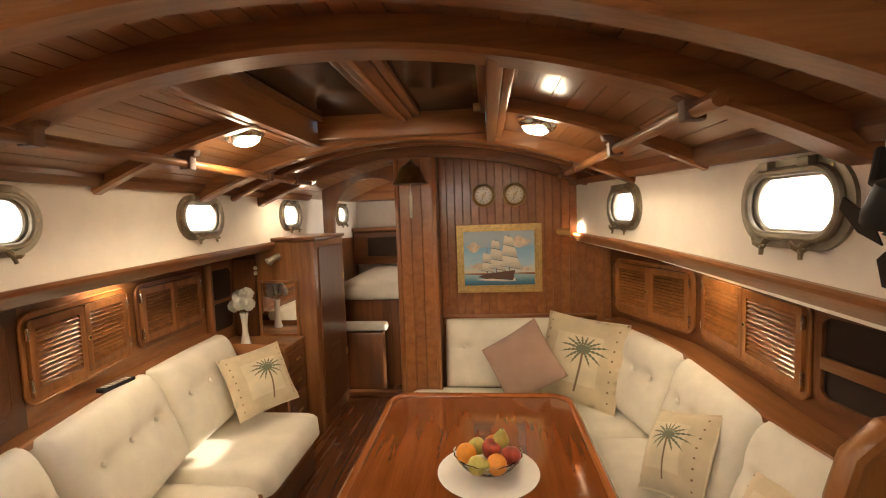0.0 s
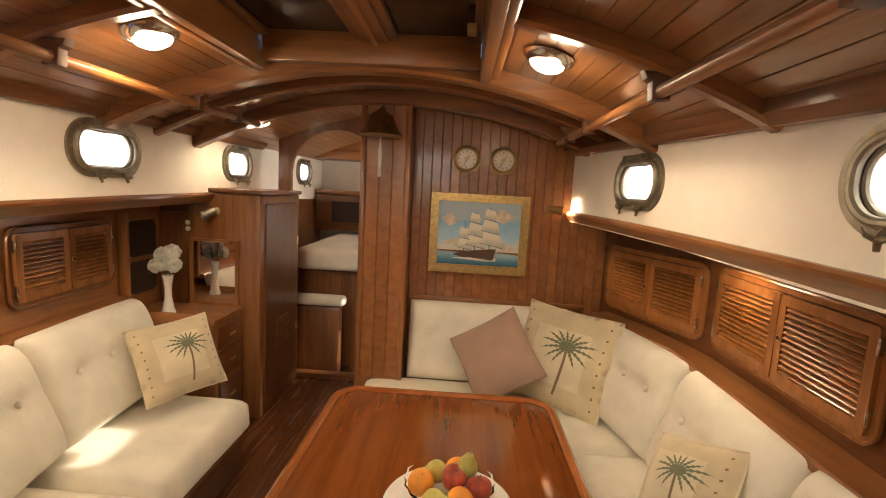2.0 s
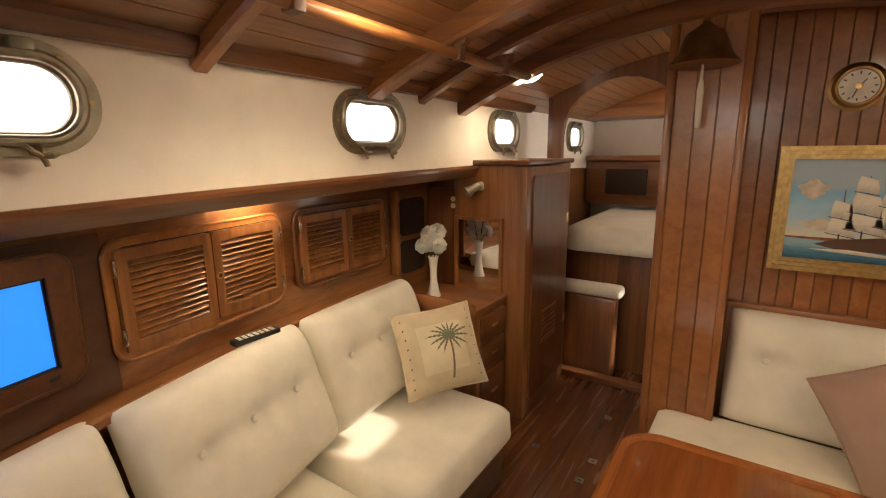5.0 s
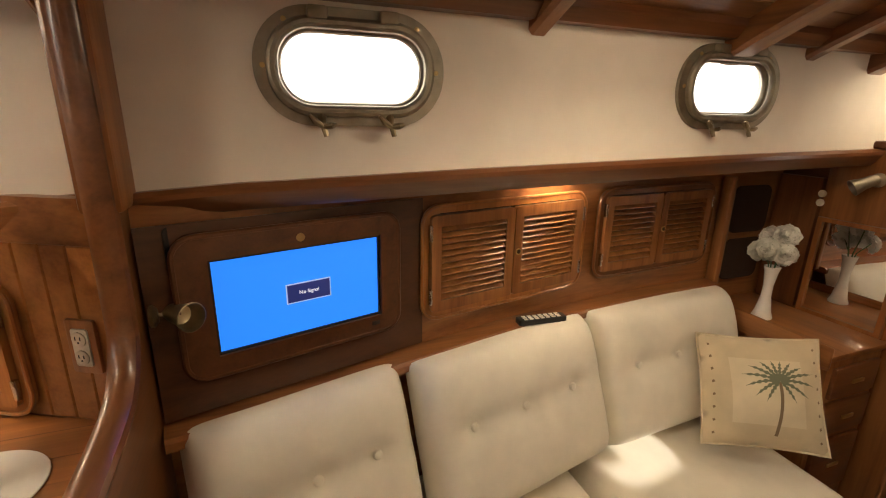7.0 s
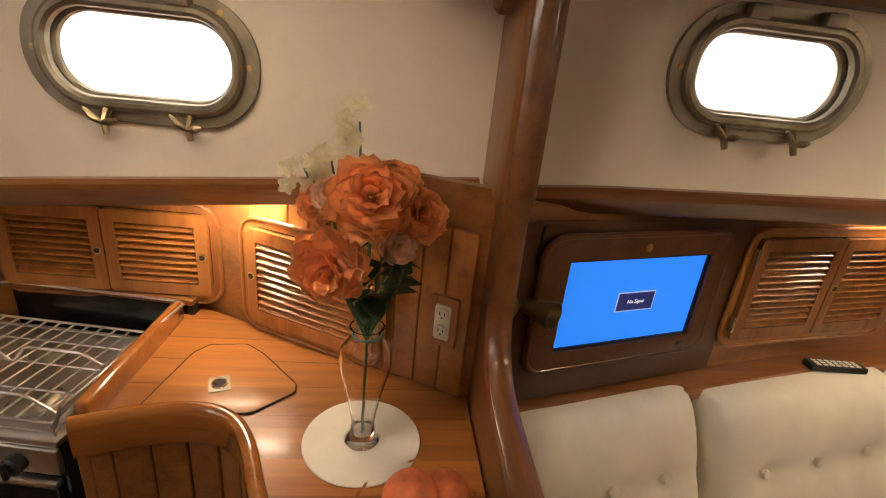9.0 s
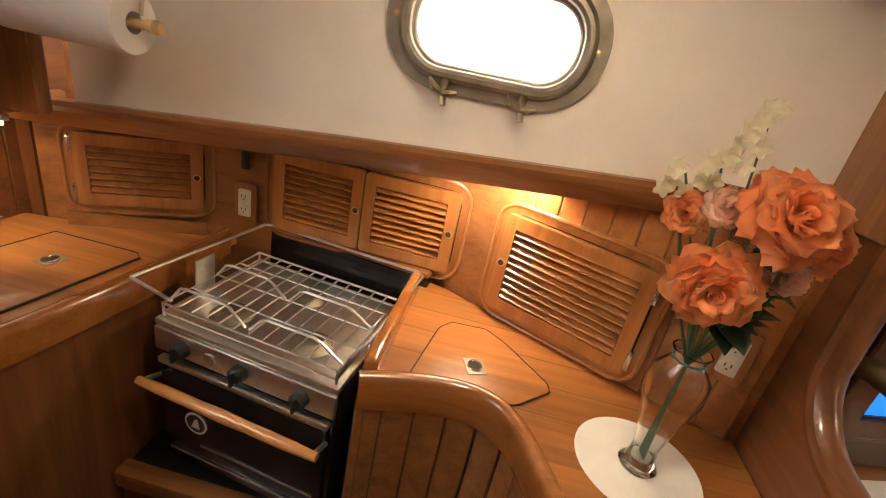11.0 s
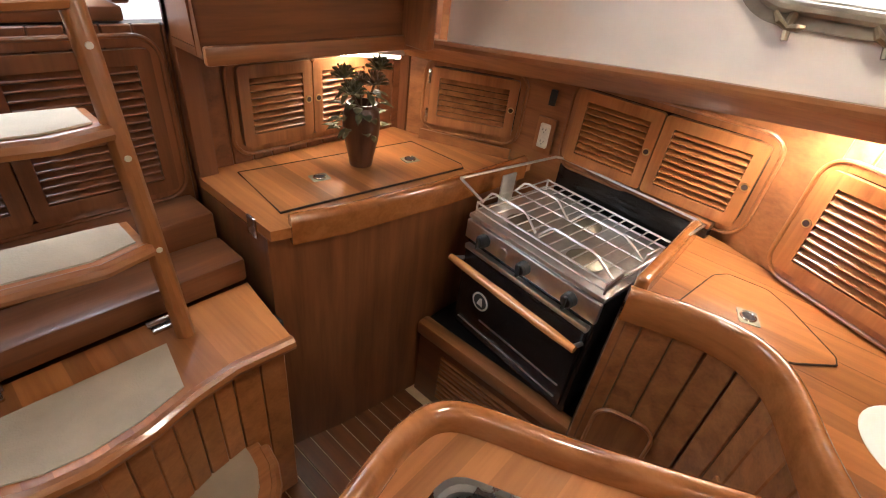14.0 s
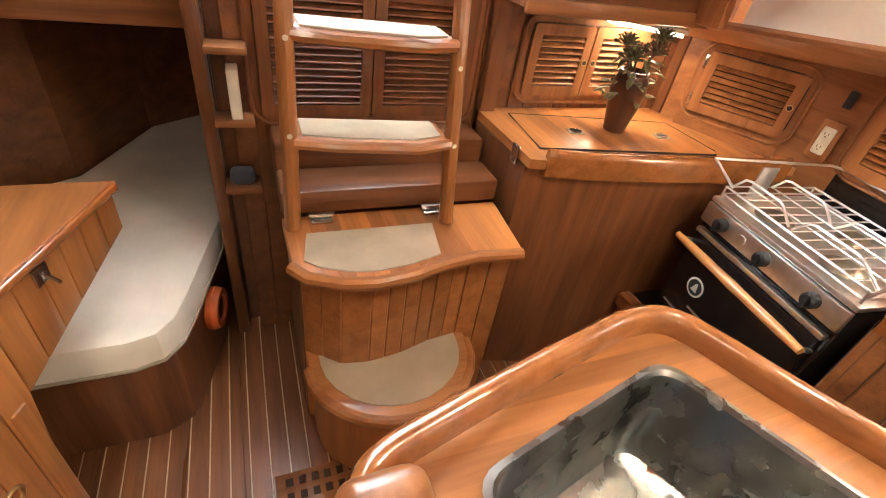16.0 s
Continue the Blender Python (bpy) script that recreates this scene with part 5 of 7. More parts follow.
RINGS = ((6, 22, 0.66, 0.38, 0.07), (7, 38, 0.80, 0.47, 0.12), (8, 55, 0.94, 0.55, 0.16), (9, 76, 1.02, 0.57, 0.18))
petal_meshes = {}


def petal_mesh(mat, r, ring, kind, w, l):
    key = (mat.name, round(r, 3), ring, kind)
    if key not in petal_meshes:
        own = bmesh.new()
        petal(own, Matrix(), w * r * (1 + 0.08 * kind), l * r * (1 - 0.06 * kind), 0.12 * r, 0.3 + 0.12 * kind, 0.07 + 0.03 * kind)
        bmesh.ops.solidify(own, geom=own.faces[:], thickness=0.0007)
        me = bpy.data.meshes.new("petal")
        own.to_mesh(me)
        own.free()
        me.materials.append(mat)
        me.shade_smooth()
        petal_meshes[key] = me
    return petal_meshes[key]


def rose(parent, at, out, r, mat, seed):
    """A full-blown rose facing the way `out`: a tight heart with loose petals round it."""
    rng = random.Random(seed)
    q = Vector(out).normalized().to_track_quat("Z", "Y").to_matrix().to_4x4()
    base = Matrix.Translation(at) @ q
    own = bmesh.new()
    spiral = [[], []]
    for k in range(34):
        a, rad = 0.55 * k, r * (0.03 + 0.0062 * k)
        for row, z in ((0, 0.05), (1, 0.50 - 0.004 * k)):
            spiral[row].append(own.verts.new(base @ Vector((rad * (0.8 + 0.35 * row) * math.cos(a), rad * (0.8 + 0.35 * row) * math.sin(a), r * z))))
    for k in range(33):
        own.faces.new((spiral[0][k], spiral[0][k + 1], spiral[1][k + 1], spiral[1][k]))
    bmesh.ops.solidify(own, geom=own.faces[:], thickness=0.0007)
    heart = part("rose", own, mat, parent, smooth=70)
    for ring, (count, tilt, l, w, off) in enumerate(RINGS):
        for k in range(count):
            a = 360 * k / count + ring * 27 + rng.uniform(-9, 9)
            ob = new("petal", petal_mesh(mat, r, ring, rng.randrange(3), w, l))
            ob.parent = heart
            ob.matrix_world = Matrix.Translation(-where(heart)) @ base @ Matrix.Rotation(radians(a), 4, "Z") @ Matrix.Translation((0, off * r, -0.14 * r * ring / 2)) @ Matrix.Rotation(radians(-(tilt + rng.uniform(-7, 7))), 4, "X")
    return heart


def leaf(parent, at, way, l, w, name="leaf", mat=LEAF):
    own = bmesh.new()
    q = Vector(way).normalized().to_track_quat("Y", "Z").to_matrix().to_4x4()
    m = Matrix.Translation(at) @ q
    vs = []
    for f, wd in ((0, 0.05), (0.25, 0.8), (0.5, 1.0), (0.75, 0.7), (1.0, 0.03)):
        vs.append([own.verts.new(m @ Vector((u * w * wd, l * f, 0.25 * w * abs(u) * wd - 0.25 * l * f * f))) for u in (-1, -0.5, 0, 0.5, 1)])
    for a, b in zip(vs, vs[1:]):
        for i in range(4):
            own.faces.new((a[i], a[i + 1], b[i + 1], b[i]))
    ob = part(name, own, mat, parent)
    mod = ob.modifiers.new("thick", "SOLIDIFY")
    mod.thickness = 0.001
    return ob


wv = (-1.565, 3.71, 0.799)
vase = thing("bud_vase", wv, "slim white milk-glass vase on the dresser", "vase")
part("body", lathe([(0.040, 0), (0.041, 0.006), (0.032, 0.03), (0.020, 0.10), (0.019, 0.15), (0.026, 0.21), (0.032, 0.235), (0.029, 0.236), (0.016, 0.15), (0.002, 0.02)], wv, sides=24), plain("milk_glass", (0.82, 0.79, 0.72), 0.15, vary=0.03), vase)
bq = thing("white_roses", (wv[0], wv[1], wv[2] + 0.2), "bunch of cream-white artificial roses in the slim vase", "flowers")
for i, (dx, dy, dz) in enumerate(((-0.055, -0.03, 0.05), (0.055, -0.03, 0.06), (-0.035, 0.0, 0.115), (0.03, 0.0, 0.13), (0.0, -0.05, 0.07))):
    top = (wv[0] + dx, wv[1] + dy, wv[2] + 0.25 + dz)
    rose(bq, top, (dx * 4 + 0.2, dy * 6 - 0.45, 0.3), 0.044, ROSE_W, i)
    part("stem", rod([(wv[0], wv[1], wv[2] + 0.15), (wv[0] + dx * 0.3, wv[1] + dy * 0.3, wv[2] + 0.25), top], 0.0025, None, 6), STEMG, bq)

# ---------------------------------------------------------------- divider between galley and saloon
div = thing("galley_divider", (-0.9, 1.41, 0), "curved teak divider between galley and settee", "partition")
outline = [(-1.62, 0.0), (-1.62, 1.30), (-1.45, 1.47), (-1.45, 1.98), (-1.355, 2.02), (-1.352, 1.45), (-1.345, 1.27)]
for k in range(1, 8):
    a = radians(180 + 90 * k / 8)
    outline.append((-1.175 + 0.17 * math.cos(a), 1.235 + 0.165 * math.sin(a)))
outline += [(-1.15, 1.065), (-0.9, 1.045), (-0.30, 1.03), (-0.28, 1.01), (-0.28, 0.0)]
DM = Matrix.Translation((0, 1.425, 0)) @ Matrix.Rotation(radians(90), 4, "X")
part("panel", plate(outline, 0.05, None, DM), DARK_X, div)
cap = [Vector((x, 1.40, z)) for x, z in outline[4:-1]]
part("edge_cap", rod(cap, 0.029, None, 12), DARK_X, div)
part("upper_post", box(-1.56, -1.345, 1.362, 1.438, 1.44, 1.95, 0.012), TEAK_Z, div)
stp = thing("starboard_post", (1.08, 1.41, 0), "teak post and end panel by the dinette", "partition")
part("upper_post", box(1.00, 1.13, 1.36, 1.44, 1.40, 1.95, 0.012), TEAK_Z, stp)
outline = [(1.10, 0.0), (1.10, 0.95), (1.13, 1.06), (1.20, 1.13), (1.30, 1.15), (1.48, 1.15), (1.48, 0.0)]
part("end_panel", plate(outline, 0.05, None, Matrix.Translation((0, 1.79, 0)) @ Matrix.Rotation(radians(90), 4, "X")), GOLD_Z, stp)
part("end_cap", rod([(x, 1.765, z) for x, z in outline[:-1]], 0.035, None, 12), GOLD_Z, stp)

fan = thing("cabin_fan", (1.02, 1.56, 1.72), "black folding cabin fan on a bracket by the port", "fan")
part("mount", box(1.05, 1.10, 1.52, 1.58, 1.70, 1.80, 0.01), BLACK, fan)
part("arm", rod([(1.06, 1.55, 1.78), (1.0, 1.55, 1.80), (0.97, 1.52, 1.74)], 0.014, None, 10), BLACK, fan)
part("motor", lathe([(0.03, 0), (0.034, 0.02), (0.03, 0.08), (0.012, 0.095)], (0.96, 1.50, 1.66), sides=18, m=Matrix.Rotation(radians(25), 4, "X")), BLACK, fan)
for k in range(3):
    part("blade", plate([(0, -0.015), (0.05, -0.035), (0.105, -0.02), (0.11, 0.01), (0.05, 0.02)], 0.004, None, Matrix.Translation((0.96, 1.485, 1.63)) @ Matrix.Rotation(radians(70), 4, "Y") @ Matrix.Rotation(radians(120 * k + 20), 4, "Z")), BLACK, fan)
fan2 = thing("cabin_fan", (-1.38, 1.2, 1.85), "black cabin fan hung high by the galley post", "fan")
part("mount", box(-1.45, -1.40, 1.17, 1.23, 1.83, 1.90, 0.01), BLACK, fan2)
part("motor", lathe([(0.03, 0), (0.036, 0.02), (0.03, 0.09)], (-1.34, 1.2, 1.835), sides=18, m=Matrix.Rotation(radians(70), 4, "Y")), BLACK, fan2)

# ---------------------------------------------------------------- galley
CZ = 0.93
ctr = thing("galley_counter", (-1.3, 1.0, 0), "golden varnished teak galley counter with raised fiddles", "counter")
front = [(-1.275, 0.545), (-1.305, 0.635), (-1.325, 0.74), (-1.312, 0.82), (-1.25, 0.885), (-1.10, 0.955)]
back = [(-0.95, 1.02), (-0.95, 1.37), (-1.50, 1.37), (port_lining(1.2) + 0.012, 1.2), (port_lining(1.0) + 0.012, 1.0), (port_lining(0.78) + 0.012, 0.78), (port_lining(0.66) + 0.012, 0.64), (-1.81, 0.545)]
part("worktop", plate(front + back, 0.03, None, Matrix.Translation((0, 0, CZ - 0.03))), wood("worktop_planks", (0.29, 0.095, 0.021), (0.47, 0.185, 0.046), 1, rough=0.34, coat=0.2, stave=0.042), ctr)
for k in range(6):
    x0 = -1.84 + k * 0.1
    part("caulk_line", box(x0, x0 + 0.0018, 0.52 if x0 < -1.3 else 0.95, 1.36, CZ, CZ + 0.0004), DARK_Y, ctr)
fid_line = curved(front + [(-0.97, 1.03)], 6)
fid = [(x, y, CZ) for x, y in fid_line]
VARN = wood("fiddle_varnish", (0.22, 0.075, 0.018), (0.36, 0.135, 0.034), 1, 0.18, coat=0.8, vary=0.05)
part("front_fiddle", strip(fid, [(-0.022, -0.06), (0.006, -0.06), (0.009, -0.04), (0.010, 0.012), (0.008, 0.024), (0.002, 0.032), (-0.007, 0.035), (-0.016, 0.032), (-0.022, 0.024), (-0.024, 0.012)]), VARN, ctr, smooth=60)
part("stove_fiddle", box(-1.745, -1.30, 0.54, 0.572, CZ - 0.02, CZ + 0.055, 0.012, seg=3), VARN, ctr)
part("stove_side", box(-1.80, -1.285, 0.547, 0.565, 0.05, CZ - 0.03), DARK_X, ctr)
hatch_corners = [(-1.338, 0.635), (-1.56, 0.667), (-1.60, 0.695), (-1.608, 0.79), (-1.565, 0.845), (-1.445, 0.952), (-1.415, 0.956), (-1.338, 0.875)]
hatch = [q for i, c in enumerate(hatch_corners) for q in [Vector(c).lerp(Vector(hatch_corners[i - 1]), 0.12).to_tuple(), Vector(c).lerp(Vector(hatch_corners[i - 1]).lerp(Vector(hatch_corners[(i + 1) % 8]), 0.5), 0.05).to_tuple(), Vector(c).lerp(Vector(hatch_corners[(i + 1) % 8]), 0.12).to_tuple()]]
h = part("icebox_lid", plate(hatch, 0.004, None, Matrix.Translation((0, 0, CZ + 0.0008)), 0.002), GOLD_Y, ctr)
hl = [(x, y, CZ + 0.0032) for x, y in hatch]
part("lid_gap", rod(hl, 0.0024, None, 6, True), SHADOW, h)
WT = wood("lid_teak", (0.28, 0.095, 0.022), (0.46, 0.185, 0.048), 1, rough=0.36, coat=0.15, stave=0.042)
h.data.materials[0] = WT


def ring_pull(parent, x, y, ang=0.0, z=CZ + 0.005):
    m = Matrix.Translation((x, y, z)) @ Matrix.Rotation(radians(ang), 4, "Z")
    p = part("ring_pull", plate(rounded(-0.029, 0.029, -0.023, 0.023, 0.004, 2), 0.002, None, m), BRONZE, parent, "flush steel ring pull")
    part("cup", lathe([(0.019, 0.002), (0.017, 0.0024), (0.002, 0.0021)], sides=18, m=m), SHADOW, p)
    part("ring", rod([m @ Vector((0.019 * math.cos(a), 0.016 * math.sin(a), 0.0035)) for a in np.linspace(0, 6.0, 18)], 0.0025, None, 6, True), STEEL, p)


ring_pull(h, -1.435, 0.777, 20)
# boarded front under the counter
walked, cuts = 0.0, [Vector(fid_line[0])]
for (xa, ya), (xb, yb) in zip(fid_line, fid_line[1:]):
    walked += math.hypot(xb - xa, yb - ya)
    if walked > 0.056:
        cuts.append(Vector((xb, yb)))
        walked = 0.0
cuts.append(Vector(fid_line[-1]))
for u, v in zip(cuts, cuts[1:]):
    d = v - u
    n = Vector((d.y, -d.x, 0)).normalized()
    mm = facing((u.x - n.x * 0.016, u.y - n.y * 0.016, 0), math.degrees(math.atan2(n.y, n.x)))
    # near-black strip, painted shade behind the board joints
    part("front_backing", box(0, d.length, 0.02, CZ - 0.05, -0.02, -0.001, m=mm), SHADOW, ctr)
    boards(ctr, TEAK_Z, mm, d.length, [CZ - 0.035], 0.012, 0.02)
m = facing((-1.262 + 0.012, 0.895 - 0.024, 0), math.degrees(math.atan2(-0.277, 0.14)))
low = part("low_door", box(0.03, 0.20, 0.08, 0.66, 0.001, 0.010, 0.003, m=m), GOLD_Z, ctr)
part("finger_ring", rod([m @ Vector((0.115 + 0.016 * math.cos(a), 0.56 + 0.016 * math.sin(a), 0.012)) for a in np.linspace(0, 6.0, 18)], 0.004, None, 8, True), BRASS, low, "brass finger ring")
part("finger_hole", lathe([(0.0145, 0.0102), (0.0145, 0.0112)], sides=18, m=m @ Matrix.Translation((0.115, 0.56, 0))), BLACK, low)
m = facing((-1.29 + 0.011, 0.515 + 0.002, 0), 11.3)
vent = part("vent_door", plate(rounded(0.07, 0.225, 0.08, 0.575, 0.05, 6), 0.010, None, m @ Matrix.Translation((0, 0, 0.002))), TEAK_Z, ctr)
part("vent_bead", rod([m @ Vector((x, y, 0.012)) for x, y in rounded(0.07, 0.225, 0.08, 0.575, 0.05, 6)], 0.006, None, 8, True), TEAK_Z, vent)

# upright boards on the lining above the counter
lin = bpy.data.objects["lining_port"]
for a, b in ((0.78, 1.355),):
    m, w = wall_frame(port_lining, a, b, -1, 0.0)
    cnt = 10
    boards(lin, GOLD_Z, m, w / cnt, [1.36] * cnt, 0.008, CZ)
m, w = wall_frame(port_lining, 0.79, 1.14, -1, 0.018)
locker("louvred_locker", m, w, 0.968, 1.245, TEAK_Z, [(0.0, w, 0.968, 1.245, GOLD_Z, -1, 1)], "single louvred teak locker door above the counter", surround=GOLD_Z)
m, w = wall_frame(port_lining, 0.065, 0.64, -1, 0.012)
locker("louvred_locker", m, w, 0.985, 1.235, GOLD_Z, [(0.0, w / 2 - 0.002, 0.985, 1.235, GOLD_Z, 1, 0), (w / 2 + 0.002, w, 0.985, 1.235, GOLD_Z, 1, 0)], "wide louvred teak locker behind the stove", surround=TEAK_Z)
m, w = wall_frame(port_lining, -0.47, -0.18, -1, 0.012)
locker("louvred_locker", m, w, 0.985, 1.20, TEAK_Z, [(0.0, w, 0.985, 1.20, TEAK_Z, 1, -1)], "small louvred teak locker door in the corner", surround=TEAK_Z)


def outlet(m, at, label, pair=True):
    t = thing("power_outlet", at, label, "outlet", "outlets")
    part("backplate", plate(rounded(-0.036, 0.036, -0.065, 0.065, 0.006), 0.008, None, m, 0.002), TEAK_Z if pair else GOLD_Z, t)
    part("cover", plate(rounded(-0.020, 0.020, -0.045, 0.045, 0.006), 0.004, None, m @ Matrix.Translation((0, 0, 0.0082))), IVORY, t, "ivory socket plate")
    for y in (-0.022, 0.022):
        s = part("socket", lathe([(0.017, 0), (0.017, 0.003), (0.015, 0.004), (0.002, 0.004)], sides=16, m=m @ Matrix.Translation((0, y, 0.0124))), IVORY, t)
        for x in (-0.006, 0.006):
            part("slot", box(x - 0.0012, x + 0.0012, y - 0.001, y + 0.007, 0.0165, 0.0172, m=m), BLACK, s)
        part("slot", lathe([(0.0022, 0.0164), (0.0022, 0.0172)], sides=8, m=m @ Matrix.Translation((0, y - 0.007, 0))), BLACK, s)
    return t


m, w = wall_frame(port_lining, 1.29, 1.36, -1, 0.010)
outlet(m @ Matrix.Translation((0.012, 1.13, 0)), (m @ Matrix.Translation((0.012, 1.13, 0))).translation, "double ivory power outlet on a teak plate")
m, w = wall_frame(port_lining, -0.09, 0.03, -1, 0.006)
outlet(m @ Matrix.Translation((0.05, 1.035, 0)), (m @ Matrix.Translation((0.05, 1.035, 0))).translation, "ivory safety outlet beside the stove", False)
gs = solo("wall_switch", box(0.038, 0.062, 1.145, 1.20, 0, 0.012, 0.003, m=m), BLACK, (m @ Matrix.Translation((0.05, 1.17, 0))).translation, "small black switch above the outlet", "switch")

# ---------------------------------------------------------------- stove
stove = thing("galley_stove", (-1.55, 0.24, 0.42), "black and stainless gimballed galley stove with pot rails", "stove")
SY0, SY1, SXF, SXB, STZ = 0.005, 0.462, -1.345, -1.70, 0.90
part("body", box(SXB, SXF - 0.012, SY0, SY1, 0.46, STZ - 0.035, 0.008), ENAMEL, stove)
part("hob", box(SXB - 0.01, SXF, SY0 - 0.002, SY1 + 0.002, STZ - 0.033, STZ - 0.016, 0.006), HOB_STEEL, stove, "bright stainless hob")
part("control_panel", box(SXF - 0.010, SXF + 0.004, SY0, SY1, STZ - 0.095, STZ - 0.035, 0.004), HOB_STEEL, stove, "brushed control panel")
part("oven_door", box(SXF - 0.012, SXF + 0.006, SY0 + 0.012, SY1 - 0.012, 0.49, STZ - 0.13, 0.005), ENAMEL, stove, "black oven door")
part("door_trim", box(SXF - 0.010, SXF + 0.009, SY0 + 0.010, SY1 - 0.010, STZ - 0.128, STZ - 0.112, 0.003), HOB_STEEL, stove)
for z in (0.515, 0.56):
    part("door_line", box(SXF + 0.0062, SXF + 0.0085, SY0 + (0.03 if z < 0.54 else 0.12), SY1 - 0.03, z, z + 0.006, 0.0008), HOB_STEEL, stove)
fm = facing((SXF + 0.0065, 0.115, 0.63), 0)
em = part("emblem", lathe([(0.031, 0), (0.031, 0.002), (0.026, 0.002), (0.026, 0.0012), (0.002, 0.0012)], sides=28, m=fm), WHITE, stove, "round white emblem")
part("emblem_field", lathe([(0.0255, 0.0014), (0.0255, 0.0018)], sides=24, m=fm), BLACK, em)
part("emblem_shape", plate([(-0.012, -0.013), (0.012, -0.013), (0.006, 0.016), (-0.002, 0.012)], 0.001, None, fm @ Matrix.Translation((0, 0, 0.002))), WHITE, em)
hd = part("oven_handle", rod([(SXF + 0.055, SY0 + 0.005 + 0.45 * k / 8, 0.752) for k in range(9)], [0.010, 0.0125, 0.0130, 0.0125, 0.0145, 0.0125, 0.0130, 0.0125, 0.010], None, 12), wood("bright_handle", (0.50, 0.20, 0.05), (0.66, 0.33, 0.10), 1, 0.2, coat=0.8), stove, "turned honey-coloured wooden handle")
for y in (SY0 + 0.012, SY1 - 0.012):
    part("handle_arm", rod([(SXF + 0.004, y, 0.735), (SXF + 0.055, y, 0.752)], 0.006, None, 8), HOB_STEEL, hd)
for y in (0.085, 0.235, 0.385):
    k = part("knob", lathe([(0.020, 0), (0.019, 0.018), (0.014, 0.024), (0.002, 0.025)], sides=16, m=facing((SXF + 0.004, y, STZ - 0.066), 0)), BLACK, stove, "black knob")
    part("grip", box(-0.004, 0.004, -0.018, 0.018, 0.024, 0.034, 0.002, m=facing((SXF + 0.004, y, STZ - 0.066), 0)), BLACK, k)
part("gauge", lathe([(0.014, 0), (0.014, 0.004), (0.002, 0.004)], sides=16, m=facing((SXF + 0.004, 0.155, STZ - 0.066), 0)), HOB_STEEL, stove)
for (x, y), r in (((-1.44, 0.13), 0.038), ((-1.44, 0.34), 0.038), ((-1.60, 0.235), 0.032)):
    b = part("burner", lathe([(r, 0), (r + 0.012, 0.003), (r, 0.012), (r * 0.6, 0.018), (0.002, 0.018)], (x, y, STZ - 0.016), sides=22), BRONZE, stove, "ring burner")
gr = bmesh.new()
G0, G1, GA, GB, GZ = SY0 + 0.012, SY1 - 0.012, SXF - 0.015, SXB + 0.02, STZ + 0.018
rod([(GA, G0, GZ), (GA, G1, GZ), (GB, G1, GZ), (GB, G0, GZ)], 0.0032, gr, 6, True)
rod([(GA, G0, GZ - 0.022), (GA, G1, GZ - 0.022), (GB, G1, GZ - 0.022), (GB, G0, GZ - 0.022)], 0.003, gr, 6, True)
for k in range(1, 12):
    y = G0 + (G1 - G0) * k / 12
    rod([(GA, y, GZ), (GB, y, GZ)], 0.0024, gr, 6)
for k in range(1, 4):
    x = GB + (GA - GB) * k / 4
    rod([(x, G0, GZ), (x, G1, GZ)], 0.0024, gr, 6)
for x in (GA, GB):
    for y in (G0, G1):
        rod([(x, y, GZ - 0.033), (x, y, GZ + 0.002)], 0.0034, gr, 6)
part("pan_grate", gr, HOB_STEEL, stove, "wire pan grate")
for y0, ya, yb, y1 in ((G0, 0.06, 0.16, 0.215), (0.225, 0.27, 0.38, G1)):
    for x in (GA - 0.02, (GA + GB) / 2):
        c = bmesh.new()
        rod([(x, y0, GZ), (x, ya - 0.015, GZ + 0.036), (x, ya, GZ + 0.040), (x, yb, GZ + 0.040), (x, yb + 0.015, GZ + 0.034), (x, y1, GZ)], 0.0034, c, 6)
        part("pot_clamp", c, HOB_STEEL, stove, "bent wire pot clamp")
rl = bmesh.new()
RZ = STZ + 0.075
rod([(SXF + 0.01, SY0 - 0.045, RZ), (SXB - 0.04, SY0 - 0.02, RZ), (SXB - 0.055, SY0, RZ), (SXB - 0.055, SY1, RZ), (SXB - 0.04, SY1 + 0.02, RZ), (SXF - 0.05, SY1 + 0.02, RZ - 0.01), (SXF - 0.02, SY1 + 0.01, RZ - 0.02), (SXF - 0.015, SY1 - 0.01, RZ - 0.07)], 0.0042, rl, 8)
rod([(SXF + 0.01, SY0 - 0.045, RZ), (SXF - 0.03, SY0 + 0.02, GZ)], 0.0042, rl, 8)
part("sea_rail", rl, HOB_STEEL, stove, "bright steel sea rail")
for y in (SY0 - 0.006, SY1 + 0.006):
    part("gimbal_plate", box(-1.53, -1.47, y - 0.003, y + 0.003, STZ - 0.08, STZ + 0.07, 0.002), HOB_STEEL, stove)
part("back_panel", box(-1.80, -1.77, -0.02, 0.49, 0.40, 0.955, 0.004), ENAMEL, stove)
part("back_panel_edge", box(-1.80, -1.765, -0.02, 0.49, 0.957, 0.972, 0.003), TEAK_Y, stove)
stove.rotation_euler = (0, 0, radians(-8.1))
stove.scale = (1.1, 1.1, 1.1)
stove.location = (-1.555, 0.285, 0.372)
plinth = thing("stove_plinth", (-1.5, 0.2, 0), "teak plinth with a louvred vent under the stove", "cabinet")
part("shelf", box(-1.82, -1.30, -0.10, 0.54, 0.34, 0.38, 0.006), BLACK, plinth)
part("front", box(-1.34, -1.315, -0.10, 0.54, 0.0, 0.338, 0.004), DARK_Y, plinth)
part("sill", box(-1.345, -1.29, -0.10, 0.54, 0.34, 0.40, 0.010), TEAK_Y, plinth)
for i in range(10):
    part("slat", box(-1.316, -1.304, 0.02, 0.42, 0.06 + i * 0.024, 0.072 + i * 0.024, 0.003), TEAK_Y, plinth)

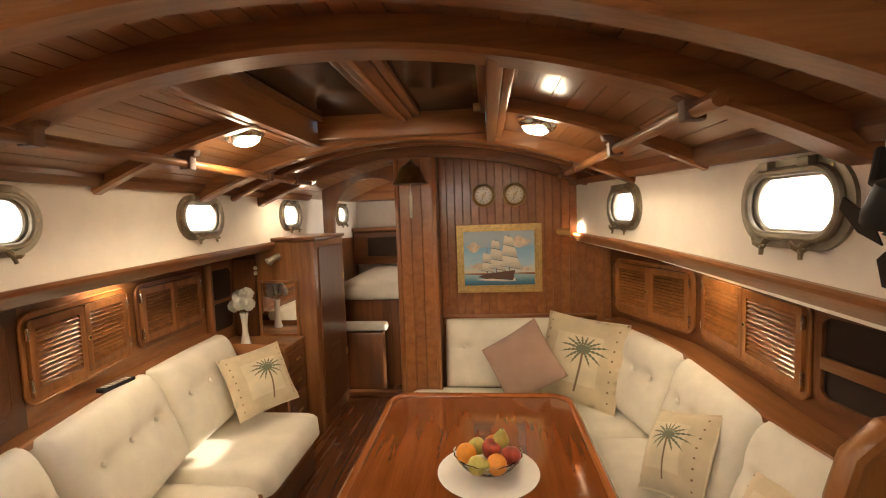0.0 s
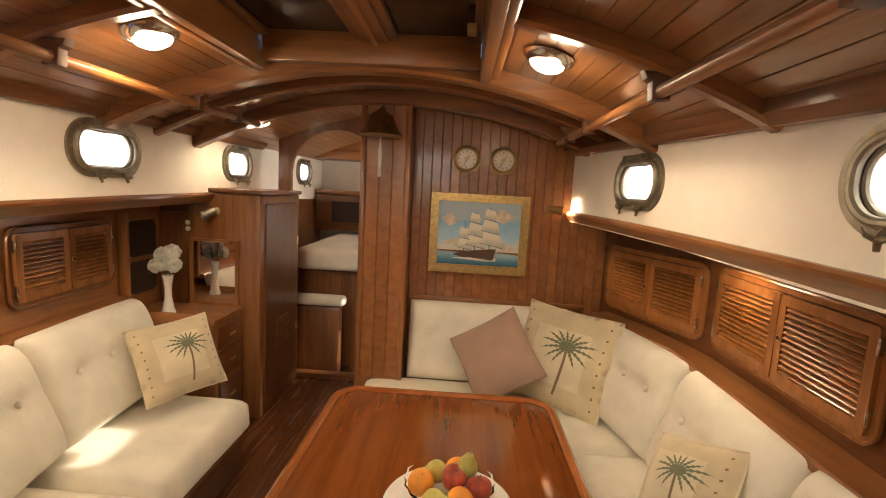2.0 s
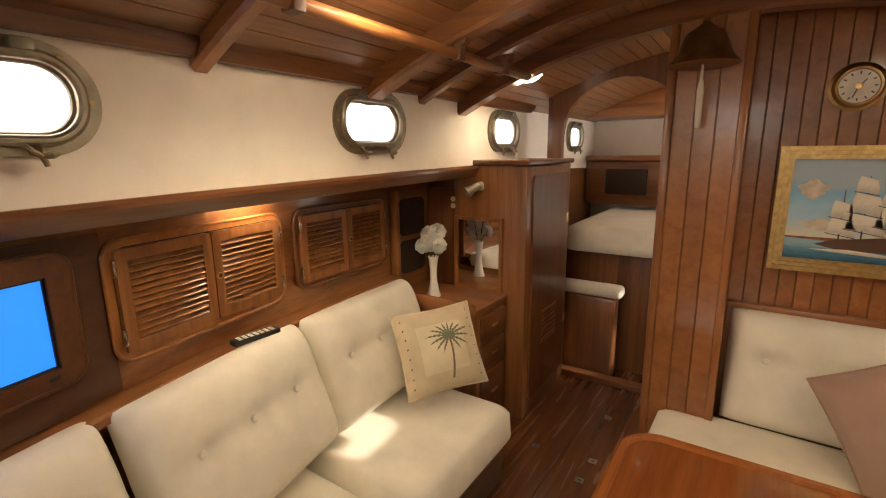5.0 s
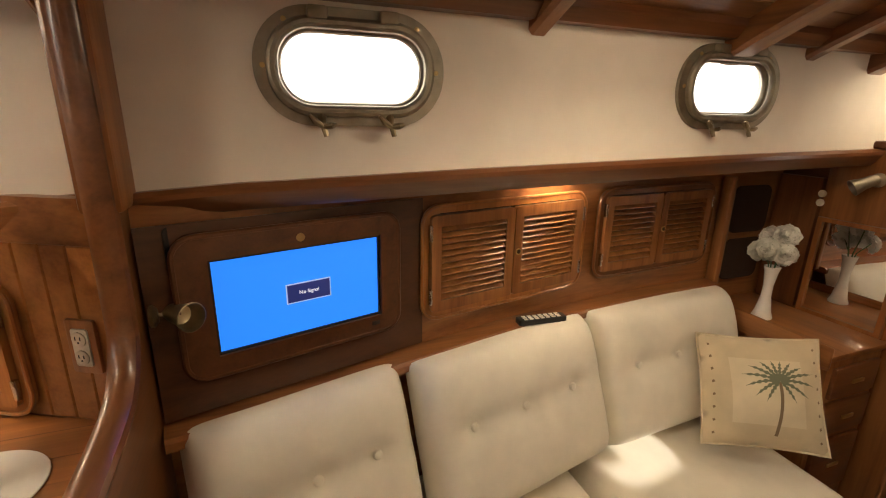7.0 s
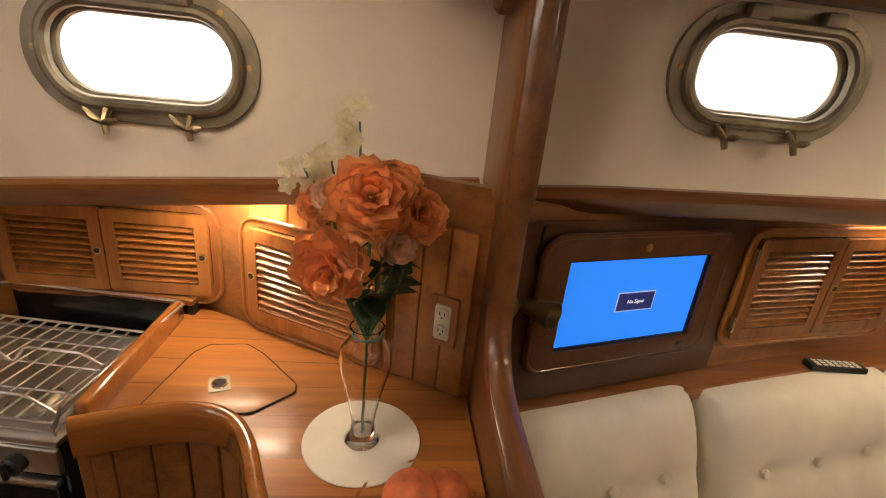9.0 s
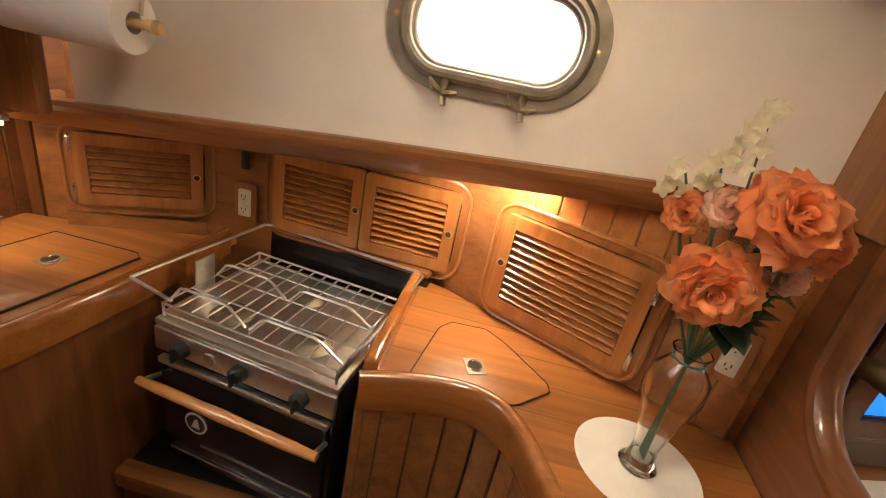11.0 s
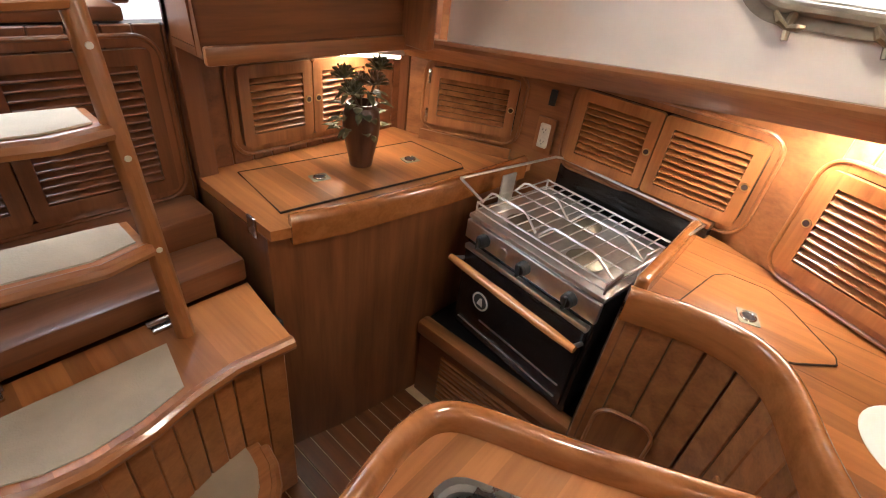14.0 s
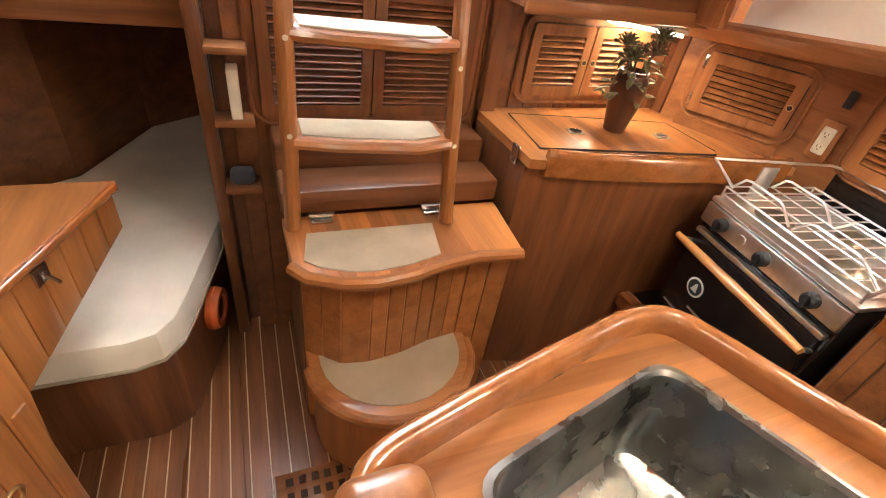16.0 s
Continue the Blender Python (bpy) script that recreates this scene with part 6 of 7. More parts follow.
# ---------------------------------------------------------------- aft counter with vase
ac = thing("aft_counter", (-1.2, -0.4, 0), "golden teak aft counter with a hinged lid", "counter")
apoly = [(-0.80, -0.20), (-1.00, -0.145), (-1.30, -0.095), (-1.50, -0.07), (-1.79, -0.05), (-1.75, -0.20), (-1.62, -0.50), (-1.60, -0.61), (-0.80, -0.61)]
part("worktop", plate(apoly, 0.03, None, Matrix.Translation((0, 0, CZ - 0.03))), WT, ac)
part("fiddle", strip([(x, y, CZ) for x, y in ((-0.85, -0.186), (-0.90, -0.172), (-1.00, -0.145), (-1.30, -0.095), (-1.50, -0.07), (-1.75, -0.052))], [(-0.02, -0.05), (0.006, -0.05), (0.009, 0.012), (0.006, 0.026), (-0.004, 0.034), (-0.014, 0.034), (-0.022, 0.026), (-0.024, 0.012)]), VARN, ac, smooth=60)
apf = [(-0.80, -0.22), (-1.00, -0.165), (-1.30, -0.115), (-1.50, -0.09), (-1.75, -0.072), (-1.75, -0.61), (-0.80, -0.61)]
part("body", plate(apf, CZ - 0.035, None, Matrix.Translation((0, 0, 0))), DARK_Z, ac)
hp = [(-0.868, -0.262), (-1.52, -0.165), (-1.54, -0.19), (-1.54, -0.44), (-0.90, -0.54)]
al = part("lid", plate(hp, 0.004, None, Matrix.Translation((0, 0, CZ + 0.0008)), 0.002), WT, ac)
part("lid_gap", rod([(x, y, CZ + 0.0032) for x, y in hp], 0.0032, None, 6, True), SHADOW, al)
ring_pull(al, -1.074, -0.375, -10)
ring_pull(al, -1.411, -0.318, -10)
part("backsplash", strip([(-1.735, -0.12, CZ), (-1.60, -0.46, CZ)], [(0, 0), (0.018, 0), (0.018, 0.035), (0, 0.04)]), TEAK_Y, ac)
part("corner_latch", box(-0.798, -0.79, -0.30, -0.26, CZ - 0.05, CZ + 0.01, 0.004), STEEL, ac)
vz = (-1.245, -0.385, CZ + 0.006)
dv = thing("wooden_vase", vz, "tall dark wooden vase on the aft counter", "vase")
part("body", lathe([(0.036, 0), (0.038, 0.004), (0.040, 0.02), (0.054, 0.09), (0.060, 0.14), (0.056, 0.175), (0.046, 0.195), (0.049, 0.205), (0.042, 0.206), (0.040, 0.19), (0.002, 0.10)], vz, sides=32), wood("vase_timber", (0.05, 0.018, 0.008), (0.12, 0.045, 0.018), 2, 0.3), dv)
pl = thing("dried_plant", (vz[0], vz[1], vz[2] + 0.15), "dried olive-brown protea flowers and trailing leaves", "plant")
DRY = plain("dried_leaf", (0.14, 0.125, 0.055), 0.7, vary=0.5, scale=40)
DRYB = plain("dried_brown", (0.16, 0.095, 0.05), 0.8, vary=0.4, scale=40)
rng = random.Random(4)
for k in range(5):
    a = radians(72 * k + 20)
    tip = Vector((vz[0] + 0.055 * math.cos(a), vz[1] + 0.055 * math.sin(a), vz[2] + 0.24 + 0.03 * (k % 3)))
    part("stalk", rod([(vz[0], vz[1], vz[2] + 0.12), (vz[0] + 0.02 * math.cos(a), vz[1] + 0.02 * math.sin(a), vz[2] + 0.20), tip], 0.003, None, 6), DRYB, pl)
    own = bmesh.new()
    for j in range(26):
        b, tilt = radians(137.5 * j), 10 + 2.6 * j
        mm = Matrix.Translation(tip) @ Matrix.Rotation(b, 4, "Z") @ Matrix.Rotation(radians(-tilt), 4, "X")
        petal(own, mm, 0.008, 0.045, 0.006, 0.2)
    part("flower_head", own, DRYB if k % 2 else DRY, pl)
for k in range(46):
    a, hgt = rng.uniform(0, 6.28), rng.uniform(0.10, 0.27)
    rr = rng.uniform(0.04, 0.10) + (0.03 if hgt < 0.18 else 0)
    leaf(pl, (vz[0] + rr * 0.6 * math.cos(a), vz[1] + rr * 0.6 * math.sin(a), vz[2] + hgt), (math.cos(a), math.sin(a), rng.uniform(-0.8, 0.6)), rng.uniform(0.025, 0.055), rng.uniform(0.008, 0.016), "leaf", DRY)

fl = thing("fluorescent_lamp", (-1.33, -0.56, 1.24), "slim lit fluorescent lamp under the shelf", "lamp")
fa, fb = Vector((-1.215, -0.565, 1.255)), Vector((-1.49, -0.49, 1.238))
d = (fb - fa).normalized()
q = Matrix.Translation((fa + fb) / 2) @ d.to_track_quat("X", "Z").to_matrix().to_4x4()
part("housing", box(-0.15, 0.15, -0.035, 0.035, 0.006, 0.022, 0.004, m=q), WHITE, fl)
part("diffuser", box(-0.14, 0.14, -0.028, 0.028, -0.006, 0.006, 0.003, m=q), glow("tube_glow", (1.0, 0.80, 0.50), 9), fl, "glowing diffuser")
lamp("tube_light", "AREA", (-1.335, -0.565, 1.24), 2.2, WARM, (0.06, 0.26))
oc = thing("overhead_panel", (-1.2, -0.45, 1.29), "dark teak overhead panel above the aft counter", "panel")
part("face", plate([(-1.62, 1.29), (-0.80, 1.29), (-0.80, 2.12), (-1.45, 1.90), (-1.62, 1.90)], 0.03, None, Matrix.Translation((0, -0.42, 0)) @ Matrix.Rotation(radians(90), 4, "X"), holes=[rounded(-0.93 - HOLE_W / 2, -0.93 + HOLE_W / 2, 1.60 - HOLE_H / 2, 1.60 + HOLE_H / 2, 0.08, 8)]), DARK_X, oc)
part("soffit", box(-1.62, -0.80, -0.615, -0.452, 1.29, 1.31), DARK_X, oc)
part("cheek", box(-0.83, -0.80, -0.615, -0.452, 1.312, 2.12), DARK_Z, oc)
part("corner_trim", box(-1.475, -1.435, -0.44, -0.31, 1.29, 1.92, 0.01), TEAK_Z, oc)
part("lower_lip", box(-1.60, -0.80, -0.425, -0.405, 1.275, 1.32, 0.008), TEAK_X, oc)
porthole(facing((-0.93, -0.42, 0), 90), 1.60)

# aft bulkhead panelling and its louvred doors
setting("wall_aft_starboard", box(0.10, 1.6, -2.45, -2.40, 0.0, 2.2), DARK_X)
setting("wall_quarter", box(0.0, 0.04, -2.40, -0.662, 0.0, 1.40), DARK_Y)
setting("wall_quarter_return", box(0.042, 0.086, -0.764, -0.642, 0.0, 2.15), DARK_Z)
boards(wall_aft, DARK_Z, facing((0.0, -0.615, 0), 90), 0.066, [1.335] * 13 + [1.285] * 12, 0.010, 0.0)
locker("louvred_locker", facing((-0.955, -0.602, 0), 90) , 0.50, 0.985, 1.225, TEAK_Z, [(0.0, 0.248, 0.985, 1.225, TEAK_Z, 1, 0), (0.252, 0.50, 0.985, 1.225, TEAK_Z, -1, 0)], "louvred teak locker under the lamp", surround=TEAK_Z)
locker("engine_doors", facing((-0.085, -0.602, 0), 90), 0.66, 0.91, 1.285, DARK_Z, [(0.0, 0.328, 0.91, 1.285, DARK_Z, 0, 0), (0.332, 0.66, 0.91, 1.285, DARK_Z, 0, 0)], "dark louvred doors behind the ladder")
part("corner_trim", box(-0.86, -0.80, -0.615, -0.57, 0.0, 2.05, 0.01), DARK_Z, thing("corner_post", (-0.83, -0.71, 0), "dark teak corner post by the aft counter", "post"))

# companionway ladder and engine-box steps
steps = thing("engine_box", (-0.42, -0.35, 0), "teak engine-box step with boarded front and mat", "steps")
fr = [(-0.105, -0.095), (-0.14, -0.045), (-0.22, -0.008), (-0.30, 0.004), (-0.40, -0.006), (-0.50, -0.035), (-0.60, -0.048), (-0.74, -0.035)]
SZ = 0.73
part("tread", plate(fr + [(-0.77, -0.30), (-0.10, -0.30)], 0.035, None, Matrix.Translation((0, 0, SZ - 0.035)), 0.008), WT, steps)
edge = [(x, y, SZ - 0.018) for x, y in fr]
part("nosing", rod(edge, 0.019, None, 10), GOLD_X, steps)
MATW = fabric("woven_step_mat", (0.52, 0.44, 0.31), 260, 0.2, 0.9)
part("step_mat", plate([(-0.135, -0.09), (-0.17, -0.058), (-0.24, -0.028), (-0.31, -0.018), (-0.40, -0.028), (-0.49, -0.055), (-0.515, -0.20), (-0.155, -0.205)], 0.004, None, Matrix.Translation((0, 0, SZ + 0.001))), MATW, steps, "beige woven non-slip mat")
fb2 = [(-0.125, -0.125), (-0.22, -0.045), (-0.30, -0.032), (-0.40, -0.042), (-0.50, -0.070), (-0.60, -0.082), (-0.735, -0.070)]
core = [(x, y - 0.016) for x, y in fb2] + [(-0.735, -0.60), (-0.125, -0.60)]
part("core", plate(core, SZ - 0.04), DARK_Z, steps)
for (xa, ya), (xb, yb) in zip(fb2, fb2[1:]):
    d = Vector((xa - xb, ya - yb, 0))
    n = Vector((-d.y, d.x, 0)).normalized()
    cnt = max(1, round(d.length / 0.062))
    boards(steps, GOLD_Z, facing((xa - n.x * 0.014, ya - n.y * 0.014, 0), math.degrees(math.atan2(n.y, n.x))), d.length / cnt, [SZ - 0.037] * cnt, 0.013, 0.03)
part("upper_ledge", box(-0.775, -0.10, -0.45, -0.302, SZ, SZ + 0.075, 0.012), DARK_X, steps)
part("upper_ledge", box(-0.775, -0.10, -0.598, -0.452, SZ, SZ + 0.15, 0.012), DARK_X, steps)
part("side_latch", box(-0.768, -0.755, -0.16, -0.12, SZ - 0.06, SZ - 0.025, 0.004), BLACK, steps)
lo = thing("lower_step", (-0.4, -0.02, 0), "rounded lower teak step with beige mat", "step")
arc = [(-0.128, -0.13)] + [(-0.38 + 0.252 * math.cos(radians(a)), -0.06 + 0.235 * math.sin(radians(a))) for a in range(0, 181, 15)] + [(-0.632, -0.10)]
part("tread", plate(arc, 0.035, None, Matrix.Translation((0, 0, 0.325)), 0.008), GOLD_X, lo)
part("nosing", rod([(x, y, 0.343) for x, y in arc[1:-1]], 0.019, None, 10), GOLD_X, lo)
part("riser", plate([(x * 0.93 - 0.026, y - 0.02) for x, y in arc], 0.324), GOLD_Z, lo)
part("step_mat", plate([((x + 0.375) * 0.86 - 0.375, (y + 0.06) * 0.84 - 0.06) for x, y in arc], 0.004, None, Matrix.Translation((0, 0, 0.361))), fabric("beige_carpet", (0.42, 0.33, 0.22), 300, 0.12), lo, "beige carpet mat")

lad = thing("companionway_ladder", (-0.34, -0.2, SZ), "varnished teak companionway ladder with matted treads", "ladder")
L0, L1, R0, R1 = Vector((-0.125, -0.235, SZ + 0.002)), Vector((-0.15, -0.355, 1.60)), Vector((-0.56, -0.205, SZ + 0.002)), Vector((-0.55, -0.325, 1.52))
for a, b in ((L0, L1), (R0, R1)):
    own = bmesh.new()
    d = (b - a)
    rod([a, a + d * 0.5, b - d.normalized() * 0.02, b], [0.021, 0.021, 0.021, 0.012], own, 12)
    part("rail", own, GOLD_Z, lad)
    for f in (0.3, 0.55, 0.8):
        p = a + d * f + Vector((0.0, 0.021, 0))
        part("plug", lathe([(0.007, 0), (0.006, 0.002)], sides=8, m=facing(p, 90)), IVORY, lad)
for f in (0.305, 0.60, 0.86):
    a, b = L0.lerp(L1, f), R0.lerp(R1, f)
    own = bmesh.new()
    z = (a.z + b.z) / 2
    pts = [(a.x - 0.012, a.y + 0.01), ((a.x * 3 + b.x) / 4, a.y + 0.035), ((a.x + b.x) / 2, a.y + 0.05), ((a.x + 3 * b.x) / 4, b.y + 0.035), (b.x + 0.012, b.y + 0.01), (b.x + 0.012, b.y - 0.11), (a.x - 0.012, a.y - 0.12)]
    t = part("tread", plate(pts, 0.03, None, Matrix.Translation((0, 0, z - 0.03)), 0.008), GOLD_X, lad)
    part("tread_nosing", rod([(x, y, z - 0.014) for x, y in pts[:5]], 0.016, None, 8), GOLD_X, t)
    part("tread_mat", plate([((x - (a.x + b.x) / 2) * 0.9 + (a.x + b.x) / 2, (y - a.y + 0.03) * 0.8 + a.y - 0.03) for x, y in pts], 0.004, None, Matrix.Translation((0, 0, z + 0.001))), MATW, t, "beige woven mat")
for x in (-0.205, -0.535):
    hb = part("floor_hinge", box(x - 0.03, x + 0.03, -0.285, -0.245, SZ + 0.001, SZ + 0.012, 0.003), STEEL, lad, "chrome hinge")
    part("pin", rod([(x - 0.035, -0.265, SZ + 0.02), (x + 0.035, -0.265, SZ + 0.02)], 0.008, None, 8), STEEL, hb)

# companionway opening: sill and slides
cw = thing("companionway", (-0.3, -0.8, 1.4), "dark teak companionway sill and slides to the cockpit", "opening")
part("sill", box(-0.72, 0.06, -0.80, -0.615, 1.338, 1.372, 0.008), DARK_X, cw)
for x in (-0.72, 0.06):
    part("slide", box(x - 0.02, x + 0.02, -0.80, -0.615, 1.375, 2.15, 0.008), DARK_Z, cw)
ck = thing("cockpit_seat", (-0.3, -1.7, 1.3), "pale yellow cockpit seat backs in full daylight", "seat")
COCK = plain("cockpit_vinyl", (0.80, 0.70, 0.42), 0.5, vary=0.05, scale=20, bump=0.1)
part("base", box(-1.5, 0.9, -2.3, -1.5, 1.05, 1.40, 0.02), plain("white_gelcoat", (0.82, 0.81, 0.78), 0.35, vary=0.03, scale=8, bump=0.02), ck, "white moulded base")
for k in range(6):
    part("back_cushion", box(-1.5 + k * 0.4, -1.11 + k * 0.4, -2.1, -2.0, 1.41, 1.80, 0.03, seg=3), COCK, ck)
sp = thing("shelf_post", (0.03, -0.72, 0), "upright teak post with small open shelves", "post")
part("post", box(0.045, 0.085, -0.64, -0.58, 0.0, 2.15, 0.01), DARK_Z, sp)
part("post", box(-0.09, -0.06, -0.64, -0.602, 0.60, 1.39, 0.008), DARK_Z, sp)
for z in (0.68, 0.90, 1.10):
    part("shelf", box(-0.06, 0.045, -0.602, -0.52, z, z + 0.02, 0.004), TEAK_X, sp)
solo("book", box(-0.03, 0.0, -0.595, -0.53, 0.9205, 1.06, 0.003), IVORY, (0, -0.58, 0.92), "pale upright booklet on the little shelf", "book")
solo("cloth_bundle", box(-0.045, 0.03, -0.595, -0.535, 0.7005, 0.75, 0.02, seg=3), fabric("dark_cloth", (0.06, 0.06, 0.07), 200), (0, -0.58, 0.70), "dark folded cloth on the lower shelf", "cloth")

# ---------------------------------------------------------------- sink peninsula
pen = thing("sink_peninsula", (-0.6, 1.0, 0), "teak sink counter with a deep rounded fiddle", "counter")
rim = [(-0.975, 1.0), (-0.945, 0.935), (-0.865, 0.77), (-0.805, 0.645), (-0.755, 0.525), (-0.728, 0.475), (-0.69, 0.447), (-0.64, 0.441), (-0.585, 0.447), (-0.46, 0.477), (-0.35, 0.505), (-0.24, 0.534), (-0.15, 0.562), (-0.112, 0.60), (-0.10, 0.66), (-0.10, 0.75)]
top = rim + [(-0.10, 1.37), (-0.975, 1.37)]


def soft_corners(pts, r, seg=5):
    out = []
    for i, p in enumerate(pts):
        p, a, b = Vector(p), Vector(pts[i - 1]), Vector(pts[(i + 1) % len(pts)])
        u, v = p + (a - p).normalized() * r, p + (b - p).normalized() * r
        out += [tuple(u * (1 - t) ** 2 + p * 2 * t * (1 - t) + v * t * t) for t in (k / seg for k in range(seg + 1))]
    return out


SK = soft_corners([(-0.645, 0.528), (-0.255, 0.622), (-0.35, 1.02), (-0.80, 0.90)], 0.05)
NK = len(SK)
part("worktop", plate(top, 0.03, None, Matrix.Translation((0, 0, CZ - 0.03)), holes=[SK]), wood("peninsula_planks", (0.27, 0.095, 0.023), (0.44, 0.18, 0.048), 0, rough=0.34, coat=0.15, stave=0.042), pen)
part("fiddle", strip([(x, y, CZ) for x, y in curved(rim, 4)], [(-0.026, -0.045), (0.006, -0.045), (0.011, 0.0), (0.011, 0.026), (0.006, 0.039), (-0.004, 0.046), (-0.016, 0.046), (-0.025, 0.038), (-0.028, 0.026)]), VARN, pen, smooth=60)
part("body", plate([(x * 0.97 - 0.015, y * 0.985 + 0.02) for x, y in rim] + [(-0.12, 1.37), (-0.95, 1.37)], CZ - 0.24), DARK_Z, pen)
part("apron", strip([(x, y, CZ - 0.24) for x, y in rim], [(-0.02, 0), (-0.006, 0), (-0.006, 0.205), (-0.02, 0.205)]), TEAK_Z, pen)
part("end_post", box(-0.195, -0.085, 0.59, 0.70, 0.0, CZ + 0.058, 0.028, seg=4), TEAK_Z, pen)
sink = thing("sink_basin", (-0.53, 0.8, 0.72), "square stainless steel sink basin with drain", "sink")
own = bmesh.new()
cxk, cyk = sum(p[0] for p in SK) / NK, sum(p[1] for p in SK) / NK
rings = []
for f, z in ((1.03, CZ + 0.003), (0.985, CZ + 0.004), (0.96, CZ - 0.004), (0.93, 0.78), (0.86, 0.735), (0.75, 0.725)):
    rings.append([own.verts.new((cxk + (x - cxk) * f, cyk + (y - cyk) * f, z)) for x, y in SK])
for a, b in zip(rings, rings[1:]):
    for k in range(NK):
        own.faces.new((a[k], a[(k + 1) % NK], b[(k + 1) % NK], b[k]))
own.faces.new(rings[-1])
bas = part("basin", own, plain("worn_stainless", (0.34, 0.33, 0.30), 0.22, 1.0, vary=0.3, scale=14), sink)
part("drain", lathe([(0.045, 0), (0.045, 0.004), (0.030, 0.003), (0.028, -0.0), (0.002, 0.001)], (-0.655, 0.70, 0.727), sides=22), STEEL, sink, "drain strainer")
cl = bmesh.new()
bmesh.ops.create_grid(cl, x_segments=12, y_segments=8, size=0.06)
for v in cl.verts:
    v.co = Vector((-0.47 + v.co.x * 0.9, 0.76 + v.co.y * 0.6, 0.742 + 0.02 * abs(noise.noise(v.co * 30))))
dish = solo("dish_cloth", cl, fabric("blue_grey_cloth", (0.10, 0.13, 0.20), 200, 0.5), (-0.47, 0.8, 0.73), "crumpled blue-grey dish cloth in the sink", "cloth")
dish.modifiers.new("thick", "SOLIDIFY").thickness = 0.003

# orange roses in a glass vase, mat and fruit on the counter
fx, fy = -1.27, 1.125
solo("place_mat", lathe([(0.120, 0), (0.124, 0.0015), (0.122, 0.003), (0.002, 0.003)], (fx, fy, CZ + 0.001), sides=40), fabric("white_ribbed_mat", (0.78, 0.74, 0.65), 500), (fx, fy, CZ), "round white ribbed mat under the glass vase", "mat")
gv = thing("glass_vase", (fx, fy, CZ + 0.005), "clear glass vase with a wide shoulder", "vase")
part("body", lathe([(0.036, 0), (0.038, 0.004), (0.026, 0.02), (0.024, 0.05), (0.036, 0.12), (0.052, 0.19), (0.050, 0.225), (0.032, 0.25), (0.026, 0.262), (0.034, 0.275), (0.031, 0.275), (0.0235, 0.262), (0.029, 0.25), (0.047, 0.224), (0.049, 0.19), (0.033, 0.12), (0.021, 0.05), (0.022, 0.024), (0.002, 0.018)], (fx, fy, CZ + 0.0045), sides=32), GLASS, gv, smooth=60)
part("ribbon", rod([(fx + 0.027 * math.cos(a), fy + 0.027 * math.sin(a), CZ + 0.262) for a in np.linspace(0, 5.9, 18)], 0.002, None, 6, True), plain("teal_ribbon", (0.05, 0.28, 0.33), 0.5), gv)
ob = thing("orange_roses", (fx, fy, CZ + 0.1), "bouquet of coral artificial roses with cream blossom", "flowers")
out = Vector((1.0, 0.05, 0.12))
for i, (p, r, mat) in enumerate((((-1.215, 1.058, 1.352), 0.060, ROSE_O), ((-1.225, 1.12, 1.474), 0.063, ROSE_O), ((-1.27, 1.205, 1.437), 0.044, ROSE_O), ((-1.315, 1.02, 1.43), 0.032, ROSE_O), ((-1.255, 1.17, 1.385), 0.032, ROSE_P), ((-1.265, 1.05, 1.462), 0.028, ROSE_P), ((-1.375, 1.165, 1.46), 0.045, ROSE_O))):
    p = (p[0] + 0.035, p[1] + 0.005, p[2] + 0.012)
    rose(ob, p, out + Vector((0, (p[1] - fy) * 4, (p[2] - 1.40) * 5)), r, mat, 20 + i)
    part("stem", rod([(fx + 0.004 * i - 0.012, fy, CZ + 0.03), (fx, fy, CZ + 0.25), (fx + (p[0] - fx) * 0.5, fy + (p[1] - fy) * 0.6, 1.30), (p[0] - 0.02, p[1], p[2] - 0.01)], 0.0028, None, 6), STEMG, ob)
rng = random.Random(9)
for bx, by, bz, cnt in ((-1.28, 1.05, 1.52, 9), (-1.295, 1.095, 1.585, 8), (-1.285, 1.005, 1.50, 6), (-1.275, 1.165, 1.44, 6)):
    own = bmesh.new()
    for k in range(cnt):
        c = Vector((bx + rng.uniform(-0.015, 0.015), by + rng.uniform(-0.028, 0.028), bz + rng.uniform(-0.035, 0.035)))
        for j in range(5):
            mm = Matrix.Translation(c) @ Matrix.Rotation(radians(90), 4, "Y") @ Matrix.Rotation(radians(72 * j), 4, "Z") @ Matrix.Rotation(radians(-60), 4, "X")
            petal(own, mm, 0.007, 0.017, 0.003, 0.2)
    part("blossom_spray", own, BLOSSOM, ob)
    part("stem", rod([(fx, fy, CZ + 0.25), ((fx + bx) / 2, (fy + by) / 2, 1.36), (bx - 0.01, by, bz)], 0.002, None, 6), STEMG, ob)
for k in range(20):
    a = rng.uniform(-1.9, 1.9)
    z = rng.uniform(1.27, 1.41)
    leaf(ob, (fx + 0.02 * math.cos(a), fy + 0.02 * math.sin(a), z), (math.cos(a), math.sin(a) * 1.2, rng.uniform(-0.1, 0.8)), rng.uniform(0.05, 0.085), rng.uniform(0.018, 0.032))
fruit_bowl((-1.03, 1.23, CZ + 0.001), 0.105, "clear glass fruit bowl on the galley counter")
fruit("peach", (-1.03, 1.215, CZ + 0.115), 0.045, 15)
fruit("peach", (-1.00, 1.285, CZ + 0.075), 0.042, 40)
fruit("peach", (-1.07, 1.28, CZ + 0.075), 0.042, -30)
fruit("orange", (-0.99, 1.16, CZ + 0.07), 0.042, 10)

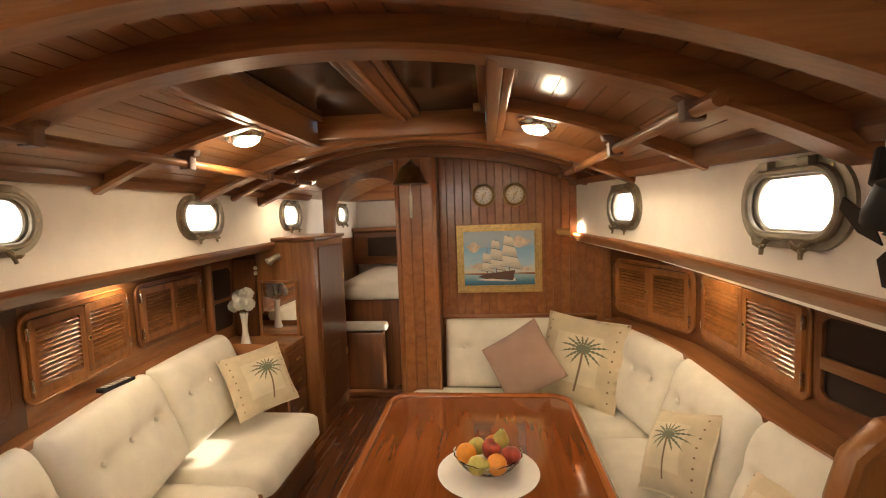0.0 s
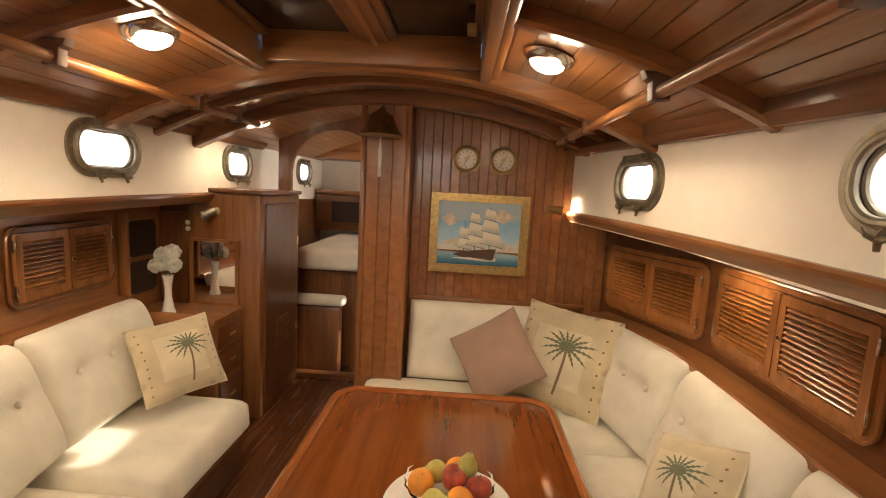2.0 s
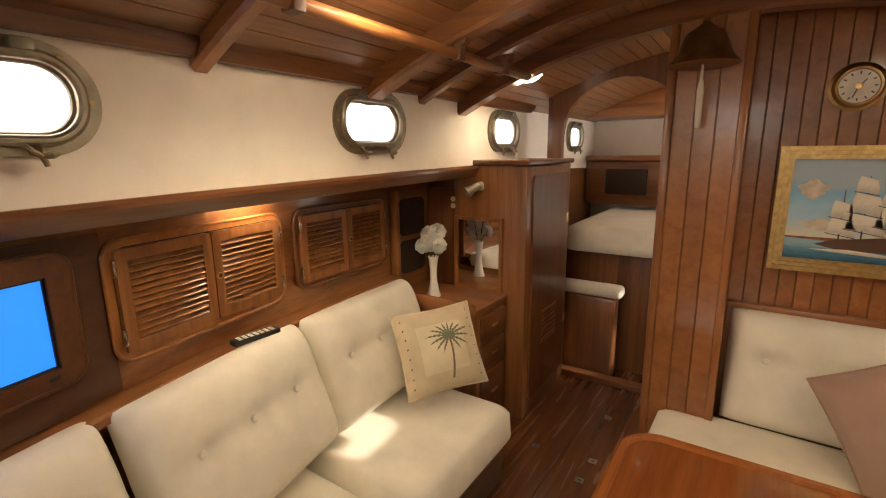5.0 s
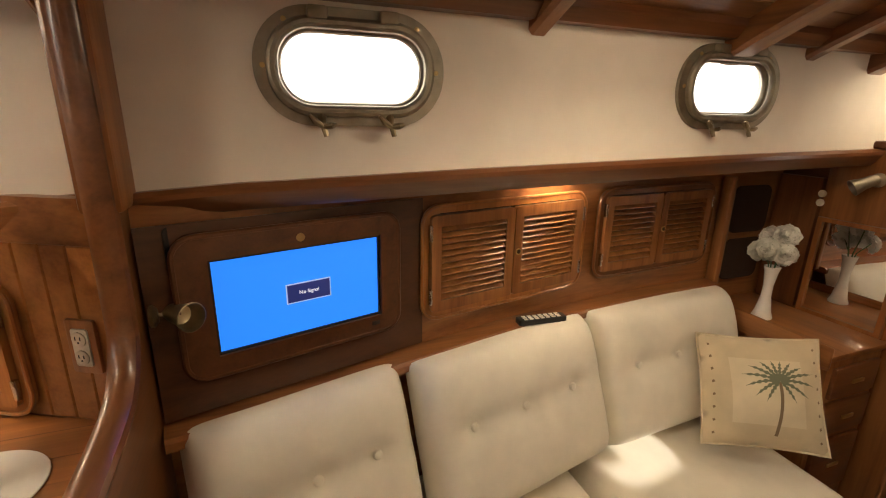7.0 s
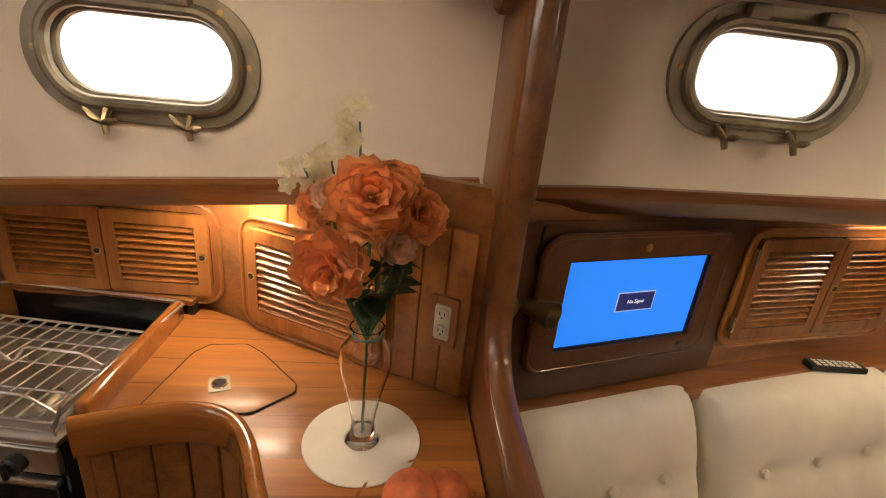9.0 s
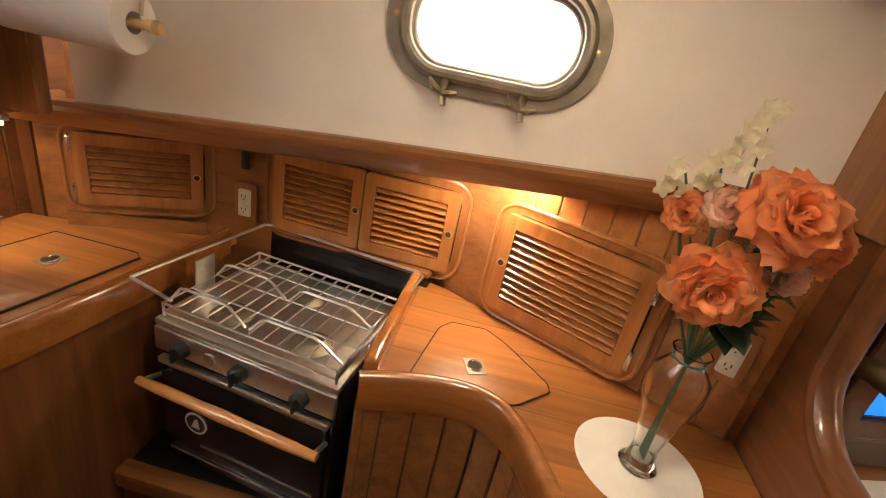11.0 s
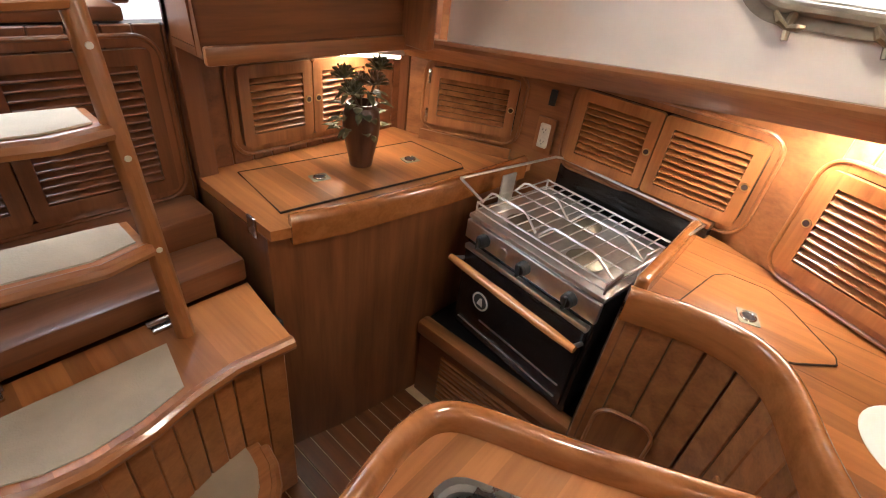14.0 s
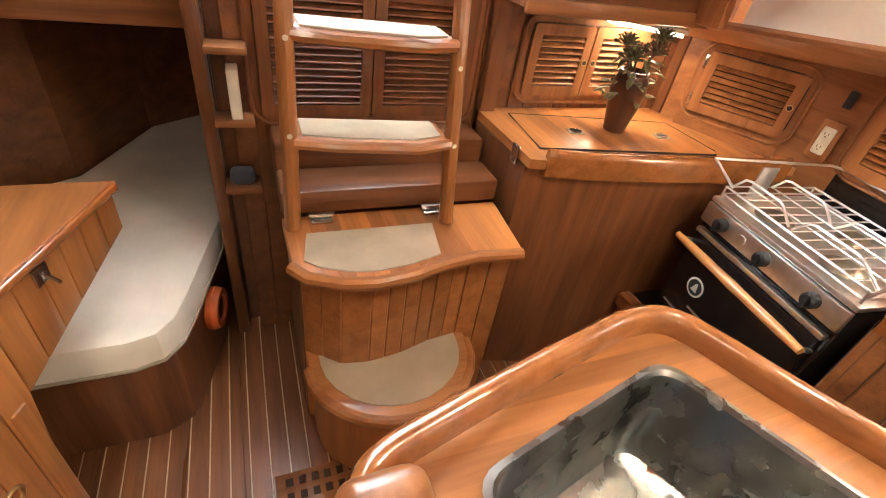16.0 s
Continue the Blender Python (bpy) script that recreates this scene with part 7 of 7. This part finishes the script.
# paper towel on its rail
pt = thing("paper_towel", (-1.38, -0.12, 1.53), "white paper towel roll on a wooden rod", "paper towel")
ym = Matrix.Rotation(radians(-90), 4, "X")
part("roll", lathe([(0.020, 0), (0.056, 0), (0.058, 0.004), (0.058, 0.266), (0.056, 0.27), (0.020, 0.27), (0.020, 0.002)], (-1.375, -0.27, 1.535), sides=36, m=ym), fabric("paper_tissue", (0.82, 0.79, 0.74), 250, 0.03, 0.5), pt)
part("rod", rod([(-1.375, -0.31, 1.535), (-1.375, 0.02, 1.535), (-1.375, 0.045, 1.535), (-1.375, 0.055, 1.535)], [0.009, 0.009, 0.014, 0.010], None, 12), wood("pale_dowel", (0.5, 0.32, 0.15), (0.62, 0.42, 0.22), 1), pt)
part("cord", rod([(-1.375, 0.015, 1.55), (-1.40, 0.02, 1.70), (-1.43, 0.02, 1.85)], 0.004, None, 6), fabric("pale_cord", (0.6, 0.5, 0.35), 300), pt)
part("cord", rod([(-1.375, -0.30, 1.55), (-1.40, -0.30, 1.70), (-1.43, -0.30, 1.85)], 0.004, None, 6), fabric("pale_cord_aft", (0.6, 0.5, 0.35), 300), pt)

# ---------------------------------------------------------------- starboard aft: chart table and quarter berth
nav = thing("chart_table", (0.6, 0.3, 0), "golden teak chart table with a boarded slanting side", "table")
NA, NF = Vector((0.284, -0.33, 0)), Vector((0.748, 1.043, 0))
NL = (NF - NA).length
side_m = facing(NF, math.degrees(math.atan2(NF.x - NA.x, NA.y - NF.y)))
part("side_backing", plate([(0, 0), (NL - 0.45, 0), (NL - 0.45, 0.595), (NL, 0.725), (NL, 0.815), (0, 0.815)], 0.02, None, side_m @ Matrix.Translation((0, 0, -0.033))), SHADOW, nav)
for k in range(21):
    x0, x1 = k * NL / 21 + 0.0014, (k + 1) * NL / 21 - 0.0014
    low = [0.59 + 0.13 * max(0.0, x - NL + 0.45) / 0.45 if x > NL - 0.46 else 0.0 for x in (x0, x1)]
    part("board", plate([(x0, low[0]), (x1, low[1]), (x1, 0.818), (x0, 0.818)], 0.012, None, side_m @ Matrix.Translation((0, 0, -0.012)), 0.0015), GOLD_Z, nav)
part("corner_post", box(NL - 0.475, NL - 0.435, 0.0, 0.60, -0.02, 0.006, 0.006, m=side_m), GOLD_Z, nav)
part("lid", plate([(NA.x - 0.012, NA.y - 0.012), (1.05, NA.y - 0.012), (1.05, NF.y), (NF.x - 0.012, NF.y)], 0.028, None, Matrix.Translation((0, 0, 0.822)), 0.008), GOLD_Y, nav)
part("lid_edge", box(0.0, NL + 0.008, 0.826, 0.846, 0.0, 0.016, 0.007, m=side_m, seg=3), VARN, nav)
lt = part("latch", box(NL - 0.30, NL - 0.26, 0.775, 0.815, 0.001, 0.007, 0.002, m=side_m), STEEL, nav, "small chrome latch")
part("lever", rod([side_m @ Vector((NL - 0.28, 0.80, 0.008)), side_m @ Vector((NL - 0.265, 0.765, 0.022))], 0.004, None, 8), STEEL, lt)
part("aft_panel", box(0.31, 1.05, -0.325, -0.305, 0.71, 0.818), DARK_X, nav)
part("pull_ring", rod([side_m @ Vector((NL - 0.55 + 0.02 * math.cos(a), 0.45 + 0.02 * math.sin(a), 0.002)) for a in np.linspace(0, 6.0, 18)], 0.005, None, 8, True), BRASS, nav, "brass finger ring")
qb = thing("quarter_berth", (0.6, -1.2, 0), "cream mattress on a dark teak quarter berth", "berth")
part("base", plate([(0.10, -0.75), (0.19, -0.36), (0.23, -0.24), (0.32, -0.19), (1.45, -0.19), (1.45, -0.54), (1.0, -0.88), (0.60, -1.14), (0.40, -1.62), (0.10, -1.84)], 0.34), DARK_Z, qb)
part("mattress", plate([(0.09, -0.75), (0.175, -0.36), (0.205, -0.25), (0.25, -0.19), (0.32, -0.17), (1.44, -0.17), (1.44, -0.54), (1.0, -0.87), (0.60, -1.135), (0.40, -1.61), (0.09, -1.83)], 0.115, None, Matrix.Translation((0, 0, 0.345)), 0.03), CREAM, qb, "cream mattress with welted edge")
part("welt", rod([(x, y, 0.352) for x, y in ((0.09, -1.8), (0.09, -0.75), (0.175, -0.36), (0.205, -0.25), (0.25, -0.19), (0.32, -0.17), (1.4, -0.17))], 0.006, None, 8), SEAM, qb)
ho = thing("hose_reel", (0.1, -0.5, 0.2), "round orange reel fixed to the berth front", "reel")
hm = facing((0.155, -0.50, 0.24), 168)
part("ring", lathe([(0.045, 0), (0.075, 0.0), (0.078, 0.02), (0.070, 0.04), (0.048, 0.04), (0.045, 0.0)], sides=28, m=hm), plain("orange_plastic", (0.75, 0.16, 0.03), 0.4), ho)
part("core", lathe([(0.044, 0), (0.044, 0.03), (0.002, 0.034)], sides=20, m=hm), BLACK, ho)
el = thing("electrical_panel", (1.35, -0.2, 1.0), "dark instrument panel with rows of switches", "panel")
part("face", box(1.40, 1.47, -0.35, 0.35, 0.95, 1.30, 0.01), BLACK, el)
for i in range(7):
    for j in range(3):
        part("switch", box(1.390, 1.401, -0.30 + i * 0.09, -0.28 + i * 0.09, 1.0 + j * 0.09, 1.03 + j * 0.09, 0.003), IVORY if j == 2 else STEEL, el)
part("meter", box(1.392, 1.401, -0.30, -0.12, 1.245, 1.285, 0.003), WHITE, el)
gt = thing("floor_grate", (-0.12, 0.2, 0), "teak floor grate with square holes", "grate")
part("frame", box(-0.27, 0.0, 0.055, 0.30, 0.0, 0.012, 0.003), TEAK_X, gt)
for i in range(6):
    for j in range(2):
        # dark squares laid on top paint the shade of the holes
        part("hole", box(-0.24 + i * 0.038, -0.22 + i * 0.038, 0.075 + j * 0.045, 0.10 + j * 0.045, 0.0122, 0.0128), SHADOW, gt)

# small pale plugs set in the sole
for x, y in ((-0.684, 4.30), (-0.645, 3.84), (-0.66, 3.66), (-0.95, 3.80)):
    fplug = thing("sole_latch", (x, y, 0), "small pale latch set flush in the sole", "latch", "sole latches")
    part("face", plate(rounded(x - 0.022, x + 0.022, y - 0.02, y + 0.02, 0.006), 0.004, None, Matrix.Translation((0, 0, 0.0005))), STEEL, fplug)
    part("slot", box(x - 0.008, x + 0.008, y - 0.003, y + 0.003, 0.0046, 0.0052), BLACK, fplug)

# ---------------------------------------------------------------- daylight down the companionway
lamp("companionway_daylight", "AREA", (-0.28, -0.95, 2.2), 2, DAY, (0.7, 0.7), (-0.28, 0.0, 0.6))

# ---------------------------------------------------------------- pieces of the walls and floor
boards(bulk, BULK_Z, facing((1.15, 4.052, 0), -90) @ Matrix.Translation((-1.29, 0, 0)), bulk_w, [min(2.19, roof(-0.14 + (i + 0.5) * bulk_w) + 0.01) for i in range(21)], 0.014)
boards(column, BULK_Z, facing((-0.402, 3.836, 0), -90), 0.0792, [2.19] * 3, 0.010)
PW = 0.0545
for i in range(46):
    x = -1.28 + i * (PW + 0.0042)
    if i == 0:
        own = box(0, PW, 0, 3.72, -0.012, 0.0, 0.0012, seg=1)
        pm = bpy.data.meshes.new("plank")
        own.to_mesh(pm)
        own.free()
        pm.materials.append(SOLE_Y)
    o = new("plank", pm)
    o.parent = floor
    o.location = (x, -2.55, 0.0)
SALOON_SOLE = wood("saloon_sole_teak", (0.07, 0.021, 0.008), (0.15, 0.052, 0.018), 1, rough=0.24, vary=0.22)
for i in range(24):
    if i == 0:
        own = box(0, 0.1162, 0, 5.2, -0.012, 0.0, 0.0008, seg=1)
        sm = bpy.data.meshes.new("plank")
        own.to_mesh(sm)
        own.free()
        sm.materials.append(SALOON_SOLE)
    o = new("plank", sm)
    o.parent = floor
    o.location = (-1.28 + i * 0.117, 1.172, 0.0)
